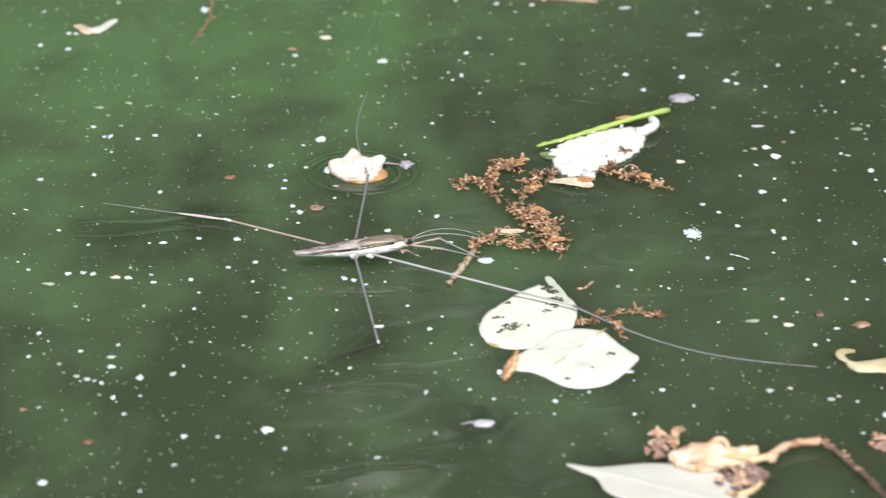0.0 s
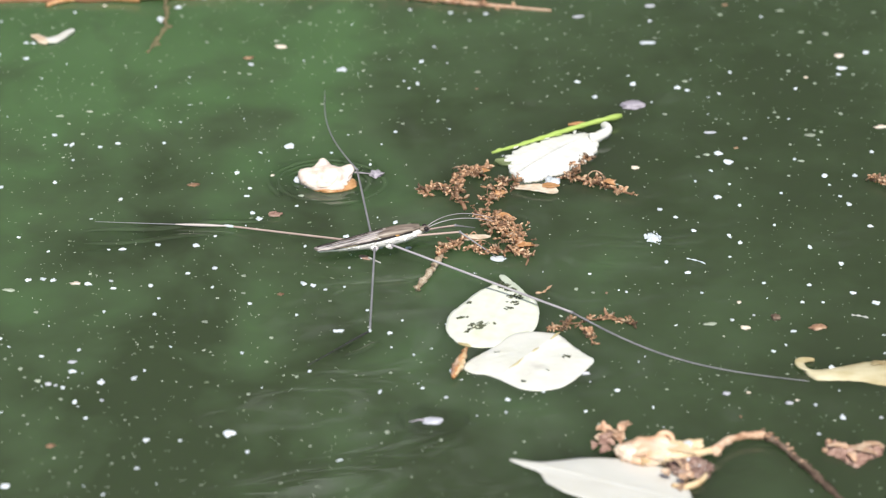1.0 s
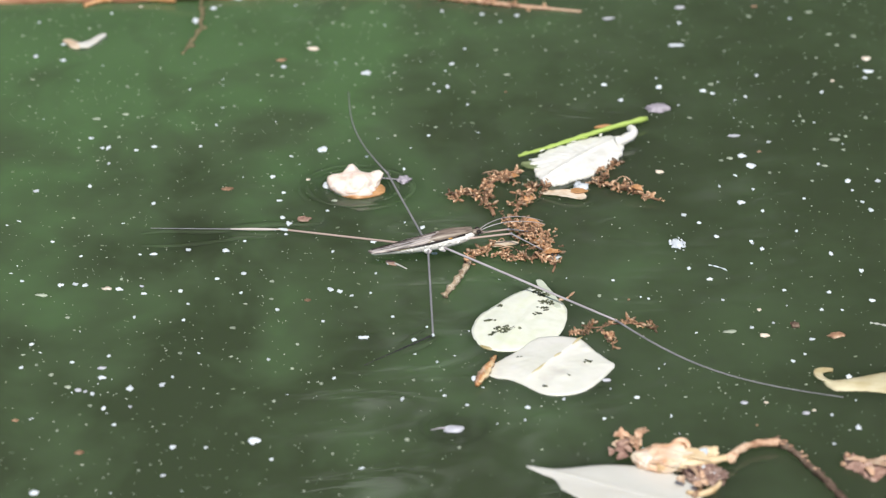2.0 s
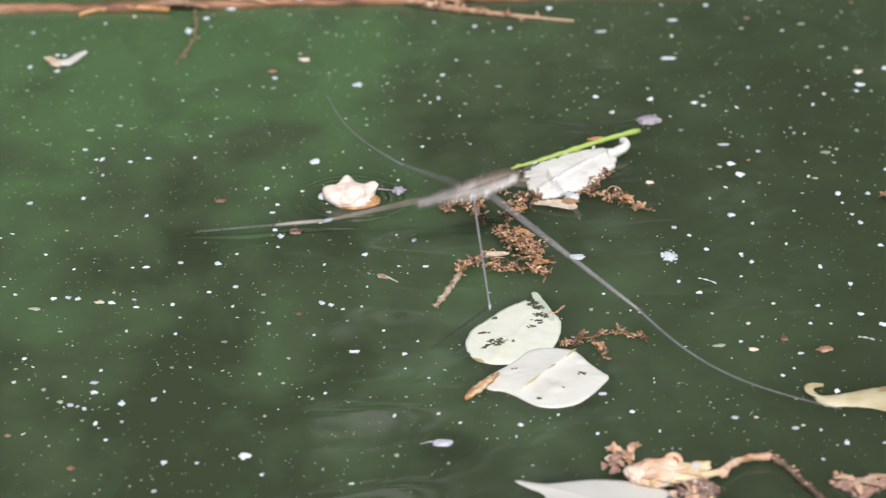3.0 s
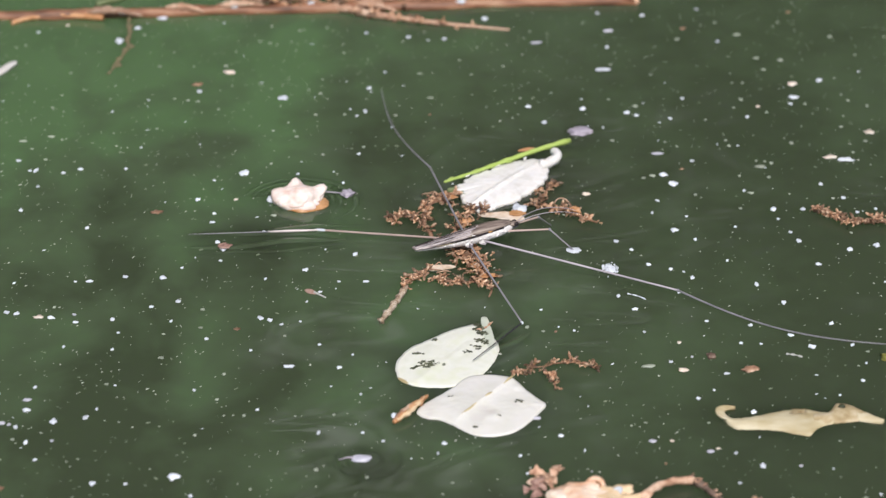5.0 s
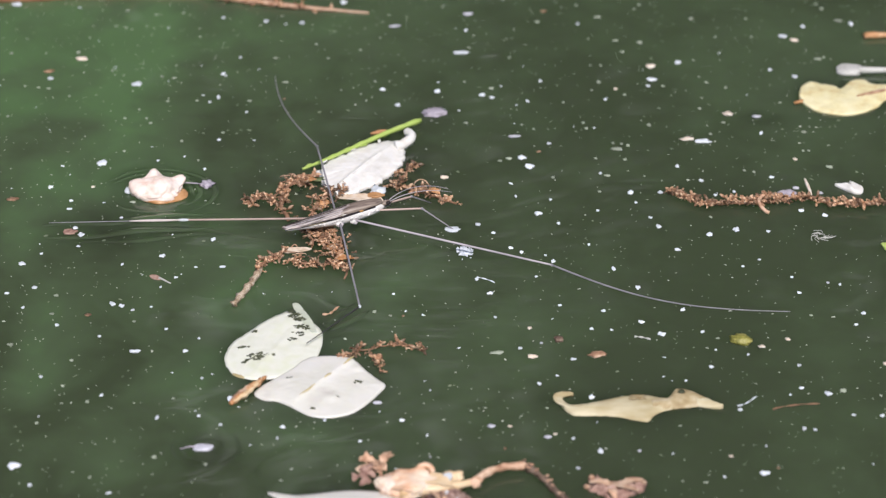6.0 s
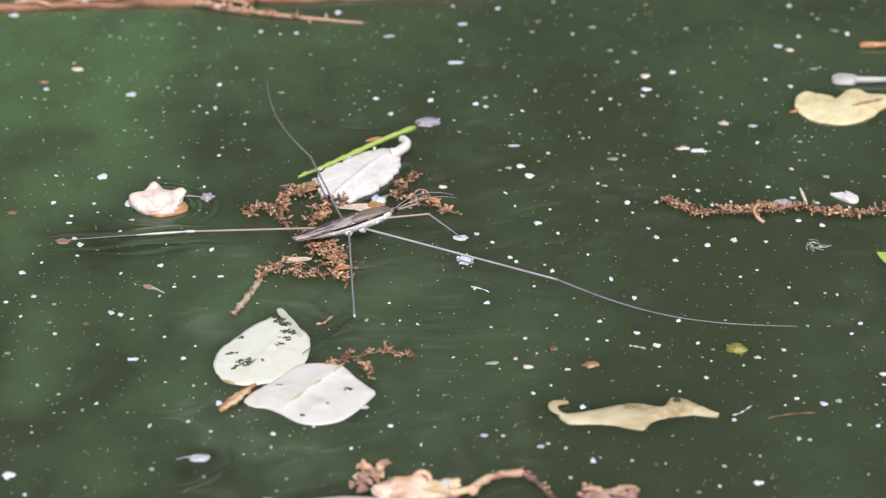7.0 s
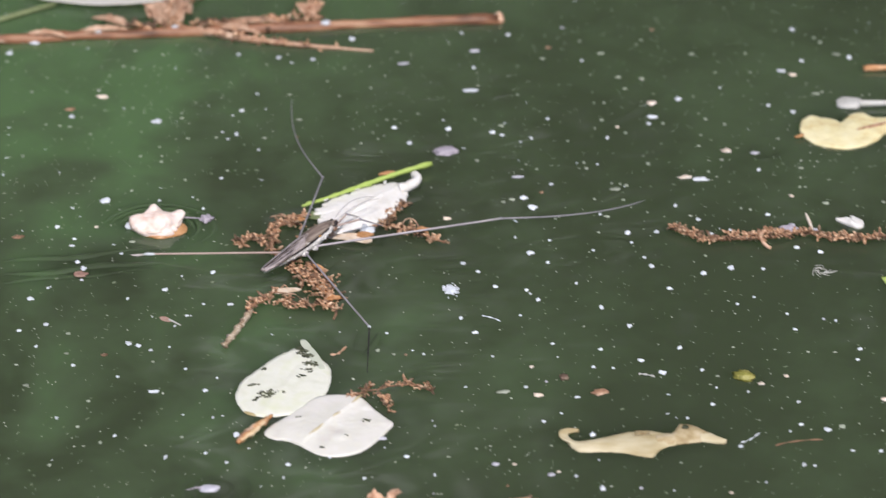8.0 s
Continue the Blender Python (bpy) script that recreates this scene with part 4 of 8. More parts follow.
part("husk", move(petal_sheet(3.0, [(0, 0.2), (0.4, 0.5), (1, 0.1)], 9.0, 0.3, thick=0.3), -7.4, 1.0, 1.0, 165), ORANGE_HUSK, wl, "small orange husk on the stalk")
rnd = random.Random(12)
for k in range(6):
    part("fringe", move(petal_sheet(rnd.uniform(1.0, 1.8), [(0, 0.2), (0.4, rnd.uniform(0.25, 0.45)), (1, 0.05)], k + 3.0, 0.3, thick=0.15, edge=0.3, nu=8, nv=6), -25.5 + 3.0 * k + rnd.gauss(0, 0.5), -0.9, 0.85, rnd.uniform(170, 230), rnd.uniform(-20, 20), 0), WAX_PETAL if k % 2 else GREEN_STEM, wl, "torn fringe at the stalk")
WL_ROWS = [(0, 29.7, 40.1, 29), (0.5, 29.5, 40.1, 28), (1, 29.2, 40.6, 30), (1.5, 29.0, 41.0, 30), (3, 29.3, 40.6, 30), (3.5, 28.9, 40.0, 30), (4, 28.7, 40.9, 31), (5.5, 29.0, 41.8, 35), (6, 28.2, 42.8, 39), (6.5, 28.2, 43.4, 40), (7, 28.2, 43.8, 40), (7.5, 31.3, 41.6, 31), (8, 29.2, 40.7, 31)]
MOVES.append((wl, [(t, pose(x * MM, y * MM, 0.42 * MM + swell(x * MM, y * MM), 0, 0, a)) for t, x, y, a in WL_ROWS]))

# brown dead flower head
FLORETS = []
for k in range(12):
    rnd = random.Random(60 + k)
    if k % 2:    # a few plump dry buds on short necks
        bm = bmesh.new()
        for q in range(3):
            r, a, ln = rnd.uniform(0.24, 0.36), q * 2.1 + rnd.uniform(-0.5, 0.5), rnd.uniform(0.9, 1.5)
            c, d = math.cos(a), math.sin(a)
            tube([(c * w * ln * MM, d * w * ln * MM, (0.1 + 0.35 * w) * MM) for w in (0.0, 0.3, 0.6, 0.85, 1.0)], [0.08 * MM, r * MM, r * 1.05 * MM, r * 0.7 * MM, r * 0.2 * MM], 7, bm, rough=0.35)
    else:        # shrivelled lobes that curl over
        bm = bmesh.new()
        for q in range(4):
            a, ln = q * 1.57 + rnd.uniform(-0.5, 0.5), rnd.uniform(0.45, 0.85) * MM
            c, d = math.cos(a), math.sin(a)
            bow, up = rnd.uniform(-0.5, 0.5), rnd.uniform(0.1, 0.55)
            tube([(0, 0, 0.1 * MM), (ln * (c * 0.5 - d * bow * 0.4), ln * (d * 0.5 + c * bow * 0.4), ln * up), (ln * (c - d * bow), ln * (d + c * bow), ln * (up - 0.1)), (ln * (c * 1.05 - d * bow * 1.6), ln * (d * 1.05 + c * bow * 1.6), ln * (up - 0.4))],
                 [0.14 * MM, 0.16 * MM, rnd.uniform(0.14, 0.26) * MM, 0.06 * MM], 5, bm)
    FLORETS.append(mesh_of(bm, "floret", RUSSET))


def strew(parent, path, n, rnd, width=0.7, size=0.75, height=0.2):
    """Separate shrivelled florets along a stalk."""
    for k in range(n):
        s = (k + rnd.random()) / n * (len(path) - 1)
        i = min(int(s), len(path) - 2)
        p = path[i].lerp(path[i + 1], s - i)
        ob = new("floret", FLORETS[rnd.randrange(12)])
        ob.parent = parent
        ob.matrix_basis = pose(p.x + rnd.gauss(0, width) * MM, p.y + rnd.gauss(0, width) * MM, p.z + abs(rnd.gauss(0, height)) * MM, rnd.uniform(-40, 40), rnd.uniform(-40, 40), rnd.uniform(0, 360)) @ Matrix.Scale(size * rnd.uniform(0.5, 1.35), 4)


def stalks(parent, lines, seed, name="stalk"):
    """lines: four guide points in millimetres, thickness, count of florets, their spread."""
    rnd = random.Random(seed)
    for pts, r, n, width in lines:
        path = bez(*[(x * MM, y * MM, z * MM) for x, y, z in pts], 14)
        path = [p + Vector((noise.noise(p * 400), noise.noise(p * 400 + Vector((5, 0, 0))), 0)) * 0.5 * MM for p in path]
        part(name, tube(path, [r * MM * (1 - 0.03 * i) for i in range(15)], 6, rough=0.3), RUSSET_STALK, parent)
        if n:
            strew(parent, path, n, rnd, width)


cl = thing("dead_flower_head", "tangled russet-brown dead flower head " + FLOAT, "flower head")
stalks(cl, [
    (((2.8, 10.2, 0.6), (4.0, 12.0, 0.7), (5.5, 14.0, 0.8), (7.4, 15.7, 0.8)), 0.40, 26, 0.65),
    (((8.6, 12.5, 0.6), (11.0, 11.3, 0.7), (14.0, 11.3, 0.6), (17.2, 12.3, 0.4)), 0.28, 38, 0.75),
    (((9.5, 25.0, 0.9), (12.0, 21.0, 0.9), (15.5, 18.0, 0.8), (16.6, 11.0, 0.4)), 0.36, 62, 1.3),
    (((16.4, 12.0, 0.5), (17.0, 10.5, 0.5), (17.6, 9.0, 0.5), (17.2, 7.2, 0.3)), 0.26, 5, 0.3),
    (((11.0, 23.0, 0.9), (14.5, 21.5, 0.9), (17.0, 18.0, 0.8), (15.5, 14.0, 0.6)), 0.30, 58, 1.3),
    (((7.6, 26.2, 0.9), (5.2, 34.0, 1.1), (6.6, 42.5, 1.0), (12.9, 42.6, 0.8)), 0.38, 26, 0.5),
    (((0.0, 33.8, 0.4), (2.5, 35.6, 0.6), (4.5, 35.0, 0.6), (6.6, 32.3, 0.6)), 0.26, 34, 0.7),
    (((5.6, 38.0, 0.6), (7.6, 40.4, 0.8), (9.5, 40.4, 0.8), (11.6, 39.2, 0.7)), 0.26, 26, 0.7),
    (((11.5, 28.5, 0.7), (12.3, 32.5, 0.9), (14.6, 35.0, 0.8), (16.0, 38.2, 0.6)), 0.30, 46, 1.05),
    (((29.6, 48.0, 0.0), (28.4, 46.6, 0.0), (27.4, 44.4, 0.05), (27.0, 41.2, 0.1)), 0.24, 24, 0.55),
    (((24.6, 40.4, 0.0), (28.0, 39.4, 0.15), (31.5, 36.2, 0.3), (36.4, 33.0, 0.2)), 0.30, 48, 0.6),
], 71)
rnd = random.Random(33)
for x, y, n, wide in ((9.5, 16.5, 4, 2.4), (13.5, 21, 6, 2.4), (13.5, 32, 4, 1.6), (8, 41, 4, 1.8), (5, 35, 2, 1.6), (31, 37.5, 3, 1.2)):
    for k in range(n):    # fine dry threads that loop out of the tangle
        a, r = rnd.uniform(0, 6.28), rnd.uniform(0.9, 2.0)
        cx, cy, turn = x + rnd.gauss(0, wide * 0.5), y + rnd.gauss(0, wide * 0.6), rnd.uniform(1.2, 3.0)
        part("thread", tube([Vector((cx + r * math.cos(a + turn * i / 12) * (1 - 0.03 * i), cy + r * math.sin(a + turn * i / 12), 0.5 + 0.9 * math.sin(math.pi * i / 12))) * MM for i in range(13)], [(0.13 - 0.006 * i) * MM for i in range(13)], 5, rough=0.5), RUSSET_STALK if k % 3 else PEEL, cl)
part("stump", tube(bez((-0.6 * MM, -0.9 * MM, 0.3 * MM), (0.6 * MM, 2.0 * MM, 0.5 * MM), (2.2 * MM, 6.0 * MM, 0.5 * MM), (3.5 * MM, 10.2 * MM, 0.6 * MM), 26), [(0.50 + 0.08 * math.sin(i * 2.1)) * MM for i in range(27)], 9, rough=0.9), STUMP, cl, "fuzzy tan stump")
part("husk", move(petal_sheet(5.2, [(0, 0.3), (0.35, 0.9), (0.75, 0.6), (1, 0.1)], 6.0, 0.5, edge=0.3), 6.6, 15.4, 0.9, 12), PALE_BRACT, cl, "tan papery husk")
for x, y, a, ln in ((14.4, 17.5, -60, 3.2), (12.2, 24.0, -20, 3.6), (10.0, 39.8, 30, 2.6), (13.2, 30.5, 70, 3.0), (31.5, 36.8, -40, 2.6), (15.8, 12.4, 10, 3.0)):
    part("husk", move(petal_sheet(ln, [(0, 0.2), (0.35, 0.75), (0.75, 0.55), (1, 0.1)], x, 0.5, edge=0.5, thick=0.15, bend=0.3), x, y, 1.0, a), ORANGE_HUSK, cl, "curled orange husk")
drift(cl, ROWS["cl"], z=0.2)

bb = thing("bract", "beige curled bract with an amber tip lying on a flower head", "bract")
part("blade", petal_sheet(8.3, [(0, 0.3), (0.3, 0.8), (0.65, 1.3), (0.9, 1.2), (1, 0.3)], 11.0, 0.6, edge=0.25, bend=0.3), PALE_BRACT, bb)
part("tip", move(petal_sheet(3.0, [(0, 0.4), (0.4, 0.9), (1, 0.1)], 14.0, 0.4, edge=0.3), 5.4, 0.9, 0.55, 12), AMBER, bb, "amber tip")
drift(bb, [(t, x + 15.6, y + 36.2) for t, x, y in ROWS["cl"]], turn=-13, z=0.5)
fs = thing("film_scrap", "bluish translucent scrap lying beside a bract", "scrap")
part("scrap", lump((1.2 * MM, 1.3 * MM, 0.45 * MM), 13, 0.8, 3, freq=1.8), FILM_GLINT, fs)
drift(fs, [(t, x + 22.8, y + 38.2) for t, x, y in ROWS["cl"]], z=0.6)

# cupped pink petal cluster
bp = thing("cupped_blossom", "pale pink cupped blossom with an amber rim " + FLOAT, "blossom")


def swollen(half, knobs, seed, rough=0.1, crease=0.0, freq=1.4):
    """One crumpled fleshy form, in millimetres: a round body with knobs of (direction, height, width) that swell out of it."""
    bm = bmesh.new()
    got = bmesh.ops.create_icosphere(bm, subdivisions=5, radius=1.0)
    knobs = [(Vector(d).normalized(), h, w) for d, h, w in knobs]
    for v in got["verts"]:
        n = v.co.normalized()
        k = 1 + rough * noise.noise(n * freq + Vector((seed * 7.3, 0, 0))) + 0.35 * rough * noise.noise(n * freq * 3.1 + Vector((0, seed * 3.7, 0)))
        k -= crease * max(0.0, 1 - abs(noise.noise(n * 1.9 + Vector((0, 0, seed)))) * 9)
        p = Vector((n.x * half[0], n.y * half[1], n.z * half[2])) * k
        for d, h, w in knobs:
            p += d * h * math.exp(-((n - d).length / w) ** 3)
        v.co = p * MM
    return bm


part("cup", move(swollen((4.6, 3.7, 2.2), (((-0.12, 0.75, 0.85), 1.3, 0.30), ((0.85, 0.4, 0.5), 1.3, 0.34), ((0.35, 0.6, 0.8), -0.6, 0.28), ((-0.6, 0.6, 0.6), -0.3, 0.22), ((-0.8, 0.2, 0.5), 0.5, 0.45), ((0.25, -0.4, 0.8), 0.5, 0.5), ((0.6, -0.6, 0.4), -0.3, 0.2)), 3, 0.12, 0.07), -0.3, -0.9, 0.55), PINK_PETAL, bp)
part("rim", move(swollen((4.2, 3.4, 0.8), (((0.9, -0.3, 0.2), 0.4, 0.5),), 8, 0.10), 0.65, -1.35, 0.0, 4), AMBER, bp, "wet amber rim")
part("slit", tube([Vector((1.2 + 0.42 * i, -1.3 + 0.28 * i + 0.2 * math.sin(2.0 * i), 1.25 - 0.02 * i)) * MM for i in range(8)], [(0.05 + 0.12 * math.sin(math.pi * i / 7)) * MM for i in range(8)], 6, rough=0.6), AMBER, bp, "brown slit under a lobe")
part("tip", move(swollen((0.9, 0.9, 0.5), (), 5, 0.3), -4.9, -0.5, 0.3), FILM_GLINT, bp, "bluish white wet tip")
part("stalk", tube([(4 * MM, 1.2 * MM, 0.9 * MM), (6 * MM, 1.6 * MM, 0.5 * MM), (7.6 * MM, 1.7 * MM, 0.3 * MM)], [0.16 * MM, 0.12 * MM, 0.10 * MM], 6), SLATE, bp, "grey stalk")
part("stalk_scrap", lump((1.1 * MM, 1.1 * MM, 0.4 * MM), 23, 0.8, 3, None, (8.2 * MM, 1.6 * MM, 0.3 * MM), freq=2.0), SLATE, bp, "grey fuzzy scrap")
drift(bp, [(t, x, y - 1.0) for t, x, y in ROWS["bp"]], z=0.1)

# tan curled leaf
tl = thing("curled_leaf", "tan dead leaf with a hooked end " + FLOAT, "leaf")
part("blade", between([(0.9, -2.2), (4.8, -1.7), (9.2, -0.2), (12.7, 0.6), (16.0, -0.2), (17.6, -0.6)], [(0.9, -2.4), (1.6, -3.9), (2.8, -5.0), (7.0, -5.1), (9.5, -5.5), (11.6, -6.4), (13.5, -6.9), (14.6, -5.3), (16.0, -4.1), (17.6, -3.5)], 0.2, 0.5, 0.45, 5.0, 0.12, 0.14, 60, 16), TAN_LEAF, tl)
part("neck", between([(14.6, -1.0), (16.8, -0.7), (17.6, 0.0), (18.1, 1.1), (18.9, 2.2), (20.1, 1.9), (22.1, 0.2), (22.9, -0.6)], [(14.6, -3.9), (16.8, -3.6), (17.6, -3.4), (18.4, -3.3), (19.4, -3.2), (20.4, -3.0), (22.1, -2.7), (22.9, -2.5)], 0.3, 0.5, 0.5, 7.0, 0.15, 0.12), BROWN_LEAF, tl, "browner twisted neck")
part("tail", between([(21.4, -0.3), (22.9, -0.5), (24.0, -1.7), (24.8, -2.6), (25.3, -3.2)], [(21.4, -2.7), (22.9, -3.2), (24.0, -3.5), (24.8, -3.6), (25.3, -3.4)], 0.3, 0.5, 0.45, 9.0, 0.08, 0.06, 24, 10), TAN_LEAF, tl, "pale blunt tail")
hook = bez((1.9, -2.6, 0), (-0.6, -1.8, 0), (0.2, 0.6, 0), (2.9, 0.6, 0), 20)


def hook_fn(u, v):
    i = min(19, int(u * 20))
    p = hook[i].lerp(hook[i + 1], u * 20 - i)
    d = (hook[i + 1] - hook[i]).normalized()
    w = outline(u, [(0, 0.55), (0.25, 0.75), (0.5, 0.7), (0.75, 0.4), (1, 0.06)])
    return Vector(((p.x - d.y * v * w) * MM, (p.y + d.x * v * w) * MM, (0.5 + 0.35 * math.sin(math.pi * u) + 0.2 * v) * MM))


part("hook", sheet(hook_fn, 24, 6, 0.3 * MM), TAN_LEAF, tl, "pale curled hook")
part("hole", lump((0.55 * MM, 0.5 * MM, 0.1 * MM), 3, 0.7, 2, None, (19.3 * MM, 0.3 * MM, 0.93 * MM)), SKELETON, tl, "dark hole")
rnd = random.Random(4)
for k in range(7):
    part("fibre", tube([Vector((12.2 + rnd.uniform(-0.8, 1.6) + 0.12 * i * (1 if k % 2 else -1), -0.4 - 0.25 * i + rnd.gauss(0, 0.05), 0.82)) * MM for i in range(6)], [0.05 * MM] * 6, 4), BROWN_LEAF, tl, "fine brown fibre")
drift(tl, [(t, x, y - 0.6) for t, x, y in ROWS["tan"]], z=0.0)

# fruit stalk with a papery bud
bud = thing("bud_stalk", "papery orange bud on a bent brown stalk " + FLOAT, "bud")
part("bud", move(swollen((4.3, 2.5, 1.9), (((-0.95, 0.1, 0.2), 0.7, 0.5), ((0.42, 0.6, 0.7), 0.9, 0.3), ((0.85, 0.0, 0.4), 0.9, 0.32), ((-0.3, 0.6, 0.7), 0.4, 0.4), ((0.3, -0.7, 0.5), 0.6, 0.4)), 11, 0.2, 0.12, 1.7), -1.2, -3.2, 0.8, -6), BUD, bud)
part("scale", move(petal_sheet(5.6, [(0, 0.6), (0.3, 1.5), (0.7, 1.1), (1, 0.2)], 33.0, 1.0, thick=0.3, edge=0.3, bend=0.7), -3.6, -4.6, 1.6, 4), BUD, bud, "peeling orange scale")
part("scale", move(petal_sheet(5.0, [(0, 0.6), (0.3, 1.4), (0.7, 0.9), (1, 0.1)], 35.0, 0.6, thick=0.3, edge=0.3, bend=0.5), 0.8, -2.6, 1.7, -22), PEDUNCLE, bud, "pointed papery scale")
part("ear", tube([((1.3 + 1.15 * math.cos(w)) * MM, (-1.4 + 0.6 * math.sin(w)) * MM, (2.0 + 0.75 * math.sin(w)) * MM) for w in [-0.5 + 4.2 * i / 18 for i in range(19)]], [(0.16 + 0.3 * math.sin(math.pi * (i + 2) / 22)) * MM for i in range(19)], 9, rough=0.35), BUD, bud, "curled orange ear")
part("ear_hollow", lump((0.8 * MM, 0.4 * MM, 0.5 * MM), 3, 0.3, 2, None, (1.3 * MM, -1.3 * MM, 1.9 * MM)), ORANGE_HUSK, bud, "dark hollow of the ear")
rnd = random.Random(19)
for cx, cy, n, mat in ((-6.4, 0.2, 9, PEEL), (-5.6, 2.6, 7, PEEL), (-6.2, -1.6, 7, MAUVE), (3.6, -9.2, 5, PEEL)):
    for k in range(n):
        part("frill", move(petal_sheet(rnd.uniform(1.4, 3.0), [(0, 0.2), (0.4, rnd.uniform(0.35, 0.8)), (0.8, 0.5), (1, 0.1)], k + cx, 0.9, thick=0.15, edge=0.8, nu=10, nv=6, bend=0.5), cx + rnd.gauss(0, 0.9), cy + rnd.gauss(0, 1.1), rnd.uniform(0.3, 1.3), rnd.uniform(0, 360), rnd.uniform(-30, 30), rnd.uniform(-50, 15)), mat, bud, "crumpled brown frill")
part("sodden_mass", move(swollen((2.9, 2.6, 1.1), (((0.8, -0.3, 0.5), 0.7, 0.4), ((-0.7, 0.3, 0.5), 0.6, 0.4), ((0.2, 0.5, 0.8), 0.4, 0.3)), 21, 0.35, 0.2, 3.0), 4.6, -6.5, 0.2), SODDEN, bud, "sodden brown bud mass")
for k in range(22):
    a, r = rnd.uniform(0, 6.28), 2.5 * math.sqrt(rnd.random())
    part("bubble" if k % 3 else "grain", lump((rnd.uniform(0.16, 0.42) * MM,) * 3, k, 0.25, 2, None, ((4.6 + 1.05 * r * math.cos(a)) * MM, (-6.5 + 0.95 * r * math.sin(a)) * MM, (1.25 - 0.13 * r * r) * MM)), FILM_GLINT if k % 5 == 0 else SODDEN if k % 2 else PEEL, bud)
part("pale_end", move(swollen((2.7, 1.9, 1.25), (((-0.8, 0.3, 0.5), 0.3, 0.4),), 17, 0.2, 0.12), -3.1, -3.2, 0.95, -10), PALE_BUD, bud, "whitish pink end of the bud")
part("membrane", tube(bez((1.6 * MM, -10.8 * MM, 0.3 * MM), (3.4 * MM, -12.6 * MM, 0.4 * MM), (6.0 * MM, -10.6 * MM, 0.5 * MM), (6.6 * MM, -8.6 * MM, 0.6 * MM), 14), [(0.3 + 0.2 * math.sin(math.pi * i / 14)) * MM for i in range(15)], 8, rough=0.4), PEDUNCLE, bud, "curled yellow membrane edge")
stalk = bez((-2.4 * MM, -5.0 * MM, 1.0 * MM), (2.0 * MM, -5.0 * MM, 1.2 * MM), (5.4 * MM, -4.0 * MM, 1.2 * MM), (8.8 * MM, -2.6 * MM, 1.1 * MM), 14)
part("peduncle", tube(stalk, [(0.85 - 0.022 * i + 0.08 * math.sin(i * 1.4)) * MM for i in range(15)], 10, rough=0.35), PEDUNCLE, bud, "yellowish smooth stalk base")
part("knob", lump((1.0 * MM, 0.9 * MM, 0.8 * MM), 7, 0.5, 3, None, (8.6 * MM, -2.8 * MM, 1.1 * MM)), PEEL, bud, "pinkish stalk joint")
part("chip", lump((1.3 * MM, 1.0 * MM, 0.6 * MM), 9, 0.6, 3, None, (5.6 * MM, -1.4 * MM, 1.3 * MM)), PEDUNCLE, bud, "yellow papery chip")
part("wet_chip", lump((0.7 * MM, 0.8 * MM, 0.5 * MM), 11, 0.6, 3, None, (4.6 * MM, -2.2 * MM, 1.5 * MM)), FILM_GLINT, bud, "bluish wet chip")
stalk = bez((8.3 * MM, -3.0 * MM, 1.1 * MM), (10.4 * MM, 0.2 * MM, 1.2 * MM), (12.8 * MM, 1.8 * MM, 1.1 * MM), (16.2 * MM, 1.3 * MM, 1.0 * MM), 14)
part("stalk", tube(stalk, [(0.58 + 0.08 * math.sin(i * 1.7)) * MM for i in range(15)], 10, rough=0.6), PEEL, bud)
stalk = bez((15.4 * MM, 1.6 * MM, 1.0 * MM), (18.0 * MM, 0.4 * MM, 0.9 * MM), (21.0 * MM, -6.0 * MM, 0.7 * MM), (27.2 * MM, -20.5 * MM, 0.2 * MM), 30)
part("stalk_end", tube(stalk, [(0.55 - 0.004 * i + 0.08 * math.sin(i * 1.9)) * MM for i in range(31)], 11, rough=0.9), DARK_BARK, bud, "dark bark-covered stalk")
rnd = random.Random(8)
for k in range(14):
    i = rnd.randrange(1, 26)
    part("bark_flake", lump((rnd.uniform(0.25, 0.5) * MM, 0.25 * MM, 0.16 * MM), k, 0.8, 1, None, stalk[i] + Vector((rnd.gauss(0, 0.25) * MM, rnd.gauss(0, 0.25) * MM, 0.5 * MM))), PEEL, bud, "pale bark flake")
drift(bud, ROWS["bud"], z=0.1)

bl = thing("cream_leaf", "cream-white pointed leaf " + FLOAT, "leaf")
part("blade", pad([(-0.4, 0.3), (3.4, 1.3), (6.8, 3.7), (10.2, 6.0), (14.7, 7.6), (18.9, 8.1), (22.3, 7.2), (24.9, 5.1), (27.4, 1.2), (28.6, -2.4), (26.6, -5.6), (22.0, -6.6), (17.5, -5.8), (13.9, -4.8), (10.3, -4.4), (7.4, -3.6), (4.9, -1.2), (2.2, -0.6)], (15.5, 1.2), 0.12, 0.25, 0.35, 27.0, 0.07, 0.05, lambda x, y: 0.05 * math.exp(-((y - 0.6 - 0.02 * x) / 0.4) ** 2)), CREAM_LEAF, bl)
part("midrib", tube([Vector((1.0 + 24.0 * i / 16, 0.2 + 0.03 * i + 0.15 * math.sin(i * 0.5), 0.34 + 0.08 * math.sin(math.pi * i / 16))) * MM for i in range(17)], [(0.09 - 0.003 * i) * MM for i in range(17)], 6), CREAM_LEAF, bl)
drift(bl, [(t, x, y - 0.6) for t, x, y in ROWS["bl"]], turn=-27, z=0.0)

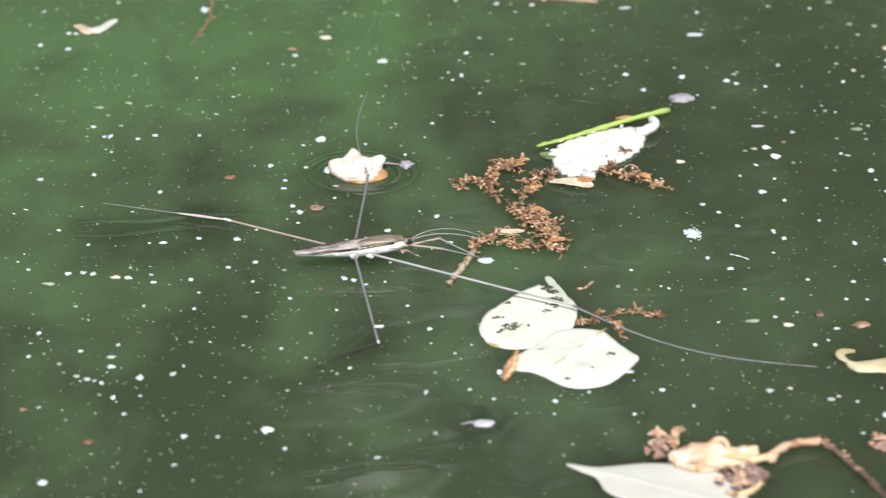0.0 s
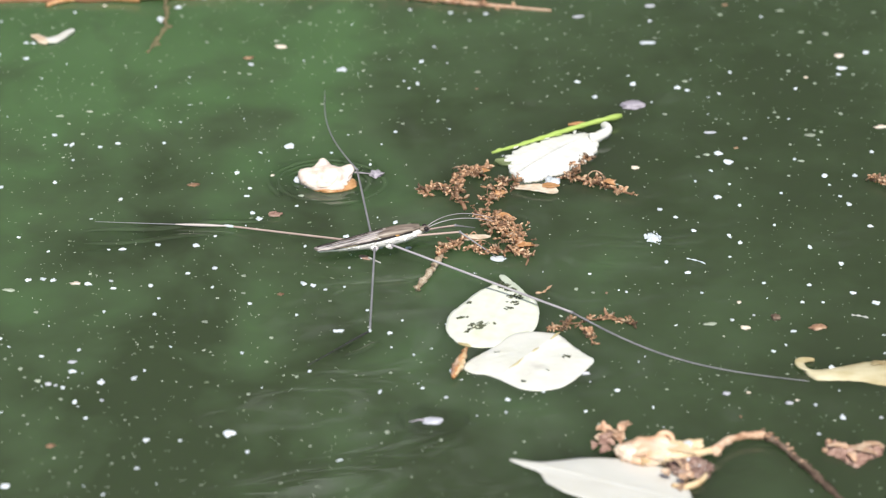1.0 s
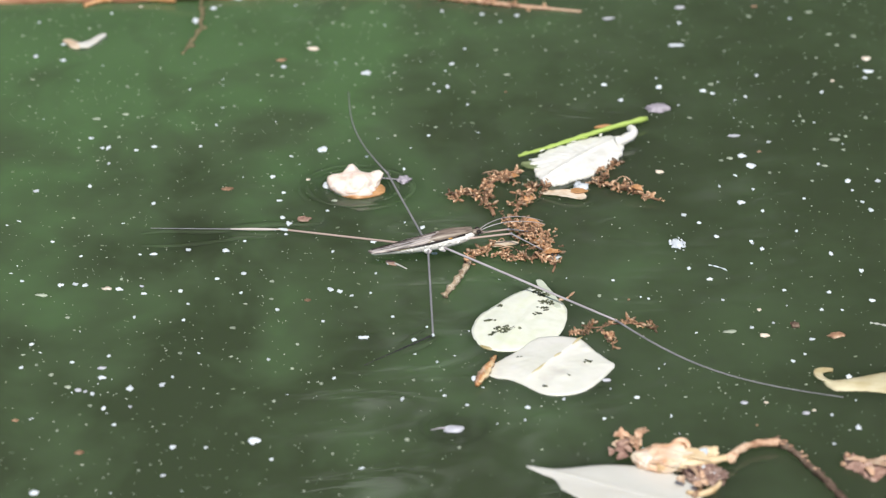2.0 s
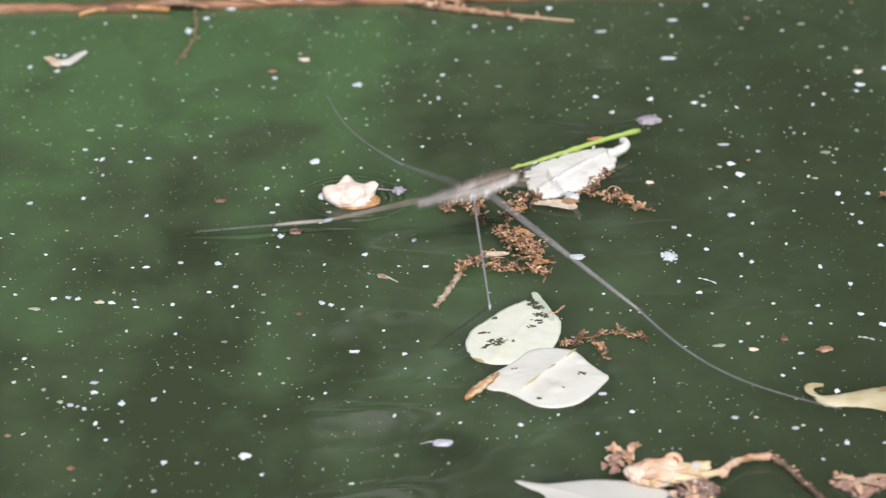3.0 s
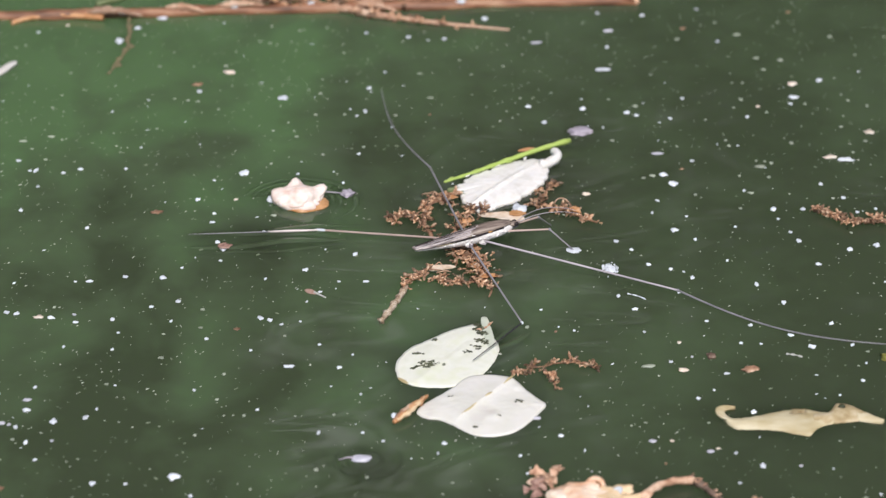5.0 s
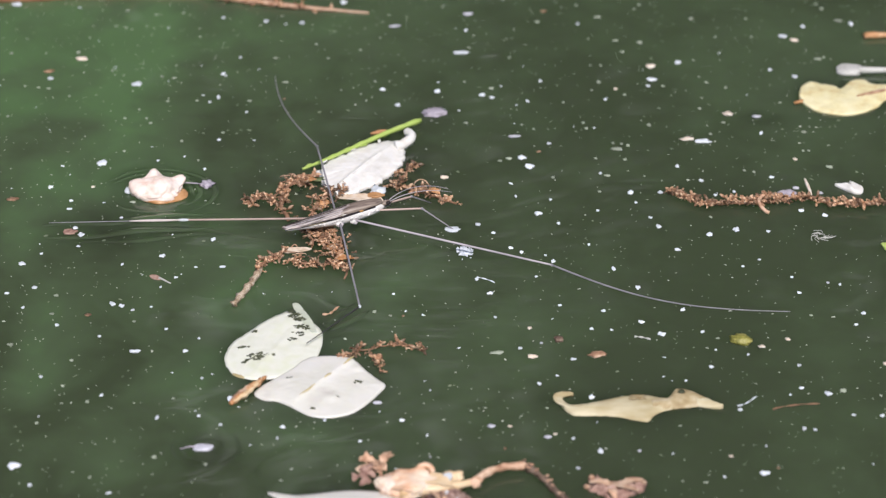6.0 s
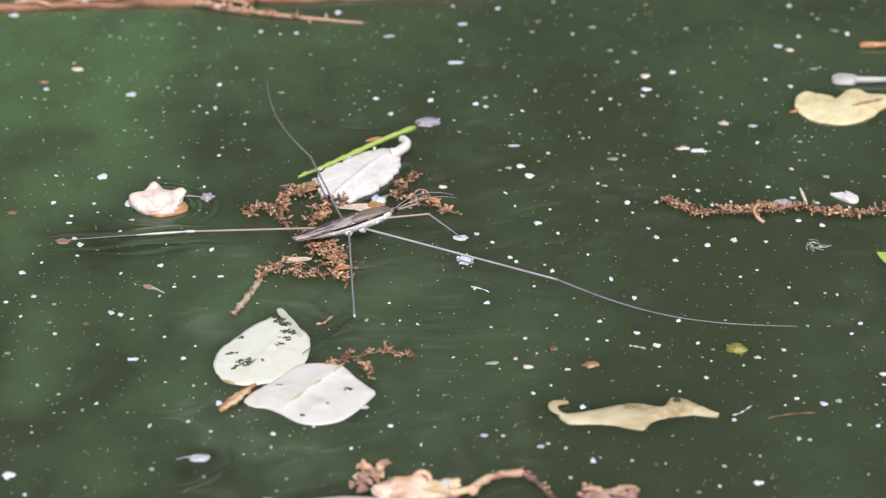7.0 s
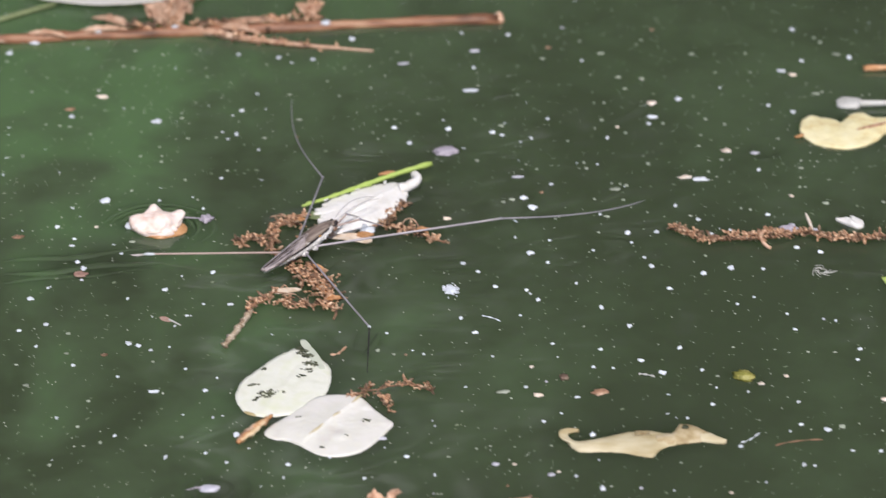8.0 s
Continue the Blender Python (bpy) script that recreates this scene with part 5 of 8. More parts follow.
st = thing("husk_stick", "short orange-brown husk " + FLOAT, "husk")
for k, (y, ln, r) in enumerate(((0.0, 9.2, 0.55), (0.45, 7.0, 0.42), (-0.45, 7.8, 0.4))):
    part("fibre", tube([Vector((-0.6 + 0.3 * k + ln * i / 16, y * math.sin(math.pi * min(1, 0.15 + i / 16)) + 0.10 * math.sin(i * 1.9 + k), 0.45 + 0.1 * k)) * MM for i in range(17)], [r * (0.3 + 0.9 * math.sin(math.pi * (0.08 + 0.86 * i / 16))) * MM for i in range(17)], 7, rough=0.8), (ORANGE_HUSK, PEEL, PEDUNCLE)[k], st)
drift(st, ROWS["st"], turn=57, z=0.3)
MOVES[-1] = (st, [(t, m @ pose(0, 0, 0, 0, 0, 20 if t < 2 else 0)) for t, m in MOVES[-1][1]])

br = thing("crumpled_scrap", "crumpled russet leaf scrap " + FLOAT, "leaf scrap")
part("fold", pad([(-0.4, -2.2), (0.5, 0.5), (1.7, -0.9), (4.0, -1.5), (6.2, -1.0), (8.2, -1.2), (7.3, -3.0), (5.8, -4.1), (3.6, -6.0), (2.0, -4.0), (0.9, -2.9)], (3.8, -2.7), 0.3, 0.5, 0.4, 44.0, 0.3, 0.6, lambda x, y: 0.7 * noise.noise(Vector((x * 0.9, y * 0.9, 4))) + 0.35 * noise.noise(Vector((x * 2.2, y * 2.2, 9))), rings=20, steps=8), MAUVE, br)
for k, (x, y, a, ln) in enumerate(((3.4, -2.4, 165, 3.4), (2.4, -2.0, -24, 5.0), (3.0, -3.6, -78, 2.4), (4.6, -2.0, 14, 3.4))):
    part("shred", move(petal_sheet(ln, [(0, 0.3), (0.3, 0.55), (0.7, 0.4), (1, 0.2)], 46.0 + k, 0.6, thick=0.25, edge=0.8, nu=14, nv=6, bend=0.3), x, y, 1.0, a), PEEL, br, "pale torn shred")
for x, y in ((-0.3, -2.2), (0.6, 0.3), (8.0, -1.2)):
    part("bead", lump((0.45 * MM, 0.45 * MM, 0.35 * MM), x, 0.4, 2, None, (x * MM, y * MM, 0.5 * MM)), PEEL, br, "pale dry bead")
drift(br, ROWS["br"], z=0.1)

sp = thing("dry_sprig", "small russet dry flower sprig " + FLOAT, "sprig")
stalks(sp, [
    (((0.0, -1.6, 0.2), (-2.5, 0.9, 0.5), (-7.0, 0.4, 0.5), (-12.4, -2.2, 0.3)), 0.18, 30, 0.5),
    (((-8.6, -2.2, 0.4), (-7.8, -3.2, 0.4), (-7.2, -5.0, 0.4), (-7.2, -7.6, 0.2)), 0.22, 16, 0.55),
    (((-14.0, -2.5, 0.3), (-13.0, -2.9, 0.4), (-12.4, -3.2, 0.4), (-11.4, -3.2, 0.2)), 0.18, 5, 0.3),
], 81)
drift(sp, ROWS["sp"], z=0.1)

cat = thing("catkin", "long russet catkin " + FLOAT, "catkin", group="russet catkins")
cat.matrix_basis = pose(70.1 * MM, 15.3 * MM, 0.2 * MM)
stalks(cat, [
    (((0, 0, 0.4), (3.0, -0.9, 0.6), (4.0, -5.2, 0.6), (8.6, -4.9, 0.6)), 0.34, 52, 0.55),
    (((8.4, -4.9, 0.6), (12.0, -4.2, 0.8), (15.0, -5.4, 0.7), (18.0, -4.0, 0.6)), 0.36, 56, 0.6),
    (((18.0, -4.0, 0.6), (21.0, -2.0, 0.6), (24.0, -2.2, 0.6), (27.0, -4.9, 0.5)), 0.34, 42, 0.55),
    (((27.0, -4.9, 0.5), (31.0, -4.8, 0.6), (33.0, -6.6, 0.6), (38.0, -3.8, 0.5)), 0.34, 46, 0.5),
    (((38.0, -3.8, 0.5), (44.0, -4.0, 0.6), (50.0, -5.2, 0.6), (58.0, -5.0, 0.4)), 0.34, 60, 0.5),
    (((15.2, -2.8, 0.9), (17.0, -2.4, 1.3), (18.6, -3.0, 1.2), (20.4, -5.2, 0.7)), 0.24, 18, 0.5),
], 91)
part("curl", tube(bez((16.6 * MM, -2.6 * MM, 1.2 * MM), (14.2 * MM, -4.4 * MM, 1.4 * MM), (15.0 * MM, -7.2 * MM, 1.0 * MM), (16.6 * MM, -7.8 * MM, 0.4 * MM), 14), [0.34 * MM] * 15, 8, rough=0.5), PEEL, cat, "tan curled shred")
part("sprout", tube(bez((24.6 * MM, -2.2 * MM, 0.8 * MM), (24.4 * MM, -0.6 * MM, 1.2 * MM), (24.2 * MM, 0.8 * MM, 1.4 * MM), (24.0 * MM, 2.2 * MM, 1.7 * MM), 10), [(0.16 + 0.16 * math.sin(math.pi * i / 10)) * MM for i in range(11)], 7), CREAM_FLECK, cat, "cream sprout")
part("scale", lump((1.5 * MM, 1.1 * MM, 0.5 * MM), 41, 0.5, 3, None, (20.4 * MM, -1.6 * MM, 0.9 * MM)), SLATE, cat, "lilac scale")

yl = thing("yellow_leaf", "pale yellow lobed leaf with a brown slit " + FLOAT, "leaf")
yl.matrix_basis = pose(98.2 * MM, 52.6 * MM, swell(0.108, 0.0526) + 0.1 * MM)
part("blade", between([(0, 0.4), (0.4, 2.6), (1.2, 4.8), (3.0, 6.7), (5.4, 5.8), (7.4, 4.8), (8.3, 3.9), (9.6, 5.5), (11.0, 7.3), (13.1, 7.6), (14.6, 5.9), (17.8, 5.1), (19.6, 3.2)], [(0, -0.4), (0.4, -2.2), (1.8, -4.4), (4.7, -6.4), (7.7, -6.9), (10.9, -6.0), (13.9, -3.7), (16.0, -0.8), (17.8, 0.8), (18.8, 1.8), (19.6, 2.6)], 0.3, 0.5, 0.6, 3.0, 0.2, 0.1, 80, 24), YELLOW_LEAF, yl)
part("slit", move(petal_sheet(6.6, [(0, 0.1), (0.4, 0.45), (0.8, 0.5), (1, 0.1)], 5.0, 0.05, thick=0.15), 10.6, -0.6, 0.95, 24), BROWN_FLECK, yl, "brown slit")
part("stub", move(tube([(0, 0, 0), (-1.6 * MM, -0.8 * MM, 0)], [0.4 * MM, 0.25 * MM], 6), 0.4, -1.6, 0.4), AMBER, yl)
gl = thing("pale_scale", "grey-white winged seed scale with a stalk " + FLOAT, "seed")
gl.matrix_basis = pose(106.8 * MM, 64.2 * MM, swell(0.11, 0.065) + 0.15 * MM)
part("wing", lump((2.5 * MM, 2.2 * MM, 0.9 * MM), 51, 0.25, 3, None, (2.6 * MM, 0.3 * MM, 0.2 * MM)), GREY_SCALE, gl)
part("stalk", tube(bez((4.0 * MM, -0.4 * MM, 0.5 * MM), (7 * MM, -0.8 * MM, 0.6 * MM), (10 * MM, -0.6 * MM, 0.6 * MM), (16 * MM, -0.2 * MM, 0.4 * MM), 10), [(0.75 - 0.03 * i) * MM for i in range(11)], 8), GREY_SCALE, gl)
ot = thing("stick_end", "orange-brown stick end " + FLOAT, "stick", pose(114.6 * MM, 79.4 * MM, 0.2 * MM))
part("rod", tube([Vector((1.1 * i, 0.1 * i + 0.15 * math.sin(i), 0.3)) * MM for i in range(13)], [(0.62 + 0.08 * math.sin(i * 1.3)) * MM for i in range(13)], 8, rough=0.3), ORANGE_HUSK, ot)
ws_scrap = thing("petal_flake", "bright white folded petal flake " + FLOAT, "petal scrap", pose(99.6 * MM, 15.2 * MM, 0.1 * MM))
part("flake", pad([(0.0, 3.2), (1.2, 2.8), (2.5, 2.5), (2.8, 4.0), (4.5, 2.4), (4.4, 0.2), (3.0, -0.2), (1.4, 1.2)], (2.9, 1.6), 0.3, 0.35, 0.4, 5.0, 0.2, 0.15, lambda x, y: 0.4 * math.exp(-((x - 2.6 + 0.3 * y) / 0.5) ** 2)), WAX_PETAL, ws_scrap)
sd = thing("dark_seed", "dark grey wrinkled seed " + FLOAT, "seed", pose(48.2 * MM, -33.2 * MM, 0.2 * MM))
part("seed", lump((0.75 * MM, 0.8 * MM, 0.4 * MM), 5, 0.7, 3, freq=2.2), DARK_BARK, sd)
ps = thing("bud_shred", "pinkish bud shred with a thin pale tail " + FLOAT, "shred", pose(-17.2 * MM, -11.6 * MM, 0.2 * MM))
part("shred", move(petal_sheet(2.2, [(0, 0.3), (0.4, 0.6), (1, 0.15)], 6.0, 0.3, thick=0.3), 0, 0, 0.1, -40), MAUVE, ps)
part("tail", tube([Vector((1.4 + 0.4 * i, -1.1 - 0.36 * i + 0.05 * math.sin(i), 0.15)) * MM for i in range(6)], [(0.2 - 0.02 * i) * MM for i in range(6)], 5), GREY_SCALE, ps, "thin pale tail")
mp = thing("mauve_shred", "small mauve leaf shred " + FLOAT, "shred", pose(-32.6 * MM, 2.8 * MM, 0.2 * MM))
for k, (a, ln) in enumerate(((20, 2.4), (50, 1.8), (-15, 1.9))):
    part("fold", move(petal_sheet(ln, [(0, 0.2), (0.4, 0.55), (1, 0.1)], 70.0 + k, 0.5, thick=0.25, edge=0.6), 0, 0, 0.2 + 0.1 * k, a), MAUVE, mp)

# the long twig with its peeling bits
tw = thing("twig", "long wet russet twig with peeling bark " + FLOAT, "twig")
spine = bez((-125 * MM, 97 * MM, 0.3 * MM), (-70 * MM, 98.5 * MM, 0.4 * MM), (-20 * MM, 102 * MM, 0.4 * MM), (44.5 * MM, 106.2 * MM, 0.4 * MM), 60)
part("rod", tube([p + Vector((0, 0.5 * noise.noise(p * 90), 0)) * MM for p in spine], [(1.15 + 0.12 * math.sin(i * 0.7) + (0.25 if i > 57 else 0)) * MM for i in range(61)], 10, rough=0.35), BARK, tw)
part("cut_end", lump((1.1 * MM, 1.5 * MM, 1.4 * MM), 3, 0.3, 2, None, (44.6 * MM, 106.2 * MM, 0.4 * MM)), PEEL, tw, "pale cut end")
rnd = random.Random(7)
for x, y, ln, wd, a in ((-24, 107.5, 9, 2.6, 80), (-20.5, 107, 11, 2.2, 95), (-12, 104.5, 9, 1.2, -20), (5.5, 108, 9, 1.6, 70), (7, 109, 8, 1.5, 115), (-40, 103, 10, 1.2, 8), (-14, 105.5, 16, 1.0, 6), (-66, 101, 12, 1.4, -8), (3, 106, 14, 0.9, 172), (-26, 110, 8, 2.4, 65), (-18, 112, 9, 2.0, 130), (-30, 106, 9, 1.4, 150), (-50, 103, 8, 1.0, -12)):
    part("peel", move(petal_sheet(ln, [(0, 0.4), (0.3, wd), (0.7, wd * 0.7), (1, 0.15)], x, 0.9, edge=0.7, bend=0.6), x, y - 2, 1.2, a), PEEL, tw, "curled strip of peeling bark")
part("side_shoot", tube(bez((-16 * MM, 102.5 * MM, 0.8 * MM), (-8 * MM, 98 * MM, 0.6 * MM), (2 * MM, 95 * MM, 0.5 * MM), (19 * MM, 92.0 * MM, 0.3 * MM), 20), [(0.9 - 0.033 * i) * MM for i in range(21)], 7, rough=0.5), PEEL, tw)
strew(tw, bez((-30 * MM, 103 * MM, 1.2 * MM), (-20 * MM, 104 * MM, 1.4 * MM), (-8 * MM, 104 * MM, 1.4 * MM), (8 * MM, 105 * MM, 1.2 * MM), 10), 46, rnd, 1.0, 1.2)
strew(tw, bez((-24 * MM, 104 * MM, 1.0 * MM), (-23 * MM, 108 * MM, 1.0 * MM), (-21 * MM, 112 * MM, 1.0 * MM), (-20 * MM, 118 * MM, 0.8 * MM), 10), 26, rnd, 1.6, 1.3)
strew(tw, bez((5 * MM, 104 * MM, 1.0 * MM), (6 * MM, 108 * MM, 1.0 * MM), (6.5 * MM, 111 * MM, 1.0 * MM), (8 * MM, 116 * MM, 0.8 * MM), 10), 20, rnd, 1.2, 1.2)
strew(tw, bez((-12 * MM, 100 * MM, 0.7 * MM), (-6 * MM, 97.5 * MM, 0.6 * MM), (-2 * MM, 96 * MM, 0.5 * MM), (10 * MM, 93.6 * MM, 0.3 * MM), 10), 26, rnd, 0.7, 1.1)
part("side_root", tube(bez((-80 * MM, 95.3 * MM, 0.3 * MM), (-77 * MM, 98.8 * MM, 0.5 * MM), (-70 * MM, 99.6 * MM, 0.6 * MM), (-62 * MM, 97.6 * MM, 0.6 * MM), 16), [(0.45 + 0.02 * i) * MM for i in range(17)], 7, rough=0.4), ORANGE_HUSK, tw, "bent orange side root")
part("green_strand", tube(bez((-64 * MM, 104 * MM, 0.6 * MM), (-58 * MM, 108 * MM, 0.6 * MM), (-52 * MM, 113 * MM, 0.6 * MM), (-46 * MM, 117 * MM, 0.5 * MM), 10), [0.6 * MM] * 11, 6), DULL_GREEN, tw, "dull green strand")

# highlights on the wet bark, put in as pale bluish lumps
for k, (x, y) in enumerate(((-20.5, 102.5), (9.5, 103.6), (-58, 98.6), (-36, 101.4))):
    part("wet_glint", lump((1.1 * MM, 0.9 * MM, 0.5 * MM), 60 + k, 0.6, 2, None, (x * MM, y * MM, 1.3 * MM)), FILM_GLINT, tw, "wet glint as a pale bluish lump")
fl = thing("far_petal", "creamy pink oval petal " + FLOAT, "petal")
fl.matrix_basis = pose(-54.5 * MM, 122.8 * MM, swell(-0.035, 0.1228) + 0.4 * MM, 0, 0, -2)
part("blade", petal_sheet(38, [(0, 0.8), (0.2, 5.0), (0.5, 7.2), (0.8, 5.4), (1, 0.6)], 61.0, 0.8, edge=0.04), CREAM_LEAF, fl)
tt = thing("drowned_twig", "thin dull brown twig just under the surface", "twig")
tt.matrix_basis = pose(0, 0, 0.1 * MM)
rod = [p + Vector((noise.noise(p * 260), noise.noise(p * 260 + Vector((7, 0, 0))), 0)) * 0.5 * MM for p in bez((-57.4 * MM, 99 * MM, 0.1 * MM), (-55.6 * MM, 90 * MM, 0.1 * MM), (-55.4 * MM, 82 * MM, 0.1 * MM), (-58.6 * MM, 72.5 * MM, 0.0), 24)]
part("rod", tube(rod, [(0.32 + 0.14 * math.sin(i * 1.3) + 0.1 * math.sin(i * 2.9)) * MM for i in range(25)], 6, rough=0.6), DROWNED, tt)
rnd = random.Random(44)
for i in (4, 9, 13, 14, 18, 20, 21):
    part("mud_clump", lump((rnd.uniform(0.5, 0.9) * MM, rnd.uniform(0.5, 1.1) * MM, 0.16 * MM), i, 0.8, 2, None, rod[i] + Vector((rnd.gauss(0, 0.4), rnd.gauss(0, 0.6), 0)) * MM, freq=2.0), DROWNED, tt)
cu = thing("curled_bract", "cream and beige curled bract " + FLOAT, "bract")
part("blade", between([(-3.3, -2.6), (-1.9, -1.8), (-0.9, -0.6), (-0.5, 0.4), (1.3, 2.0), (1.8, 1.2)], [(-3.3, -3.6), (-2.6, -4.4), (-1.3, -4.3), (0.2, -2.4), (1.4, 0.2), (1.8, 0.9)], 0.4, 0.3, 0.5, 64.0), CREAM_LEAF, cu)
part("wing", between([(-6.3, -1.1), (-5.2, -0.7), (-4.0, -1.6), (-2.8, -2.4)], [(-6.3, -1.6), (-5.4, -2.6), (-4.4, -4.4), (-3.2, -4.9)], 0.4, 0.2, 0.5, 66.0), PALE_BRACT, cu, "beige side wing")
drift(cu, [(0, -75.2, 80.4), (1.5, -74.9, 80.0), (2.8, -77.6, 75.8), (4.2, -78.2, 75.0), (8, -78.8, 74.4)], z=0.1)

sl = thing("lilac_scale", "grey-lilac wrinkled bud scale " + FLOAT, "bud scale")
part("scale", lump((2.1 * MM, 1.5 * MM, 0.4 * MM), 77, 0.7, 3, freq=1.9), SLATE, sl)
drift(sl, ROWS["slate"], z=0.2)
gb = thing("green_seed", "yellow-green wrinkled seed " + FLOAT, "seed")
gb.matrix_basis = pose(76.8 * MM, -34.0 * MM, swell(0.0768, -0.034) + 0.25 * MM, 0, 0, -20)
part("seed", lump((1.75 * MM, 1.3 * MM, 0.7 * MM), 12, 0.35, 3, freq=2.4), material("olive_seed", [(0.07, 0.08, 0.02), (0.24, 0.23, 0.05), (0.48, 0.44, 0.16)], 900, 0.5, 0.6), gb)
gf = thing("green_leaf", "small bright green leaf tip " + FLOAT, "leaf")
gf.matrix_basis = pose(104.2 * MM, -3.0 * MM, swell(0.1042, -0.003) + 0.3 * MM, 0, 0, -50)
part("blade", petal_sheet(9, [(0, 0.2), (0.4, 2.0), (0.8, 1.4), (1, 0.1)], 5.0, 0.5), GREEN_STEM, gf)
so = thing("froth_patch", "lacy white fluff patch " + FLOAT, "fluff")
rnd = random.Random(5)
bm = lump((1.0 * MM, 1.3 * MM, 0.12 * MM), 3, 0.9, 3, None, freq=2.4)
for k in range(70):
    lump((rnd.uniform(0.10, 0.24) * MM, rnd.uniform(0.10, 0.3) * MM, 0.12 * MM), k, 0.5, 1, bm, (rnd.uniform(-1.3, 1.3) * MM, rnd.gauss(0, 0.8) * MM, rnd.uniform(0, 0.2) * MM))
part("fluff", bm, FLECK, so)
drift(so, ROWS["star"], z=0.1)

# countable pale and brown flecks
FLECK_MESH = []
for k in range(9):
    bm = lump((0.46 * MM, 0.43 * MM, 0.2 * MM), 100 + k, 0.5, 3, freq=1.3)
    rnd = random.Random(200 + k)
    for q in range(k % 4):
        r, a = rnd.uniform(0.15, 0.26), rnd.uniform(0, 6.28)
        lump((r * MM, r * 0.8 * MM, 0.14 * MM), k + q, 0.5, 2, bm, (0.42 * math.cos(a) * MM, 0.5 * math.sin(a) * MM, 0))
    FLECK_MESH.append(mesh_of(bm, "fleck", FLECK))
BROWN_MESH = []
for k in range(5):
    BROWN_MESH.append(mesh_of(lump((0.62 * MM, 0.32 * MM, 0.16 * MM), 130 + k, 1.0, 2, freq=2.0), "brown_fleck", BROWN_FLECK))


DULL_MESH = [mesh_of(lump((0.46 * MM, 0.44 * MM, 0.14 * MM), 150 + k, 0.6, 2, freq=1.4), "dull_fleck", DULL_FLECK) for k in range(5)]
LILAC_MESH = [mesh_of(lump((0.46 * MM, 0.44 * MM, 0.2 * MM), 160 + k, 0.6, 2, freq=1.3), "lilac_fleck", LILAC) for k in range(4)]
CREAM_MESH = [mesh_of(lump((0.46 * MM, 0.44 * MM, 0.2 * MM), 170 + k, 0.8, 2, freq=1.6), "petal_scrap", CREAM_FLECK) for k in range(4)]
KINDS = {
    "W": (FLECK_MESH, "fleck", "small pale plant fleck ", "fleck", "pale flecks on the water"),
    "D": (DULL_MESH, "dull_fleck", "small dull grey-green fleck half sunk, ", "fleck", "dull flecks on the water"),
    "L": (LILAC_MESH, "lilac_fleck", "small pale lilac scale ", "bud scale", "lilac scales on the water"),
    "C": (CREAM_MESH, "petal_scrap", "small cream petal scrap ", "petal scrap", "cream scraps on the water"),
    "B": (BROWN_MESH, "brown_fleck", "small orange-brown plant crumb ", "plant crumb", "brown crumbs on the water"),
}
COUNT = {k: 0 for k in KINDS}


# how far the slow surface current still has to carry what floats at a place (x, y): millimetres at 3.5 s
LAGS = [(-21.9, -20.6, -4.2, -0.6), (-9.7, -34.6, -2.7, -2.8), (-23.3, -30.3, -3.6, -1.1), (-30.3, -26.9, -4.1, -0.8), (-17.5, -34.8, -2.7, -1.8), (-21.3, -7.6, -5.0, -0.7), (-14.9, -4.9, -4.6, 0.3), (-37.4, -7.3, -6.7, -0.7), (48.2, 9.0, -4.9, 0.6), (51.4, 5.1, -4.6, 1.4), (42.9, -3.2, -4.8, 0.4), (67.9, 3.0, -2.6, 3.3), (69.2, 15.9, -1.2, 1.3), (62.9, 32.6, -0.6, 0.7), (51.5, -50.1, 3.4, 1.3), (43.8, -38.2, -0.9, 2.2), (53.7, -37.7, 0.7, 1.7), (64.5, -32.4, 0.1, 3.9), (49.3, -22.5, -1.7, 0.9), (56.1, -24.8, -1.3, 2.5), (76.0, 36.5, -0.4, 0.0), (-33.4, -67.1, -2.2, 0.2), (72.0, 67.2, 0.5, 0.6), (24.0, 85.8, 0.2, 0.6)]


def current(x, y):
    """The drift of the water's skin at a place, from that of the things that float near it: rows of seconds and millimetres, none at 7 s."""
    out = []
    for t in (0, 1.5, 3.5, 5.5, 7, 7.5, 8):
        sx = sy = sw = 0.0
        marks = []
        for key in ("bp", "P1", "P4", "star", "P5", "P9", "slate", "tan", "p1", "p2", "bud", "st"):
            row = {r[0]: r for r in ROWS[key]}
            marks.append((row[7][1], row[7][2], row[t][1] - row[7][1], row[t][2] - row[7][2]))
        if t < 7:
            share = 1.0 if t < 5 else 0.35
            marks += [(a, b, dx * share, dy * share + (0.03 * max(0.0, b) if t < 2 else 0.0)) for a, b, dx, dy in LAGS]
        for a, b, dx, dy in marks:
            w = 1.0 / ((a - x) ** 2 + (b - y) ** 2 + 16.0) ** 2
            sx, sy, sw = sx + w * dx, sy + w * dy, sw + w
        out.append((t, sx / sw, sy / sw))
    return out


def fleck(x, y, wide, deep, kind="W", carried=True):
    """One floating fleck, with its half sizes across and in depth, in millimetres."""
    meshes, name, label, category, group = KINDS[kind]
    COUNT[kind] += 1
    k = COUNT[kind]
    rnd = random.Random(k * 13 + len(name))
    ob = new(name, meshes[(k * 5) % len(meshes)])
    base = (0.62, 0.32) if kind == "B" else (0.46, 0.43)
    flip = 180 if k % 2 else 0
    ob.scale = (0.90 * wide / base[0], 0.80 * deep / base[1], max(0.5, min(1.2, wide * 1.6)))
    if carried:
        turn = flip + rnd.uniform(-14, 14)
        at = [(t, x + dx, y + dy) for t, dx, dy in current(x, y)]
        MOVES.append((ob, [(t, pose(px * MM, py * MM, swell(px * MM, py * MM) + 0.10 * MM, 0, 0, turn)) for t, px, py in at]))
    return tagged(ob, label + FLOAT, category, group)


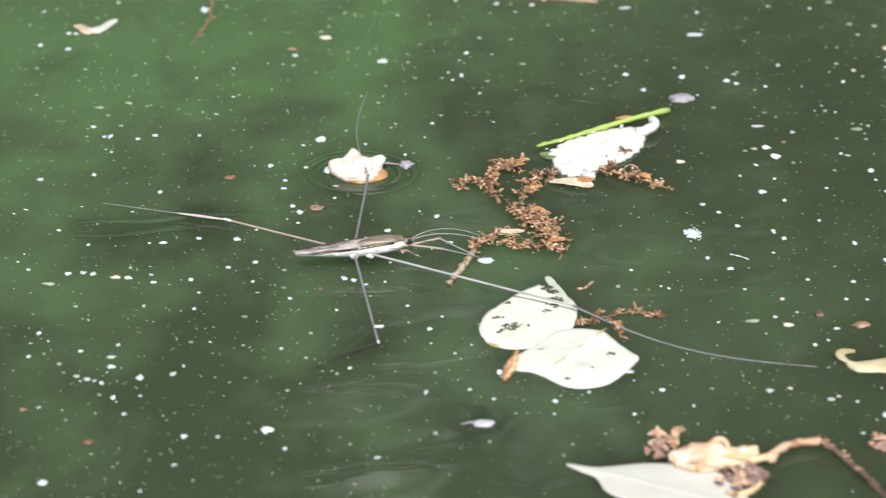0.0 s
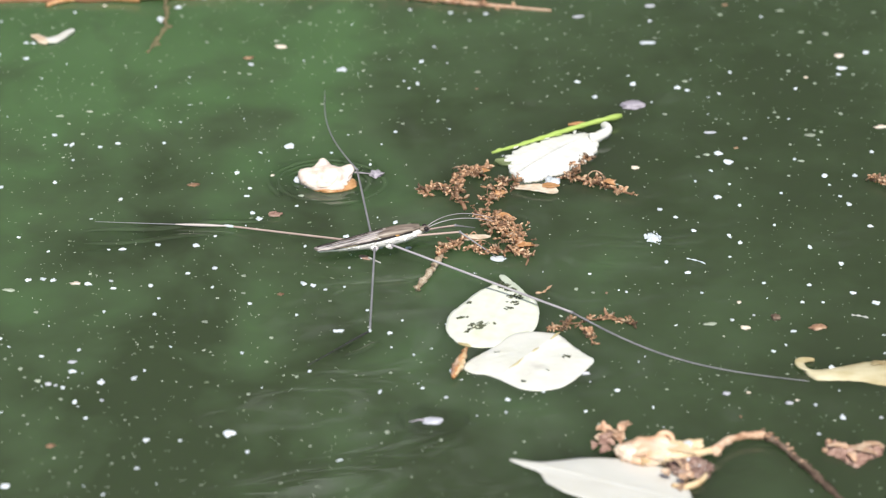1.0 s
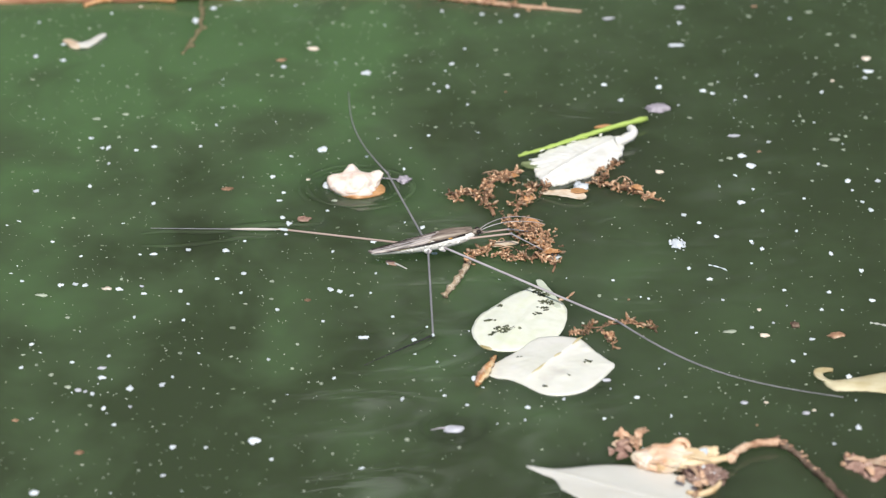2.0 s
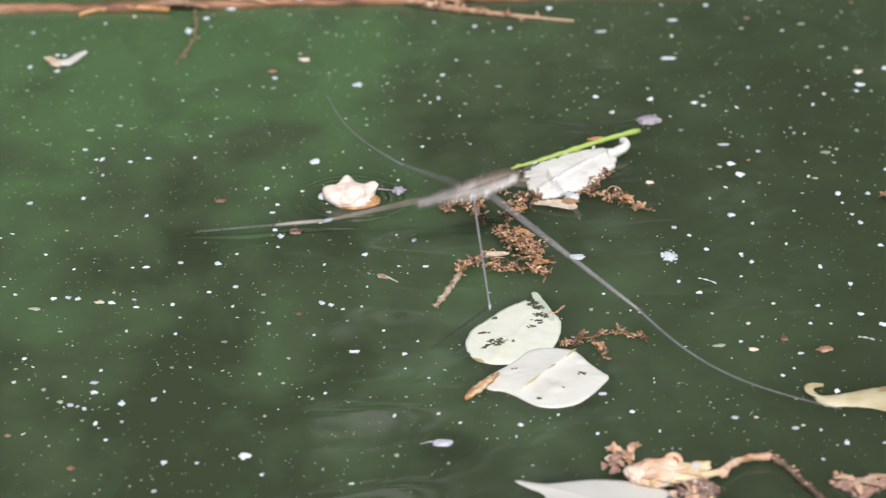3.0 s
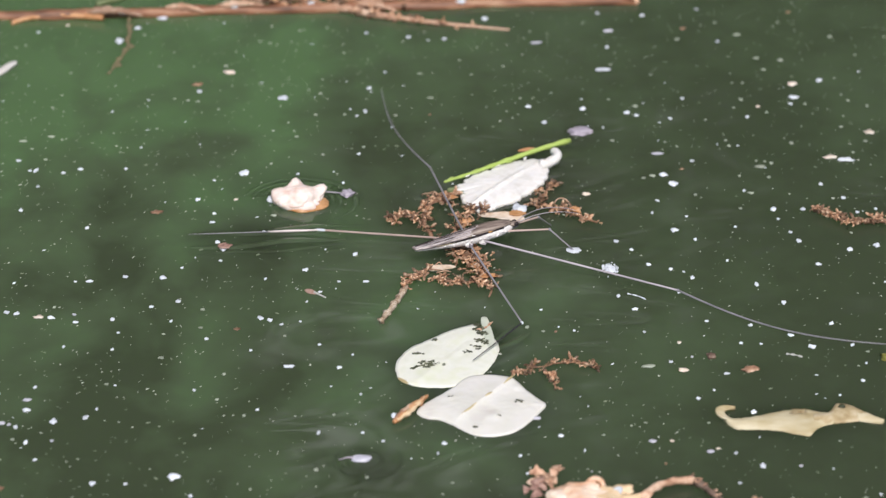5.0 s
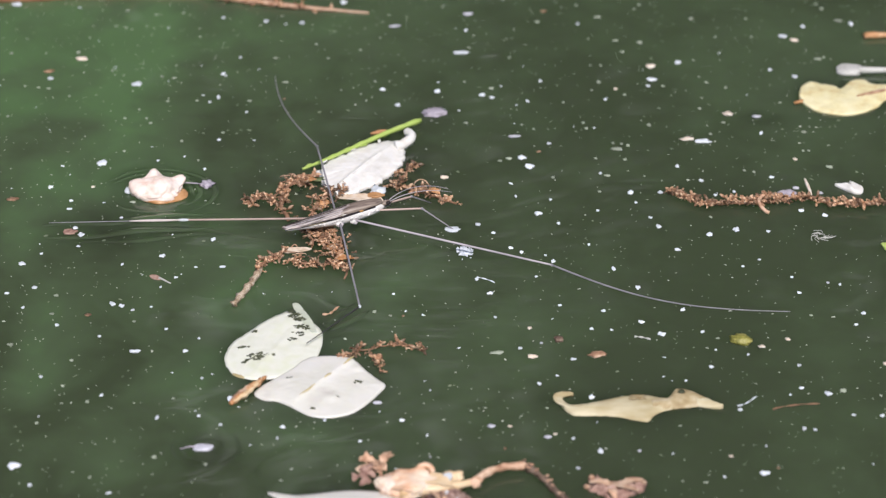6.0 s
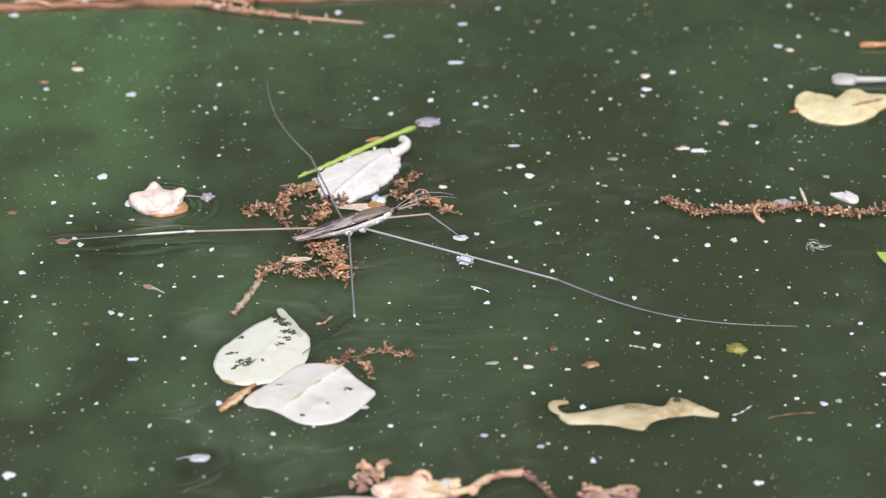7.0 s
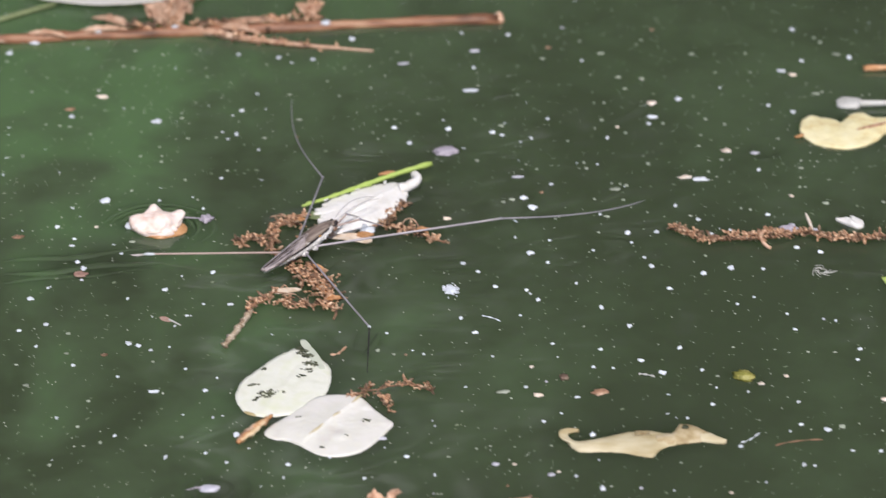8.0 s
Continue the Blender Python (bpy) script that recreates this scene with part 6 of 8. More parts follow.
def scatter(kind, places):
    for x, y, wide, deep in places:
        fleck(x, y, wide, deep, kind)


scatter("W", [(-49.6, 97.1, 1.06, 0.80), (-40.1, 63.3, 0.59, 0.69), (-9.1, 90.5, 0.34, 0.46), (-8.0, 64.8, 0.42, 0.50), (-8.4, 54.6, 0.40, 0.68), (-9.8, 52.5, 0.25, 0.31), (-11.3, 55.6, 0.24, 0.30), (-0.9, 88.8, 0.46, 0.78), (6.0, 87.9, 0.52, 0.56), (14.0, 97.5, 0.66, 0.87), (-5.1, 72.2, 0.29, 0.38), (21.2, 58.2, 0.54, 0.45), (23.8, 51.7, 0.51, 0.56), (31.3, 57.3, 0.60, 0.62), (-2.7, 47.6, 0.21, 0.34), (37.8, 83.7, 0.36, 0.58), (36.5, 73.8, 1.58, 0.71), (45.7, 99.0, 0.49, 0.51), (59.7, 86.5, 0.35, 0.48), (71.7, 61.3, 1.01, 0.77), (70.8, 58.6, 0.38, 0.44), (50.9, 61.1, 0.32, 0.52), (62.5, 53.2, 0.35, 0.47), (39.6, 55.7, 0.55, 0.54)])
scatter("W", [(41.4, 54.5, 0.45, 0.47), (77.4, 68.9, 0.62, 0.99), (94.5, 65.3, 0.42, 0.58), (98.8, 62.3, 0.53, 0.68), (99.0, 80.6, 0.87, 0.59), (103.6, 85.0, 0.41, 0.57), (103.8, 99.8, 0.49, 0.69), (113.3, 86.0, 0.47, 0.75), (-34.6, 17.5, 0.39, 0.55), (-31.1, 12.7, 0.39, 0.39), (-31.3, 10.3, 0.53, 0.31), (-17.1, 26.8, 0.28, 0.38), (-6.9, 35.2, 0.36, 0.41), (-29.9, 4.6, 0.48, 0.61), (-28.8, 2.4, 0.57, 0.69), (-9.0, 23.2, 0.25, 0.39), (-6.8, 0.4, 0.47, 0.53), (-22.4, 7.1, 0.29, 0.31), (47.9, 26.5, 0.83, 1.01), (51.7, 35.3, 0.40, 0.56), (59.6, 23.3, 0.29, 0.50), (48.2, 9.0, 0.72, 0.69), (37.7, 5.4, 0.48, 0.53), (40.2, 2.3, 0.38, 0.38)])
scatter("W", [(51.4, 5.1, 0.29, 0.46), (44.7, 15.3, 0.24, 0.39), (50.6, 13.9, 0.24, 0.31), (64.7, 12.2, 0.29, 0.39), (58.3, 9.5, 0.29, 0.39), (64.1, 16.0, 0.49, 0.83), (69.2, 15.9, 0.49, 0.55), (67.9, 3.0, 0.48, 0.76), (66.8, 6.3, 0.34, 0.38), (78.6, 35.5, 1.47, 0.66), (89.5, 38.7, 0.34, 0.55), (73.2, 25.7, 0.33, 0.53), (76.8, 20.2, 0.44, 0.55), (89.2, 21.3, 0.45, 0.56), (82.0, 15.9, 0.29, 0.47), (78.6, 14.7, 0.34, 0.47), (92.7, 8.7, 0.49, 0.54), (96.5, 7.0, 0.48, 0.54), (80.8, 1.8, 0.57, 0.69), (76.2, 0.1, 0.57, 0.53), (86.1, 1.1, 0.33, 0.38), (-37.4, -7.3, 0.66, 0.60), (-39.1, -16.6, 0.41, 0.44), (-34.8, -14.9, 0.46, 0.52)])
scatter("W", [(-36.3, -21.2, 0.27, 0.44), (-21.9, -20.6, 0.50, 0.80), (-20.4, -21.2, 0.45, 0.51), (-18.5, -22.5, 0.32, 0.29), (-21.3, -7.6, 0.28, 0.37), (-14.9, -4.9, 0.47, 0.52), (-30.3, -26.9, 0.36, 0.43), (-23.3, -30.3, 0.27, 0.43), (-13.0, -28.1, 0.31, 0.36), (-9.7, -34.6, 0.44, 0.50), (-17.5, -34.8, 0.89, 0.40), (-28.9, -1.5, 0.33, 0.30), (-34.6, -3.9, 0.28, 0.30), (-14.5, -15.4, 0.23, 0.29), (-12.3, -12.3, 0.32, 0.30), (-9.2, -8.8, 0.33, 0.30), (-4.9, -8.7, 0.56, 0.37), (-15.6, -21.6, 0.23, 0.29), (-8.0, -31.0, 0.22, 0.29), (42.9, -3.2, 0.47, 0.53), (48.5, -5.8, 0.23, 0.30), (49.6, -7.8, 0.37, 0.52), (36.6, -13.2, 0.37, 0.44), (38.4, -18.1, 0.50, 0.37)])
scatter("W", [(38.7, -26.1, 0.27, 0.36), (42.1, -35.7, 0.35, 0.49), (49.3, -22.5, 0.36, 0.36), (46.3, -12.8, 0.28, 0.30), (22.6, -17.8, 0.27, 0.29), (27.0, -24.8, 0.23, 0.29), (55.9, -2.5, 0.24, 0.38), (59.1, -10.8, 0.37, 0.59), (62.3, -17.2, 0.37, 0.59), (70.3, -4.9, 0.56, 0.45), (80.4, -10.6, 0.28, 0.37), (83.4, -8.4, 0.28, 0.30), (56.1, -24.8, 0.41, 0.43), (61.7, -28.6, 0.54, 0.57), (64.5, -32.4, 0.62, 0.57), (68.7, -24.8, 0.36, 0.51), (71.0, -31.8, 0.36, 0.36), (53.7, -30.2, 0.31, 0.36), (56.8, -30.7, 0.27, 0.29), (50.0, -39.1, 0.52, 0.34), (72.5, -37.2, 0.22, 0.28), (77.4, -38.6, 0.22, 0.37), (87.9, -14.2, 0.28, 0.37), (88.3, -19.4, 0.37, 0.37)])
scatter("W", [(95.4, -16.7, 0.23, 0.37), (97.7, -26.1, 0.46, 0.36), (84.9, -42.0, 0.29, 0.32), (71.2, -42.1, 0.38, 0.46), (66.7, -46.0, 0.23, 0.36), (84.3, -48.6, 0.39, 0.35), (82.3, -50.5, 0.21, 0.26), (88.2, -50.3, 0.60, 0.68), (-31.6, -42.4, 0.28, 0.38), (-22.1, -48.0, 0.25, 0.33), (-13.7, -54.4, 0.31, 0.52), (-8.0, -53.3, 0.27, 0.30), (-3.6, -48.2, 0.51, 0.75), (-4.5, -56.0, 0.30, 0.41), (-7.7, -43.0, 0.23, 0.37), (-33.4, -67.1, 0.95, 0.93), (-30.5, -72.4, 0.30, 0.42), (4.8, -56.8, 0.42, 0.41), (10.8, -54.9, 0.26, 0.29), (4.6, -60.6, 0.20, 0.33), (16.4, -61.1, 0.24, 0.31), (17.5, -66.1, 0.34, 0.34), (18.8, -52.2, 0.15, 0.24), (22.3, -55.0, 0.43, 0.42)])
scatter("W", [(26.6, -46.2, 0.13, 0.21), (47.1, -43.8, 0.23, 0.30), (44.2, -46.0, 0.35, 0.36), (51.5, -50.1, 0.46, 0.53), (48.1, -61.7, 0.32, 0.31), (51.9, -65.3, 0.39, 0.66), (48.3, -69.8, 0.32, 0.32), (51.9, -57.3, 0.13, 0.21), (74.0, -54.4, 0.40, 0.44), (83.0, -59.9, 0.33, 0.57), (84.6, -60.3, 0.29, 0.26), (91.1, -56.3, 0.35, 0.22), (95.4, -56.6, 0.35, 0.36), (76.6, -64.6, 0.18, 0.23), (75.4, -71.8, 0.69, 0.44), (62.5, -66.3, 0.17, 0.21), (91.8, -69.8, 0.16, 0.19), (-84.7, 70.0, 0.46, 0.78), (-79.4, 68.1, 0.57, 0.57), (-73.2, 90.3, 0.34, 0.46), (-57.1, 85.8, 0.75, 1.27), (-54.9, 54.2, 0.18, 0.29), (-64.9, 30.5, 0.42, 0.71), (-65.9, 30.4, 0.32, 0.34)])
scatter("W", [(-63.7, 24.7, 0.28, 0.45), (-59.7, 29.4, 0.42, 0.43), (-56.8, 30.5, 0.52, 0.34), (-48.7, 30.1, 0.31, 0.42), (-47.0, 38.0, 0.28, 0.29), (-65.4, 16.0, 0.35, 0.56), (-74.7, 14.2, 0.55, 0.40), (-52.7, 9.6, 0.40, 0.40), (-65.7, -18.9, 0.47, 0.45), (-55.6, -20.1, 0.70, 0.45), (-51.5, -21.4, 0.51, 0.37), (-45.5, -20.5, 0.37, 0.60), (-49.8, -8.5, 0.67, 0.31), (-52.3, -8.6, 0.29, 0.31), (-68.8, -3.7, 0.34, 0.31), (-63.0, -9.0, 0.24, 0.31), (-53.0, -29.1, 0.28, 0.37), (-45.1, -30.1, 0.27, 0.37), (-44.5, -24.7, 0.28, 0.30), (-68.8, -38.3, 0.36, 0.58), (-56.4, -42.0, 0.30, 0.48), (-57.2, -48.4, 0.67, 0.51), (-58.4, -53.2, 0.34, 0.58), (-52.8, -51.6, 0.52, 0.76)])
scatter("W", [(-48.0, -50.6, 0.44, 0.56), (-56.4, -57.7, 0.36, 0.51), (-45.3, -69.0, 0.43, 0.49), (-46.4, -48.2, 0.23, 0.39), (-62.0, -44.0, 0.40, 0.38), (-64.1, -81.1, 0.68, 0.65), (-54.1, 92.3, 0.68, 0.65), (-68.6, 34.2, 0.52, 0.49), (-63.2, -18.6, 0.48, 0.46), (-61.5, -18.9, 0.48, 0.46), (-86.5, 86.0, 0.36, 0.34), (-80.3, 74.9, 0.44, 0.42), (-72.4, -17.6, 0.36, 0.34), (-46.0, -76.8, 0.40, 0.38), (-54.5, -62.6, 0.36, 0.34), (-40.4, -69.1, 0.32, 0.30), (-43.8, -6.9, 0.48, 0.46), (-79.0, 74.8, 0.48, 0.46), (-69.8, -45.7, 0.36, 0.34)])
scatter("D", [(-35.9, 74.5, 0.45, 0.54), (-48.4, 74.2, 0.45, 0.38), (-46.1, 80.8, 0.27, 0.25), (-34.3, 81.7, 0.21, 0.25), (-41.9, 74.1, 0.23, 0.29), (-16.9, 92.8, 0.28, 0.36), (-8.4, 59.9, 0.22, 0.27), (-17.1, 68.6, 0.25, 0.31), (-19.6, 64.0, 0.26, 0.34), (-29.0, 66.6, 0.31, 0.24), (-34.2, 65.7, 0.21, 0.25), (-44.4, 60.2, 0.28, 0.28), (-40.1, 59.2, 0.49, 0.28), (-41.9, 59.7, 0.39, 0.28), (-17.8, 53.1, 0.40, 0.23), (-22.6, 49.6, 0.26, 0.33), (-12.3, 53.2, 0.35, 0.31), (-26.7, 64.6, 0.21, 0.25), (-36.0, 56.0, 0.29, 0.30), (1.4, 71.9, 0.51, 0.23), (8.9, 77.9, 0.27, 0.35), (11.2, 71.7, 0.34, 0.38), (22.9, 91.1, 0.23, 0.28), (33.5, 94.8, 0.22, 0.26)])
scatter("D", [(21.6, 87.9, 0.18, 0.21), (17.3, 75.2, 0.28, 0.36), (25.8, 64.0, 0.31, 0.33), (19.9, 61.6, 0.27, 0.35), (3.6, 60.9, 0.69, 0.31), (-2.5, 52.8, 0.51, 0.39), (13.6, 57.6, 0.23, 0.28), (17.2, 56.1, 0.23, 0.29), (18.1, 53.4, 0.24, 0.31), (19.2, 54.8, 0.24, 0.30), (12.3, 83.8, 0.25, 0.32), (38.0, 75.9, 0.44, 0.36), (51.8, 87.5, 0.52, 0.47), (60.0, 95.5, 0.38, 0.52), (63.7, 89.7, 0.84, 0.38), (72.5, 95.8, 0.33, 0.43), (71.3, 93.6, 0.28, 0.35), (70.9, 77.9, 0.60, 0.78), (66.3, 78.8, 0.65, 0.34), (67.2, 73.6, 0.50, 0.37), (73.5, 58.5, 0.33, 0.44), (62.6, 67.6, 0.30, 0.40), (61.7, 60.4, 0.43, 0.52), (60.2, 57.1, 0.28, 0.37)])
scatter("D", [(66.1, 55.0, 0.34, 0.46), (36.5, 61.3, 0.27, 0.35), (41.4, 58.3, 0.59, 0.45), (45.6, 71.7, 0.34, 0.38), (54.8, 52.1, 0.25, 0.31), (60.6, 67.6, 0.25, 0.31), (82.0, 88.9, 0.46, 0.55), (80.4, 69.8, 0.24, 0.39), (80.7, 62.3, 0.26, 0.34), (81.8, 59.9, 0.33, 0.52), (80.3, 53.4, 0.29, 0.39), (79.5, 49.1, 0.36, 0.41), (85.2, 57.6, 0.33, 0.57), (110.9, 87.6, 0.97, 0.56), (108.5, 93.3, 0.39, 0.62), (107.7, 95.5, 0.38, 0.43), (104.3, 70.0, 0.89, 0.47), (105.6, 70.7, 0.29, 0.47), (113.1, 68.6, 0.25, 0.39), (114.6, 69.0, 0.24, 0.39), (94.6, 51.2, 0.30, 0.31), (92.8, 80.2, 0.26, 0.33), (85.8, 80.3, 0.26, 0.33), (92.8, 88.7, 0.29, 0.38)])
scatter("D", [(-45.6, 46.3, 0.32, 0.44), (-20.8, 11.1, 0.63, 0.46), (-24.4, 45.2, 0.33, 0.36), (-20.5, 45.2, 0.22, 0.36), (-19.3, 42.4, 0.39, 0.37), (-13.2, 34.6, 0.31, 0.52), (-22.5, 31.0, 0.27, 0.43), (-10.2, 26.7, 0.23, 0.38), (-6.4, 38.3, 0.35, 0.39), (44.3, 29.7, 0.67, 0.51), (42.7, 28.8, 0.47, 0.44), (62.9, 32.6, 1.17, 0.74), (62.5, 34.9, 0.30, 0.48), (64.0, 34.6, 0.30, 0.49), (65.1, 33.9, 0.36, 0.57), (36.1, 44.4, 0.43, 0.52), (57.9, 43.4, 0.33, 0.44), (58.3, 41.1, 0.38, 0.53), (49.2, 41.2, 0.28, 0.37), (47.0, 43.1, 0.28, 0.44), (69.6, 42.3, 0.43, 0.69), (59.0, 29.0, 0.27, 0.44), (64.1, 28.4, 0.37, 0.44), (60.7, 22.4, 0.69, 0.31)])
scatter("D", [(51.6, 22.1, 0.34, 0.55), (59.0, 16.5, 0.34, 0.39), (80.3, 38.4, 0.29, 0.47), (83.2, 43.2, 0.43, 0.52), (84.7, 23.9, 0.29, 0.46), (86.3, 23.3, 0.29, 0.50), (99.9, 25.0, 0.69, 0.54), (77.0, 6.3, 0.29, 0.49), (96.1, 31.4, 0.26, 0.42), (97.1, 31.4, 0.26, 0.42), (97.3, 39.0, 0.55, 0.46), (110.2, 25.0, 0.39, 0.62), (-31.3, -17.5, 0.46, 0.44), (-27.2, -37.5, 0.35, 0.41), (-37.2, -32.8, 0.58, 0.43), (-31.5, -23.3, 0.45, 0.36), (-18.1, -25.9, 0.32, 0.36), (38.3, -36.9, 1.32, 0.59), (18.9, -23.4, 0.36, 0.58), (21.5, -24.7, 0.36, 0.36), (73.2, -33.8, 0.40, 0.29), (89.1, -26.8, 0.32, 0.36), (90.6, -49.4, 0.56, 0.62), (-28.1, -45.1, 0.35, 0.36)])
scatter("D", [(-24.1, -49.9, 0.29, 0.46), (-31.1, -56.0, 0.30, 0.41), (-11.9, -48.7, 0.29, 0.33), (-22.0, -70.7, 0.23, 0.37), (-12.7, -66.1, 0.42, 0.54), (-5.0, -68.4, 0.28, 0.45), (9.4, -55.5, 0.18, 0.21), (17.6, -60.8, 0.20, 0.25), (7.0, -69.1, 0.28, 0.25), (5.6, -72.2, 0.31, 0.29), (28.9, -55.4, 0.31, 0.22), (28.1, -65.8, 0.30, 0.15), (33.3, -53.3, 0.23, 0.23), (35.5, -52.7, 0.32, 0.17), (44.9, -53.0, 0.28, 0.17), (66.5, -74.0, 0.43, 0.22), (64.3, -58.6, 0.30, 0.20), (87.2, -70.7, 0.16, 0.19), (-65.7, 55.0, 0.18, 0.28), (-55.8, 65.7, 0.25, 0.31), (-64.8, 71.3, 0.23, 0.28), (-61.5, 64.1, 0.25, 0.23), (-74.8, 83.5, 0.25, 0.31), (-83.6, 59.5, 0.49, 0.22)])
scatter("D", [(-82.2, 56.6, 0.23, 0.19), (-64.2, 43.7, 0.74, 0.35), (-69.1, 42.1, 0.85, 0.38), (-66.9, 38.8, 0.39, 0.21), (-63.7, 34.4, 0.40, 0.32), (-68.7, -22.1, 1.22, 0.55), (-55.3, -16.9, 0.28, 0.48), (-63.8, -29.2, 0.46, 0.44), (-45.3, -40.9, 0.39, 0.34), (-65.0, -47.7, 0.41, 0.59), (-67.5, -44.9, 0.29, 0.39), (-62.2, -51.2, 0.57, 0.56), (-64.2, -50.2, 0.31, 0.35), (-58.5, -56.8, 0.37, 0.45), (-62.7, -64.3, 0.24, 0.39), (-49.7, -75.4, 0.27, 0.30)])
scatter("L", [(23.9, 85.8, 1.29, 0.58), (38.4, 91.4, 1.17, 0.53), (57.0, 102.2, 0.48, 0.40), (89.6, 45.6, 0.94, 0.51), (45.6, 38.3, 1.25, 0.56), (92.9, 17.2, 0.69, 0.47), (96.9, 15.2, 0.59, 0.55), (45.5, -34.3, 0.27, 0.35), (93.5, -16.2, 0.28, 0.45), (18.4, -49.5, 0.80, 0.40), (27.0, -65.7, 0.17, 0.21), (36.2, -57.9, 0.67, 0.47), (44.4, -61.2, 0.66, 0.58), (57.6, -65.4, 0.34, 0.28), (-51.8, -19.1, 0.42, 0.37), (-57.3, -45.7, 0.77, 0.38), (-59.5, -52.6, 0.34, 0.48), (-60.6, -52.1, 0.61, 0.48), (-52.5, -57.3, 0.32, 0.44)])
scatter("C", [(-35.0, 71.7, 1.21, 0.90), (72.0, 67.2, 1.00, 1.00), (64.6, 57.5, 0.39, 0.45), (84.5, 46.9, 0.94, 1.00), (101.0, 78.8, 0.87, 0.69), (-27.6, 17.0, 0.39, 0.47), (32.4, 22.7, 0.79, 0.55), (76.0, 36.5, 1.26, 0.80), (94.2, 28.1, 0.43, 0.52), (43.9, -29.7, 0.40, 0.50), (43.8, -38.2, 0.87, 0.55), (79.9, -36.3, 0.58, 0.50), (84.3, -34.1, 0.45, 0.43), (98.8, -41.8, 0.87, 0.61), (39.0, -58.0, 0.38, 0.27), (45.6, -60.4, 0.33, 0.32), (71.0, -67.2, 0.38, 0.27), (-68.0, 93.9, 0.45, 0.35), (-68.4, 97.8, 0.38, 0.23), (-57.7, -19.9, 0.84, 0.60)])
scatter("B", [(-40.8, 66.3, 1.01, 0.76), (3.7, 53.7, 0.30, 0.39), (53.3, 92.6, 0.61, 0.71), (75.3, 100.8, 0.48, 0.59), (-41.3, 14.1, 1.07, 0.86), (49.8, 32.2, 0.41, 0.42), (-25.7, -23.8, 0.54, 0.58), (23.7, -24.9, 0.27, 0.36), (37.9, -64.0, 0.22, 0.38), (77.6, -70.5, 0.24, 0.18), (-58.9, -70.4, 0.68, 0.75), (53.8, -37.8, 1.45, 1.20), (-69.2, -61.2, 0.52, 0.49)])
for key, size in (("P1", 1.9), ("P4", 1.8), ("P5", 1.6)):
    ob = fleck(ROWS[key][0][1], ROWS[key][0][2], 0.4, 0.4, carried=False)
    ob.matrix_basis = pose(0, 0, 0)
    ob.scale = (size, size * 0.85, 1.2)
    MOVES.append((ob, [(t, pose(x * MM, y * MM, swell(x * MM, y * MM) + 0.12 * MM)) for t, x, y in ROWS[key]]))


ls = thing("pale_scale", "pale lilac oval bud scale " + FLOAT, "bud scale")
part("scale", lump((1.5 * MM, 0.95 * MM, 0.35 * MM), 51, 0.3, 3, freq=1.3), LILAC, ls)
part("shred", tube([Vector((-1.2 - 0.45 * i, 0.25 * math.sin(i), 0.05)) * MM for i in range(6)], [(0.18 - 0.025 * i) * MM for i in range(6)], 6, rough=0.5), SLATE, ls, "thin grey shred")
drift(ls, ROWS["P9"], z=0.15)


def dust(name, label, n, seed, sizes, mat, z):
    """Fine grains strewn over the water, thicker in some streaks than in others."""
    rnd = random.Random(seed)
    verts, faces, made = [], [], 0
    while made < n:
        x, y = rnd.uniform(-100, 135), rnd.uniform(-95, 130)
        if rnd.random() > 0.45 + 0.9 * noise.noise(Vector((x * 0.03, y * 0.03, seed))) + (0.25 if x < -15 else 0):
            continue
        made += 1
        s, f, a = rnd.uniform(*sizes) * (1.8 if rnd.random() < 0.12 else 1), rnd.uniform(0.3, 0.95), rnd.uniform(0, 6.28)
        ca, sa = math.cos(a), math.sin(a)
        base = len(verts)
        zz = swell(x * MM, y * MM)
        for q in range(6):
            w = q * 1.0472
            r = s * rnd.uniform(0.7, 1.25)
            p, o = math.cos(w) * r * 1.25, math.sin(w) * r * f
            verts.append(((x + p * ca - o * sa) * MM, (y + p * sa + o * ca) * MM, zz + z * MM))
        verts.append((x * MM, y * MM, zz + (z + 0.09) * MM))
        faces += [(base + q, base + (q + 1) % 6, base + 6) for q in range(6)]
    me = bpy.data.meshes.new(name)
    me.from_pydata(verts, [], faces)
    me.materials.append(mat)
    tagged(new(name, me), label, "dust", kind="stuff")


dust("pollen_dust", "fine pale pollen grains strewn over pond water", 1400, 3, (0.06, 0.17), DUST, 0.03)
dust("fine_dust", "very fine white specks strewn over pond water", 2000, 21, (0.045, 0.10), DUST, 0.03)
dust("petal_crumbs", "pale petal crumbs strewn over pond water", 150, 8, (0.14, 0.28), FLECK, 0.05)
dust("drowned_dust", "dim grains just below the surface of pond water", 1300, 4, (0.07, 0.2), DIM_DUST, 0.02)

# the bright glint of the water at the foot, painted as a pale lump
foot = thing("glint_film", "wet film under an insect foot, its glint painted pale blue", "film")
part("film", lump((1.3 * MM, 0.9 * MM, 0.16 * MM), 5, 0.6, 3), FILM_GLINT, foot)
drift(foot, ROWS["foot"], z=0.15)

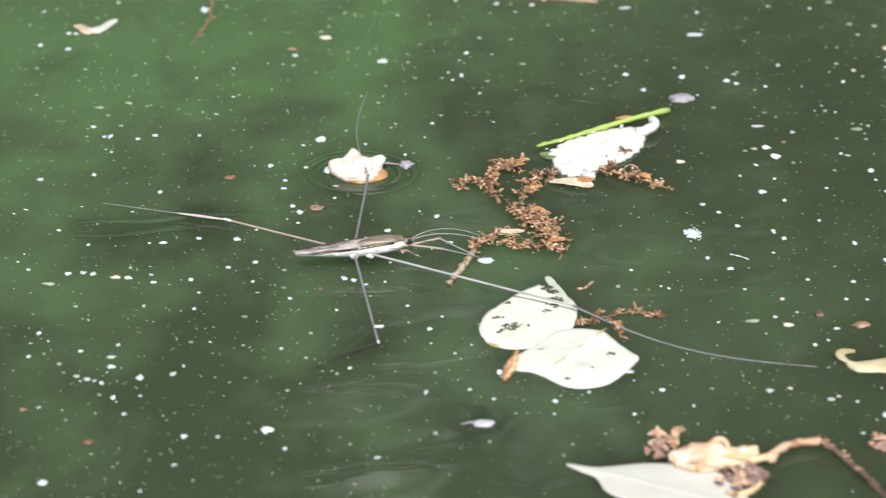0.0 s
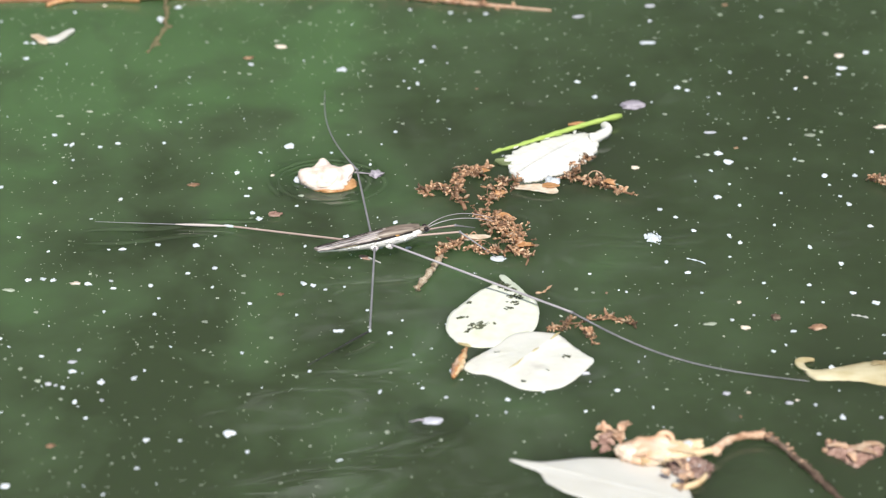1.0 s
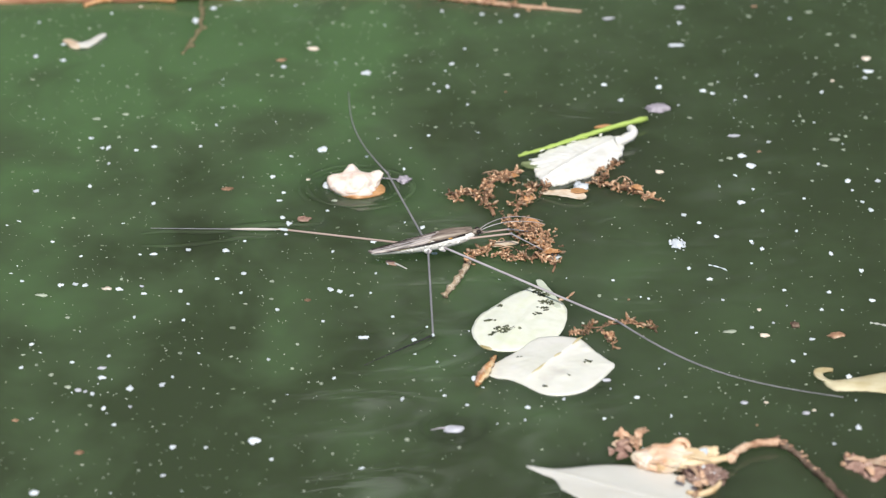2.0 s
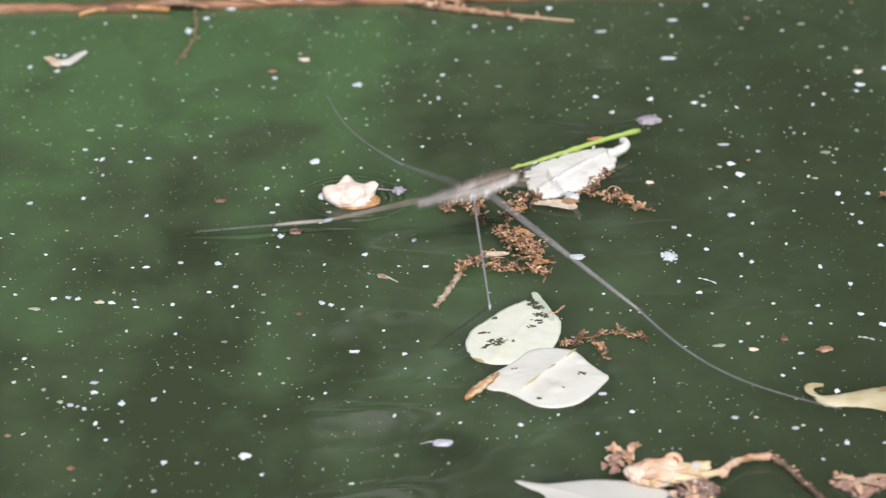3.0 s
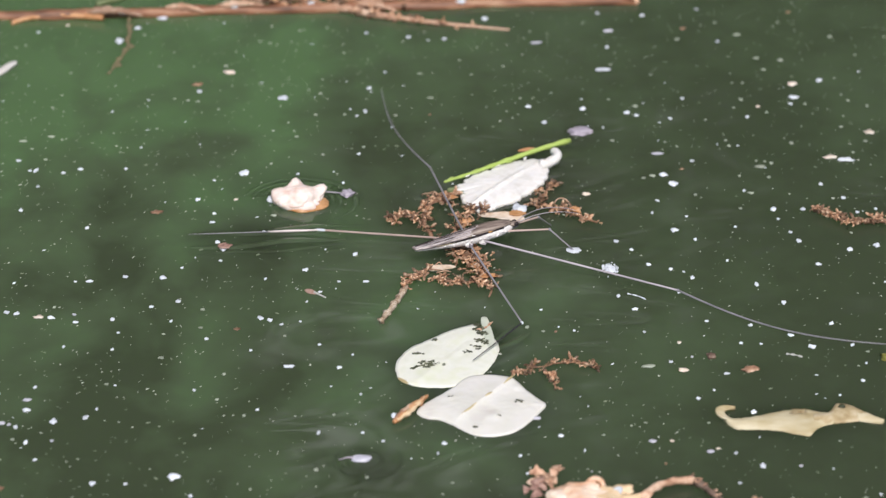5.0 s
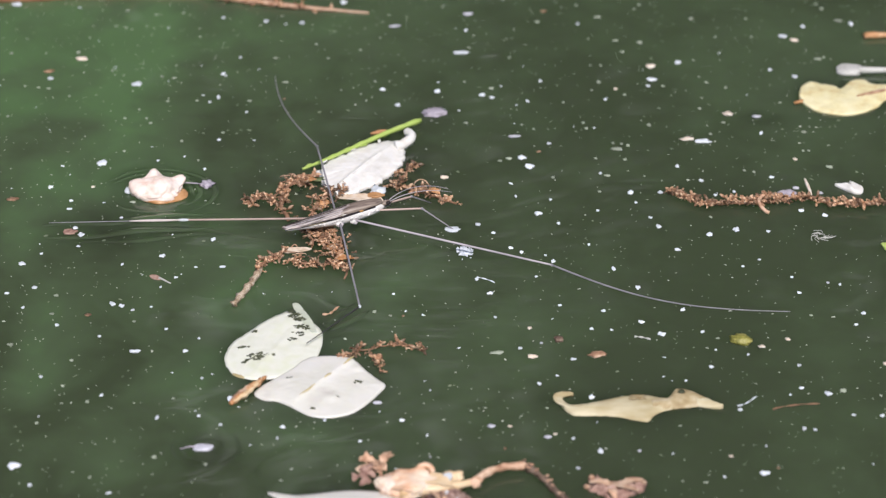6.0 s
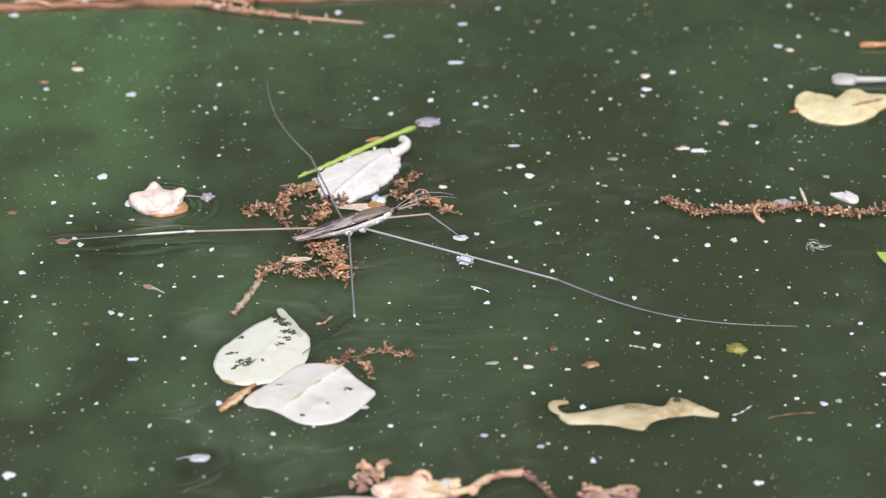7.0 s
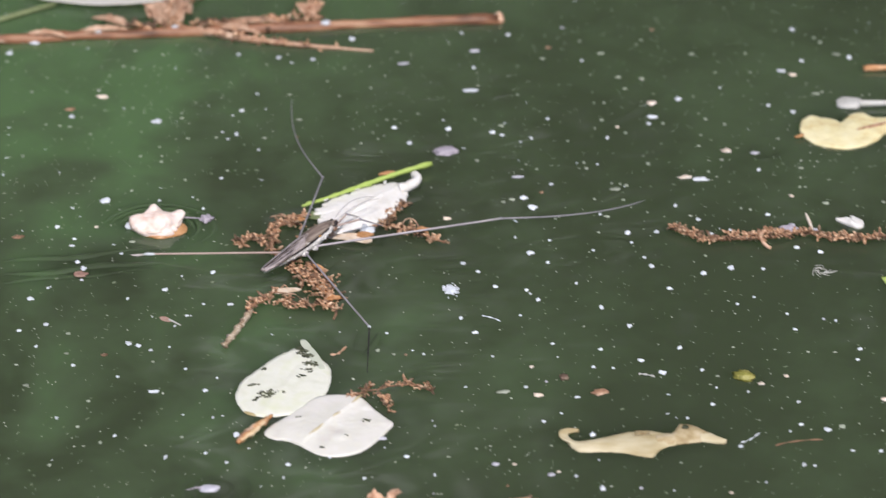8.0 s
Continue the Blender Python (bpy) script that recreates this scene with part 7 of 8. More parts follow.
# fibres and shreds
for x0, y0, x1, y1, r, bow, mat, label in (
        (36.0, -13.2, 38.9, -15.2, 0.14, 0.5, FLECK, "fine white fibre"), (73.9, -53.3, 77.2, -50.6, 0.12, -0.5, FLECK, "fine white fibre"),
        (60.1, -32.6, 62.6, -33.6, 0.22, 0.3, GREY_SCALE, "short grey fibre"), (79.1, -54.4, 86.5, -53.0, 0.16, 0.6, RUSSET_STALK, "thin red-brown fibre"),
        (10.9, -24.8, 13.6, -22.3, 0.26, -0.9, PEEL, "small curled tan shred")):
    fb = thing("fibre", label + " " + FLOAT, "fibre", pose(x0 * MM, y0 * MM, 0.25 * MM), "fibres on the water")
    part("strand", tube(bez((0, 0, 0), ((x1 - x0) * 0.3 * MM - bow * MM, (y1 - y0) * 0.3 * MM + bow * MM, 0), ((x1 - x0) * 0.7 * MM + bow * 0.6 * MM, (y1 - y0) * 0.7 * MM + bow * MM, 0), ((x1 - x0) * MM, (y1 - y0) * MM, 0), 10), [r * MM * (0.6 + 0.4 * math.sin(i * 1.7)) for i in range(11)], 6), mat, fb)
ft = thing("downy_tuft", "grey downy tuft " + FLOAT, "fluff", pose(94.4 * MM, -0.2 * MM, 0.2 * MM))
rnd = random.Random(15)
bm = bmesh.new()
for k in range(26):
    a, r = rnd.uniform(0, 6.28), rnd.uniform(0.6, 2.0)
    tube(bez((0.5 * math.cos(a) * MM, 0.6 * math.sin(a) * MM, 0), (r * math.cos(a) * MM, r * math.sin(a) * MM, 0.3 * MM), (r * math.cos(a + 0.5) * MM, r * math.sin(a + 0.5) * MM, 0.2 * MM), (1.3 * r * math.cos(a + 0.9) * MM, 1.1 * r * math.sin(a + 0.9) * MM, 0), 5), [0.05 * MM] * 6, 4, bm)
part("down", bm, GREY_SCALE, ft)

# ring waves round the floating things
ripple(90.2, 46.2, (1.8, 2.8, 3.6), 0.8, 0.03)
ripple(-5.9, -62.8, (2.2, 3.6, 5.0), 1.2, 0.07)
ob = ripple(0, 0, (5.2, 6.3, 7.4, 8.6), 0.9, 0.035, 1.15, False)
MOVES.append((ob, [(t, pose(x * MM, (y - 1.5) * MM, swell(x * MM, y * MM))) for t, x, y in ROWS["bp"]]))


def wake(rows, reach, lanes, turn):
    """Long low swellings of the water beside an insect's leg: lanes of (offset, width, height) in millimetres, along +x; turn: heading by time."""
    bm = bmesh.new()
    n, m = 60, 10
    for off, width, height in lanes:
        grid = []
        for k in range(n + 1):
            u = k / n
            x = reach[0] + (reach[1] - reach[0]) * u
            tall = height * math.sin(math.pi * u) ** 0.8
            row = []
            for j in range(m + 1):
                q = 2 * j / m - 1
                y = off + q * width * (0.4 + 0.6 * math.sin(math.pi * u)) + 0.5 * math.sin(0.35 * x + off)
                row.append(bm.verts.new((x * MM, y * MM, (tall * (0.5 + 0.5 * math.cos(math.pi * q)) - 0.05 * q * q - 0.012) * MM)))
            grid.append(row)
        for p, q in zip(grid, grid[1:]):
            for j in range(m):
                bm.faces.new((p[j], p[j + 1], q[j + 1], q[j]))
    ob = tagged(new("ripple", mesh_of(bm, "ripple", THIN_WATER)), "long soft ripple beside an insect leg on green water", "ripple", "leg ripples", "structure")
    MOVES.append((ob, [(t, pose(x * MM, y * MM, swell(x * MM, y * MM), 0, 0, turn(t))) for t, x, y in rows]))


wake(ROWS["ripD"], (-1, 8.5), ((0.9, 1.1, 0.24), (-1.4, 0.9, 0.13)), lambda t: 228 if t < 7.15 else 254 if t > 7.35 else 240)
wake(ROWS["ripL"], (-24, 7), ((2.6, 1.1, 0.10), (-2.0, 1.2, 0.10), (-4.6, 1.0, 0.06)), lambda t: 8)


# ---------------------------------------------------------------- the water strider
def tapered(length, r0, r1, sag=0.0, sides=8, n=16, rise=0.0):
    pts = [(length * i / n, -sag * math.sin(math.pi * i / n), rise * math.sin(math.pi * i / n)) for i in range(n + 1)]
    return tube(pts, [r0 + (r1 - r0) * i / n for i in range(n + 1)], sides)


ws = thing("water_strider", "slim grey-brown water strider with long thin legs standing on pond water", "insect")
HALF = 0.0186 / 2
prof = [(-HALF, 0.30), (-HALF * 0.96, 0.44), (-HALF * 0.7, 0.62), (-HALF * 0.35, 0.92), (0, 1.12), (HALF * 0.3, 1.18), (HALF * 0.55, 1.1), (HALF * 0.75, 0.85), (HALF * 0.86, 0.55), (HALF * 0.9, 0.3)]
part("belly", spin([(x, r * 1.16 * MM) for x, r in prof], 18, (1.08, 0.95), lambda x: (0.15 - 0.5 * min(1.0, (x + HALF) / HALF)) * MM), BELLY, ws, "silvery white hairy underside")
for k in range(7):
    x = HALF * (-0.62 + 0.17 * k)
    r = 1.2 * outline((x + HALF) / (2 * HALF), [(0, 0.18), (0.15, 0.62), (0.33, 0.92), (0.5, 1.12), (0.65, 1.18), (0.78, 1.1), (1, 0.3)])
    part("belly_seam", tube([(x + 0.12 * MM * math.sin(3 * w), r * 1.01 * MM * math.cos(w), (0.15 - 0.5 * min(1.0, (x + HALF) / HALF)) * MM + r * 1.01 * MM * math.sin(w)) for w in [-2.9 + 2.66 * i / 14 for i in range(15)]], [0.05 * MM] * 15, 5), LEG_GREY, ws, "grey seam between belly segments")
rnd = random.Random(27)
for k in range(16):    # silvery hair tufts make the flank uneven
    x, side = HALF * (-0.55 + 0.085 * k), (-1 if k % 4 else 1)
    r = 1.2 * outline((x + HALF) / (2 * HALF), [(0, 0.18), (0.15, 0.62), (0.33, 0.92), (0.5, 1.12), (0.65, 1.18), (0.78, 1.1), (1, 0.3)])
    part("hair_tuft", lump((rnd.uniform(0.25, 0.5) * MM, 0.22 * MM, rnd.uniform(0.12, 0.3) * MM), k, 0.7, 2, None, (x, side * r * 0.95 * MM, (-0.35 + rnd.uniform(-0.3, 0.25)) * MM), freq=2.2), BELLY, ws, "silvery hair tuft")
part("back", spin([(x, r * MM) for x, r in [(-HALF * 0.25, 0.3), (-HALF * 0.1, 0.75), (HALF * 0.2, 1.3), (HALF * 0.5, 1.32), (HALF * 0.72, 1.0), (HALF * 0.86, 0.6)]], 18, (0.98, 0.6), lambda x: 0.62 * MM), THORAX, ws, "dark brown ridged back")
for side in (1, -1):
    def wing_fn(u, v, side=side):
        x = HALF * 0.25 - u * HALF * 1.3
        w = outline(u, [(0, 0.75), (0.25, 1.3), (0.65, 1.08), (0.9, 0.72), (0.97, 0.55), (1, 0.3)])
        s = (v + 1) / 2
        return Vector((x, side * s * w * MM, ((1.45 - 0.85 * u) - 0.62 * s * s * w + 0.05 * math.sin(s * 14)) * MM))
    part("forewing", sheet(wing_fn, 20, 10, 0.12 * MM), WING, ws, "grey-brown streaked forewing")
    part("gold_mark", lump((0.42 * MM, 0.12 * MM, 0.17 * MM), 5, 0.5, 2, None, (HALF * 0.42, side * 1.30 * MM, 0.42 * MM)), GOLD, ws, "orange-gold side mark")
    part("side_stripe", tube([(HALF * 0.7 - i * HALF * 0.11, side * (0.98 + 0.38 * math.sin(math.pi * i / 14)) * MM * (1 - 0.045 * max(0, i - 6)), (0.42 - 0.02 * i) * MM) for i in range(14)], [0.2 * MM] * 14, 6), EYE, ws, "dark side stripe")
    part("wing_edge", tube([Vector((HALF * 0.2 - HALF * 1.15 * i / 14, side * outline(i / 14, [(0, 0.8), (0.25, 1.34), (0.65, 1.08), (0.9, 0.62), (1, 0.22)]) * MM, (1.38 - 0.82 * i / 14 - 0.66 * outline(i / 14, [(0, 0.8), (0.25, 1.34), (0.65, 1.08), (0.9, 0.62), (1, 0.22)])) * MM)) for i in range(15)], [0.06 * MM] * 15, 5), TAN_LEAF, ws, "pale wing edge")
    for vein in (0.12, 0.4, 0.7):
        part("wing_vein", tube([wing_fn(0.04 + 0.92 * i / 12, vein * 2 - 1) + Vector((0, 0, 0.03 * MM)) for i in range(13)], [0.05 * MM] * 13, 5), LEG_GREY if vein > 0.2 else EYE, ws, "fine raised wing vein")
    part("eye", lump((0.42 * MM, 0.36 * MM, 0.36 * MM), 9, 0.05, 2, None, (HALF * 0.97, side * 0.52 * MM, 0.15 * MM)), EYE, ws, "shiny dark eye")
    ant = bez((HALF * 1.02, side * 0.25 * MM, 0.2 * MM), (HALF * 1.02 + 3 * MM, side * 0.8 * MM, 1.6 * MM), (HALF * 1.02 + 7 * MM, side * 1.2 * MM, 1.2 * MM), (HALF * 1.02 + 11 * MM, side * 0.6 * MM, -1.0 * MM), 16)
    part("antenna", tube(ant, [(0.075 - 0.002 * i) * MM for i in range(17)], 6), LEG_GREY, ws)
part("head", spin([(HALF * 0.84, 0.5 * MM), (HALF * 0.92, 0.52 * MM), (HALF * 1.0, 0.44 * MM), (HALF * 1.06, 0.2 * MM)], 12, (1.0, 0.85)), THORAX, ws)
part("beak", tube([(HALF * 1.04, 0, -0.1 * MM), (HALF * 1.0, 0, -0.6 * MM), (HALF * 0.88, 0, -0.9 * MM)], [0.18 * MM, 0.15 * MM, 0.06 * MM], 6), LEG, ws)

LEG_MOVES = []
for x, y, z in ((0.0026, -0.0011, -0.0010), (0.0002, 0.0011, -0.0004), (-0.0022, 0.0010, -0.0004), (0.0000, -0.0011, -0.0008)):
    part("coxa", lump((0.62 * MM, 0.40 * MM, 0.46 * MM), 8 + x * 900, 0.35, 3, None, (x - 0.2 * MM, y * 1.0, z - 0.15 * MM), freq=1.8), BELLY, ws, "silvery leg base")
    part("trochanter", tube([(x - 0.5 * MM, y * 1.1, z - 0.45 * MM), (x + 0.1 * MM, y * 1.25, z - 0.55 * MM), (x + 0.5 * MM, y * 1.15, z - 0.2 * MM)], [0.16 * MM, 0.24 * MM, 0.2 * MM], 7), LEG_GREY, ws, "bent grey hip joint")


def leg(name, hip, thigh, shin, fr, tr, r, sag=0.0, wet=1.35, thigh_mat=LEG_BROWN, shin_mat=LEG, split=0.0, rise=0.0, label=""):
    """A thigh that turns at the hip, carrying a shin that turns at the knee; degrees of tilt and turn time by time."""
    a = part(name, tapered(thigh, r * MM, r * 0.85 * MM, 0.0, rise=rise), thigh_mat, ws, label)
    if split:    # a stout light length, then a fine dark one
        b = part("shin", tube([(shin * split * i / 16, 0, 0) for i in range(17)], [r * (0.5 + 0.75 * math.sin(math.pi * i / 16)) * MM for i in range(17)], 8), WET_SHIN, a, "pale wet shin")
        fine = tapered(shin * (1 - split), r * 0.42 * MM, r * 0.26 * MM)
        fine.transform(Matrix.Translation((shin * split, 0, 0)))
        LEG_MOVES.append((part("tarsus", fine, shin_mat, a), [(t, pose(thigh, 0, 0, 0, ry, rz)) for t, ry, rz in tr]))
    else:
        b = part("shin", tapered(shin, r * 0.8 * MM, r * 0.34 * MM, sag), shin_mat, a)
    # a wet knee gets its highlight from the pale bluish colour
    part_knee = mesh_of(lump((r * wet * MM, r * 1.5 * MM, r * 1.3 * MM), 4, 0.1, 2), "knee", FILM_GLINT if wet > 1.5 else LEG)
    knee = new("knee", part_knee)
    knee.parent, knee.location = a, (thigh, 0, 0)
    LEG_MOVES.append((a, [(t, pose(*hip, 0, ry, rz)) for t, ry, rz in fr]))
    LEG_MOVES.append((b, [(t, pose(thigh, 0, 0, 0, ry, rz)) for t, ry, rz in tr]))


leg("middle_leg", (0.0026, -0.0011, -0.0010), 0.0348, 0.0399,
    [(0, 6.5, -30.6), (0.4, 6.5, -30.6), (0.47, 23.4, -47.6), (0.5, 21.0, -47.3), (0.6, 7.2, -50.3), (0.7, 5.4, -52.3), (1, 5.4, -52.3), (1.1, 5.4, -52.3), (1.2, 13.0, -54.7), (1.27, 21.8, -57.6), (1.3, 19.5, -57.3), (1.4, 7.0, -54.8), (1.5, 5.5, -54.8), (1.7, 5.5, -54.8), (2.8, 5.7, -55.1), (2.9, 15.5, -60.4), (2.97, 21.4, -65.7), (3, 19.0, -65.3), (3.1, 6.4, -65.6), (3.2, 4.9, -66.6), (3.5, 4.9, -66.6), (3.7, 4.9, -66.6), (3.8, 13.4, -76.7), (3.9, 5.6, -75.4), (4, 4.2, -75.8), (4.2, 4.2, -75.8), (5.3, 6.7, -38.4), (5.5, 6.7, -38.4), (6, 6.4, -42.9), (6.5, 6.0, -45.4), (7, 5.8, -50.4), (7.1, 5.8, -50.4), (7.2, 9.2, -42.8), (7.3, 8.8, -29.7), (7.4, 7.6, -27.8), (7.5, 7.6, -27.8), (8, 7.6, -29.3)],
    [(0, -1.9, -2.3), (0.4, -1.9, -2.3), (0.47, -12.6, 4.7), (0.5, -10.9, 4.5), (0.6, -2.4, 4.9), (0.7, -1.0, 5.4), (1, -1.0, 5.4), (1.1, -1.0, 5.4), (1.2, -4.7, 6.1), (1.27, -11.7, 7.4), (1.3, -10.0, 7.2), (1.4, -2.5, 5.6), (1.5, -1.3, 5.6), (1.7, -1.3, 5.6), (2.8, -2.1, 0.1), (2.9, -8.9, 2.0), (2.97, -13.9, 3.8), (3, -12.0, 3.5), (3.1, -2.9, 2.2), (3.2, -1.7, 2.3), (3.5, -1.7, 2.3), (3.7, -1.7, 2.3), (3.8, -8.8, 3.2), (3.9, -3.1, -0.1), (4, -1.9, -0.3), (4.2, -1.9, -0.3), (5.3, -1.8, -1.0), (5.5, -1.8, -1.0), (6, -1.3, 1.3), (6.5, -1.0, 3.4), (7, -0.9, 5.1), (7.1, -0.9, 5.1), (7.2, -3.3, -0.6), (7.3, -1.7, -4.0), (7.4, -0.6, -2.8), (7.5, -0.6, -2.8), (8, -0.5, 3.8)],
    0.2, 0.004, 1.35, LEG_GREY)
leg("middle_leg", (0.0002, 0.0011, -0.0004), 0.0269, 0.0400,
    [(0, 1.9, 79.8), (0.4, 1.9, 79.8), (0.47, 20.5, 87.0), (0.5, 17.4, 86.5), (0.6, 4.3, 79.4), (0.7, 1.9, 79.1), (1, 1.9, 79.1), (1.1, 1.9, 79.1), (1.2, 8.4, 84.1), (1.27, 18.4, 90.1), (1.3, 15.5, 89.6), (1.4, 3.2, 86.8), (1.5, 1.3, 87.0), (1.7, 1.3, 87.0), (2.8, 1.0, 96.5), (2.9, 10.8, 98.7), (2.97, 17.5, 100.8), (3, 14.5, 100.3), (3.1, 2.4, 95.6), (3.2, 0.7, 95.1), (3.5, 0.7, 95.1), (3.7, 0.7, 95.1), (3.8, 7.7, 100.6), (3.9, 2.3, 94.3), (4, 0.8, 94.2), (4.2, 0.8, 94.2), (5.3, 2.1, 78.3), (5.5, 2.1, 78.3), (6, 2.4, 76.6), (6.5, 2.4, 77.6), (7, 2.4, 78.1), (7.1, 2.4, 78.1), (7.2, 7.5, 60.2), (7.3, 7.0, 33.0), (7.4, 5.6, 28.3), (7.5, 5.6, 28.3), (8, 5.7, 30.9)],
    [(0, 2.4, 5.3), (0.4, 2.4, 5.3), (0.47, -13.4, -0.1), (0.5, -10.9, 0.3), (0.6, 0.6, 3.5), (0.7, 2.7, 3.6), (1, 2.7, 3.6), (1.1, 2.7, 3.6), (1.2, -2.7, 0.1), (1.27, -11.0, -3.7), (1.3, -8.7, -3.3), (1.4, 1.3, -2.5), (1.5, 2.9, -2.7), (1.7, 2.9, -2.7), (2.8, 2.6, -3.1), (2.9, -7.0, -5.3), (2.97, -11.8, -6.6), (3, -9.3, -6.2), (3.1, 1.8, -3.5), (3.2, 3.3, -3.2), (3.5, 3.3, -3.2), (3.7, 3.3, -3.2), (3.8, -3.1, -5.0), (3.9, 1.6, -3.4), (4, 3.0, -3.4), (4.2, 3.0, -3.4), (5.3, 3.1, 2.0), (5.5, 3.1, 2.0), (6, 2.9, 5.1), (6.5, 2.7, 1.6), (7, 2.7, 0.1), (7.1, 2.7, 0.1), (7.2, -1.7, 12.2), (7.3, 0.7, 25.2), (7.4, 2.1, 26.8), (7.5, 2.1, 26.8), (8, 2.4, 18.5)],
    0.18, -0.002, 1.35, LEG)
leg("hind_leg", (-0.0022, 0.0010, -0.0004), 0.0244, 0.0226,
    [(0, 3.3, 135.1), (0.4, 3.3, 135.1), (0.47, 15.8, 153.7), (0.5, 12.0, 153.4), (0.6, 6.1, 136.1), (0.7, 3.5, 136.1), (1, 3.5, 136.1), (1.1, 3.5, 136.1), (1.2, 6.6, 137.0), (1.27, 17.2, 139.0), (1.3, 14.3, 138.6), (1.4, 5.6, 135.6), (1.5, 3.5, 135.5), (1.7, 3.5, 135.5), (2.8, 3.2, 147.2), (2.9, 9.0, 147.1), (2.97, 16.4, 147.1), (3, 13.5, 146.8), (3.1, 5.0, 143.7), (3.2, 3.1, 143.1), (3.5, 3.1, 143.1), (3.7, 3.1, 143.1), (3.8, 8.3, 139.0), (3.9, 6.2, 129.6), (4, 4.4, 128.7), (4.2, 4.4, 128.7), (5.3, 3.5, 139.6), (5.5, 3.5, 139.6), (6, 2.6, 147.3), (6.5, 3.0, 147.2), (7, 2.7, 145.5), (7.1, 2.7, 145.5), (7.2, 6.2, 135.3), (7.3, 5.1, 117.4), (7.4, 3.7, 113.9), (7.5, 3.7, 113.9), (8, 3.6, 118.6)],
    [(0, -5.5, 19.6), (0.4, -5.5, 19.6), (0.47, -11.9, -6.7), (0.5, -9.3, -6.6), (0.6, -7.8, 20.4), (0.7, -6.1, 20.6), (1, -6.1, 20.6), (1.1, -6.1, 20.6), (1.2, -11.4, 20.4), (1.27, -17.5, 18.5), (1.3, -15.8, 19.0), (1.4, -7.7, 23.6), (1.5, -6.2, 23.8), (1.7, -6.2, 23.8), (2.8, -6.1, 15.4), (2.9, -13.3, 15.0), (2.97, -17.3, 14.3), (3, -15.6, 14.7), (3.1, -7.4, 18.6), (3.2, -6.0, 19.2), (3.5, -6.0, 19.2), (3.7, -6.0, 19.2), (3.8, -11.5, 17.7), (3.9, -3.0, 28.1), (4, -1.0, 28.8), (4.1, -3.5, 28.8), (4.2, -6.8, 28.8), (5.3, -6.5, 21.9), (5.5, -4.0, 21.9), (6, -6.1, 11.7), (6.5, -6.2, 16.0), (7, -5.7, 14.7), (7.1, -5.7, 14.7), (7.2, -2.5, 6.2), (7.3, 7.9, -7.0), (7.4, 10.4, -9.3), (7.5, 10.4, -9.3), (8, 8.9, -5.8)],
    0.2, 0.0, 6.0, LEG_BROWN, LEG, 0.4)
leg("hind_leg", (0.0000, -0.0011, -0.0008), 0.0248, 0.0138,
    [(0, 5.1, -87.3), (0.4, 5.1, -87.3), (0.47, 27.9, -122.1), (0.5, 23.1, -121.3), (0.6, 5.8, -106.7), (0.7, 3.0, -108.5), (1, 3.0, -108.5), (1.1, 3.0, -108.5), (1.2, 8.8, -109.3), (1.27, 21.0, -112.4), (1.3, 17.8, -111.9), (1.4, 6.0, -105.3), (1.5, 3.8, -104.9), (1.7, 3.8, -104.9), (2.8, 3.3, -104.3), (2.9, 11.7, -104.6), (2.97, 19.3, -105.6), (3, 16.5, -105.1), (3.1, 5.3, -99.2), (3.2, 3.5, -98.4), (3.5, 3.5, -98.4), (3.7, 3.5, -98.4), (3.8, 11.1, -106.2), (3.9, 5.1, -98.5), (4, 3.5, -98.3), (4.2, 3.5, -98.3), (5.3, 4.3, -91.0), (5.5, 4.3, -91.0), (6, 3.4, -103.9), (6.5, 3.3, -107.1), (7, 2.8, -113.2), (7.1, 2.8, -113.2), (7.2, 6.5, -112.9), (7.3, 4.4, -113.6), (7.4, 2.5, -113.8), (7.5, 2.5, -113.8), (8, 2.2, -114.4)],
    [(0, -5.5, -60.3), (0.4, -5.5, -60.3), (0.47, -19.5, 1.9), (0.5, -15.7, 1.0), (0.6, -5.7, -42.3), (0.7, -4.6, -41.0), (1, -4.6, -41.0), (1.1, -4.6, -41.0), (1.2, -10.6, -42.6), (1.27, -15.4, -40.6), (1.3, -14.5, -42.2), (1.4, -6.5, -49.7), (1.5, -5.6, -50.7), (1.7, -5.6, -50.7), (2.8, -3.1, -58.7), (2.9, -7.4, -51.7), (2.97, -9.9, -48.0), (3, -9.6, -49.6), (3.1, -4.8, -53.5), (3.2, -4.5, -53.9), (3.5, -4.5, -53.9), (3.7, -4.5, -53.9), (3.8, -8.8, -59.4), (3.9, -3.1, -63.6), (4, -3.3, -64.5), (4.2, -3.3, -64.5), (5.3, -5.0, -53.3), (5.5, -5.0, -53.3), (6, -5.5, -44.4), (6.5, -5.2, -44.5), (7, -5.2, -37.7), (7.1, -5.2, -37.7), (7.2, -7.4, -38.5), (7.3, -6.3, -36.9), (7.4, -5.3, -36.3), (7.5, -5.3, -36.3), (8, -4.5, -27.3)],
    0.18, 0.0, 2.0, LEG, WET_LEG)
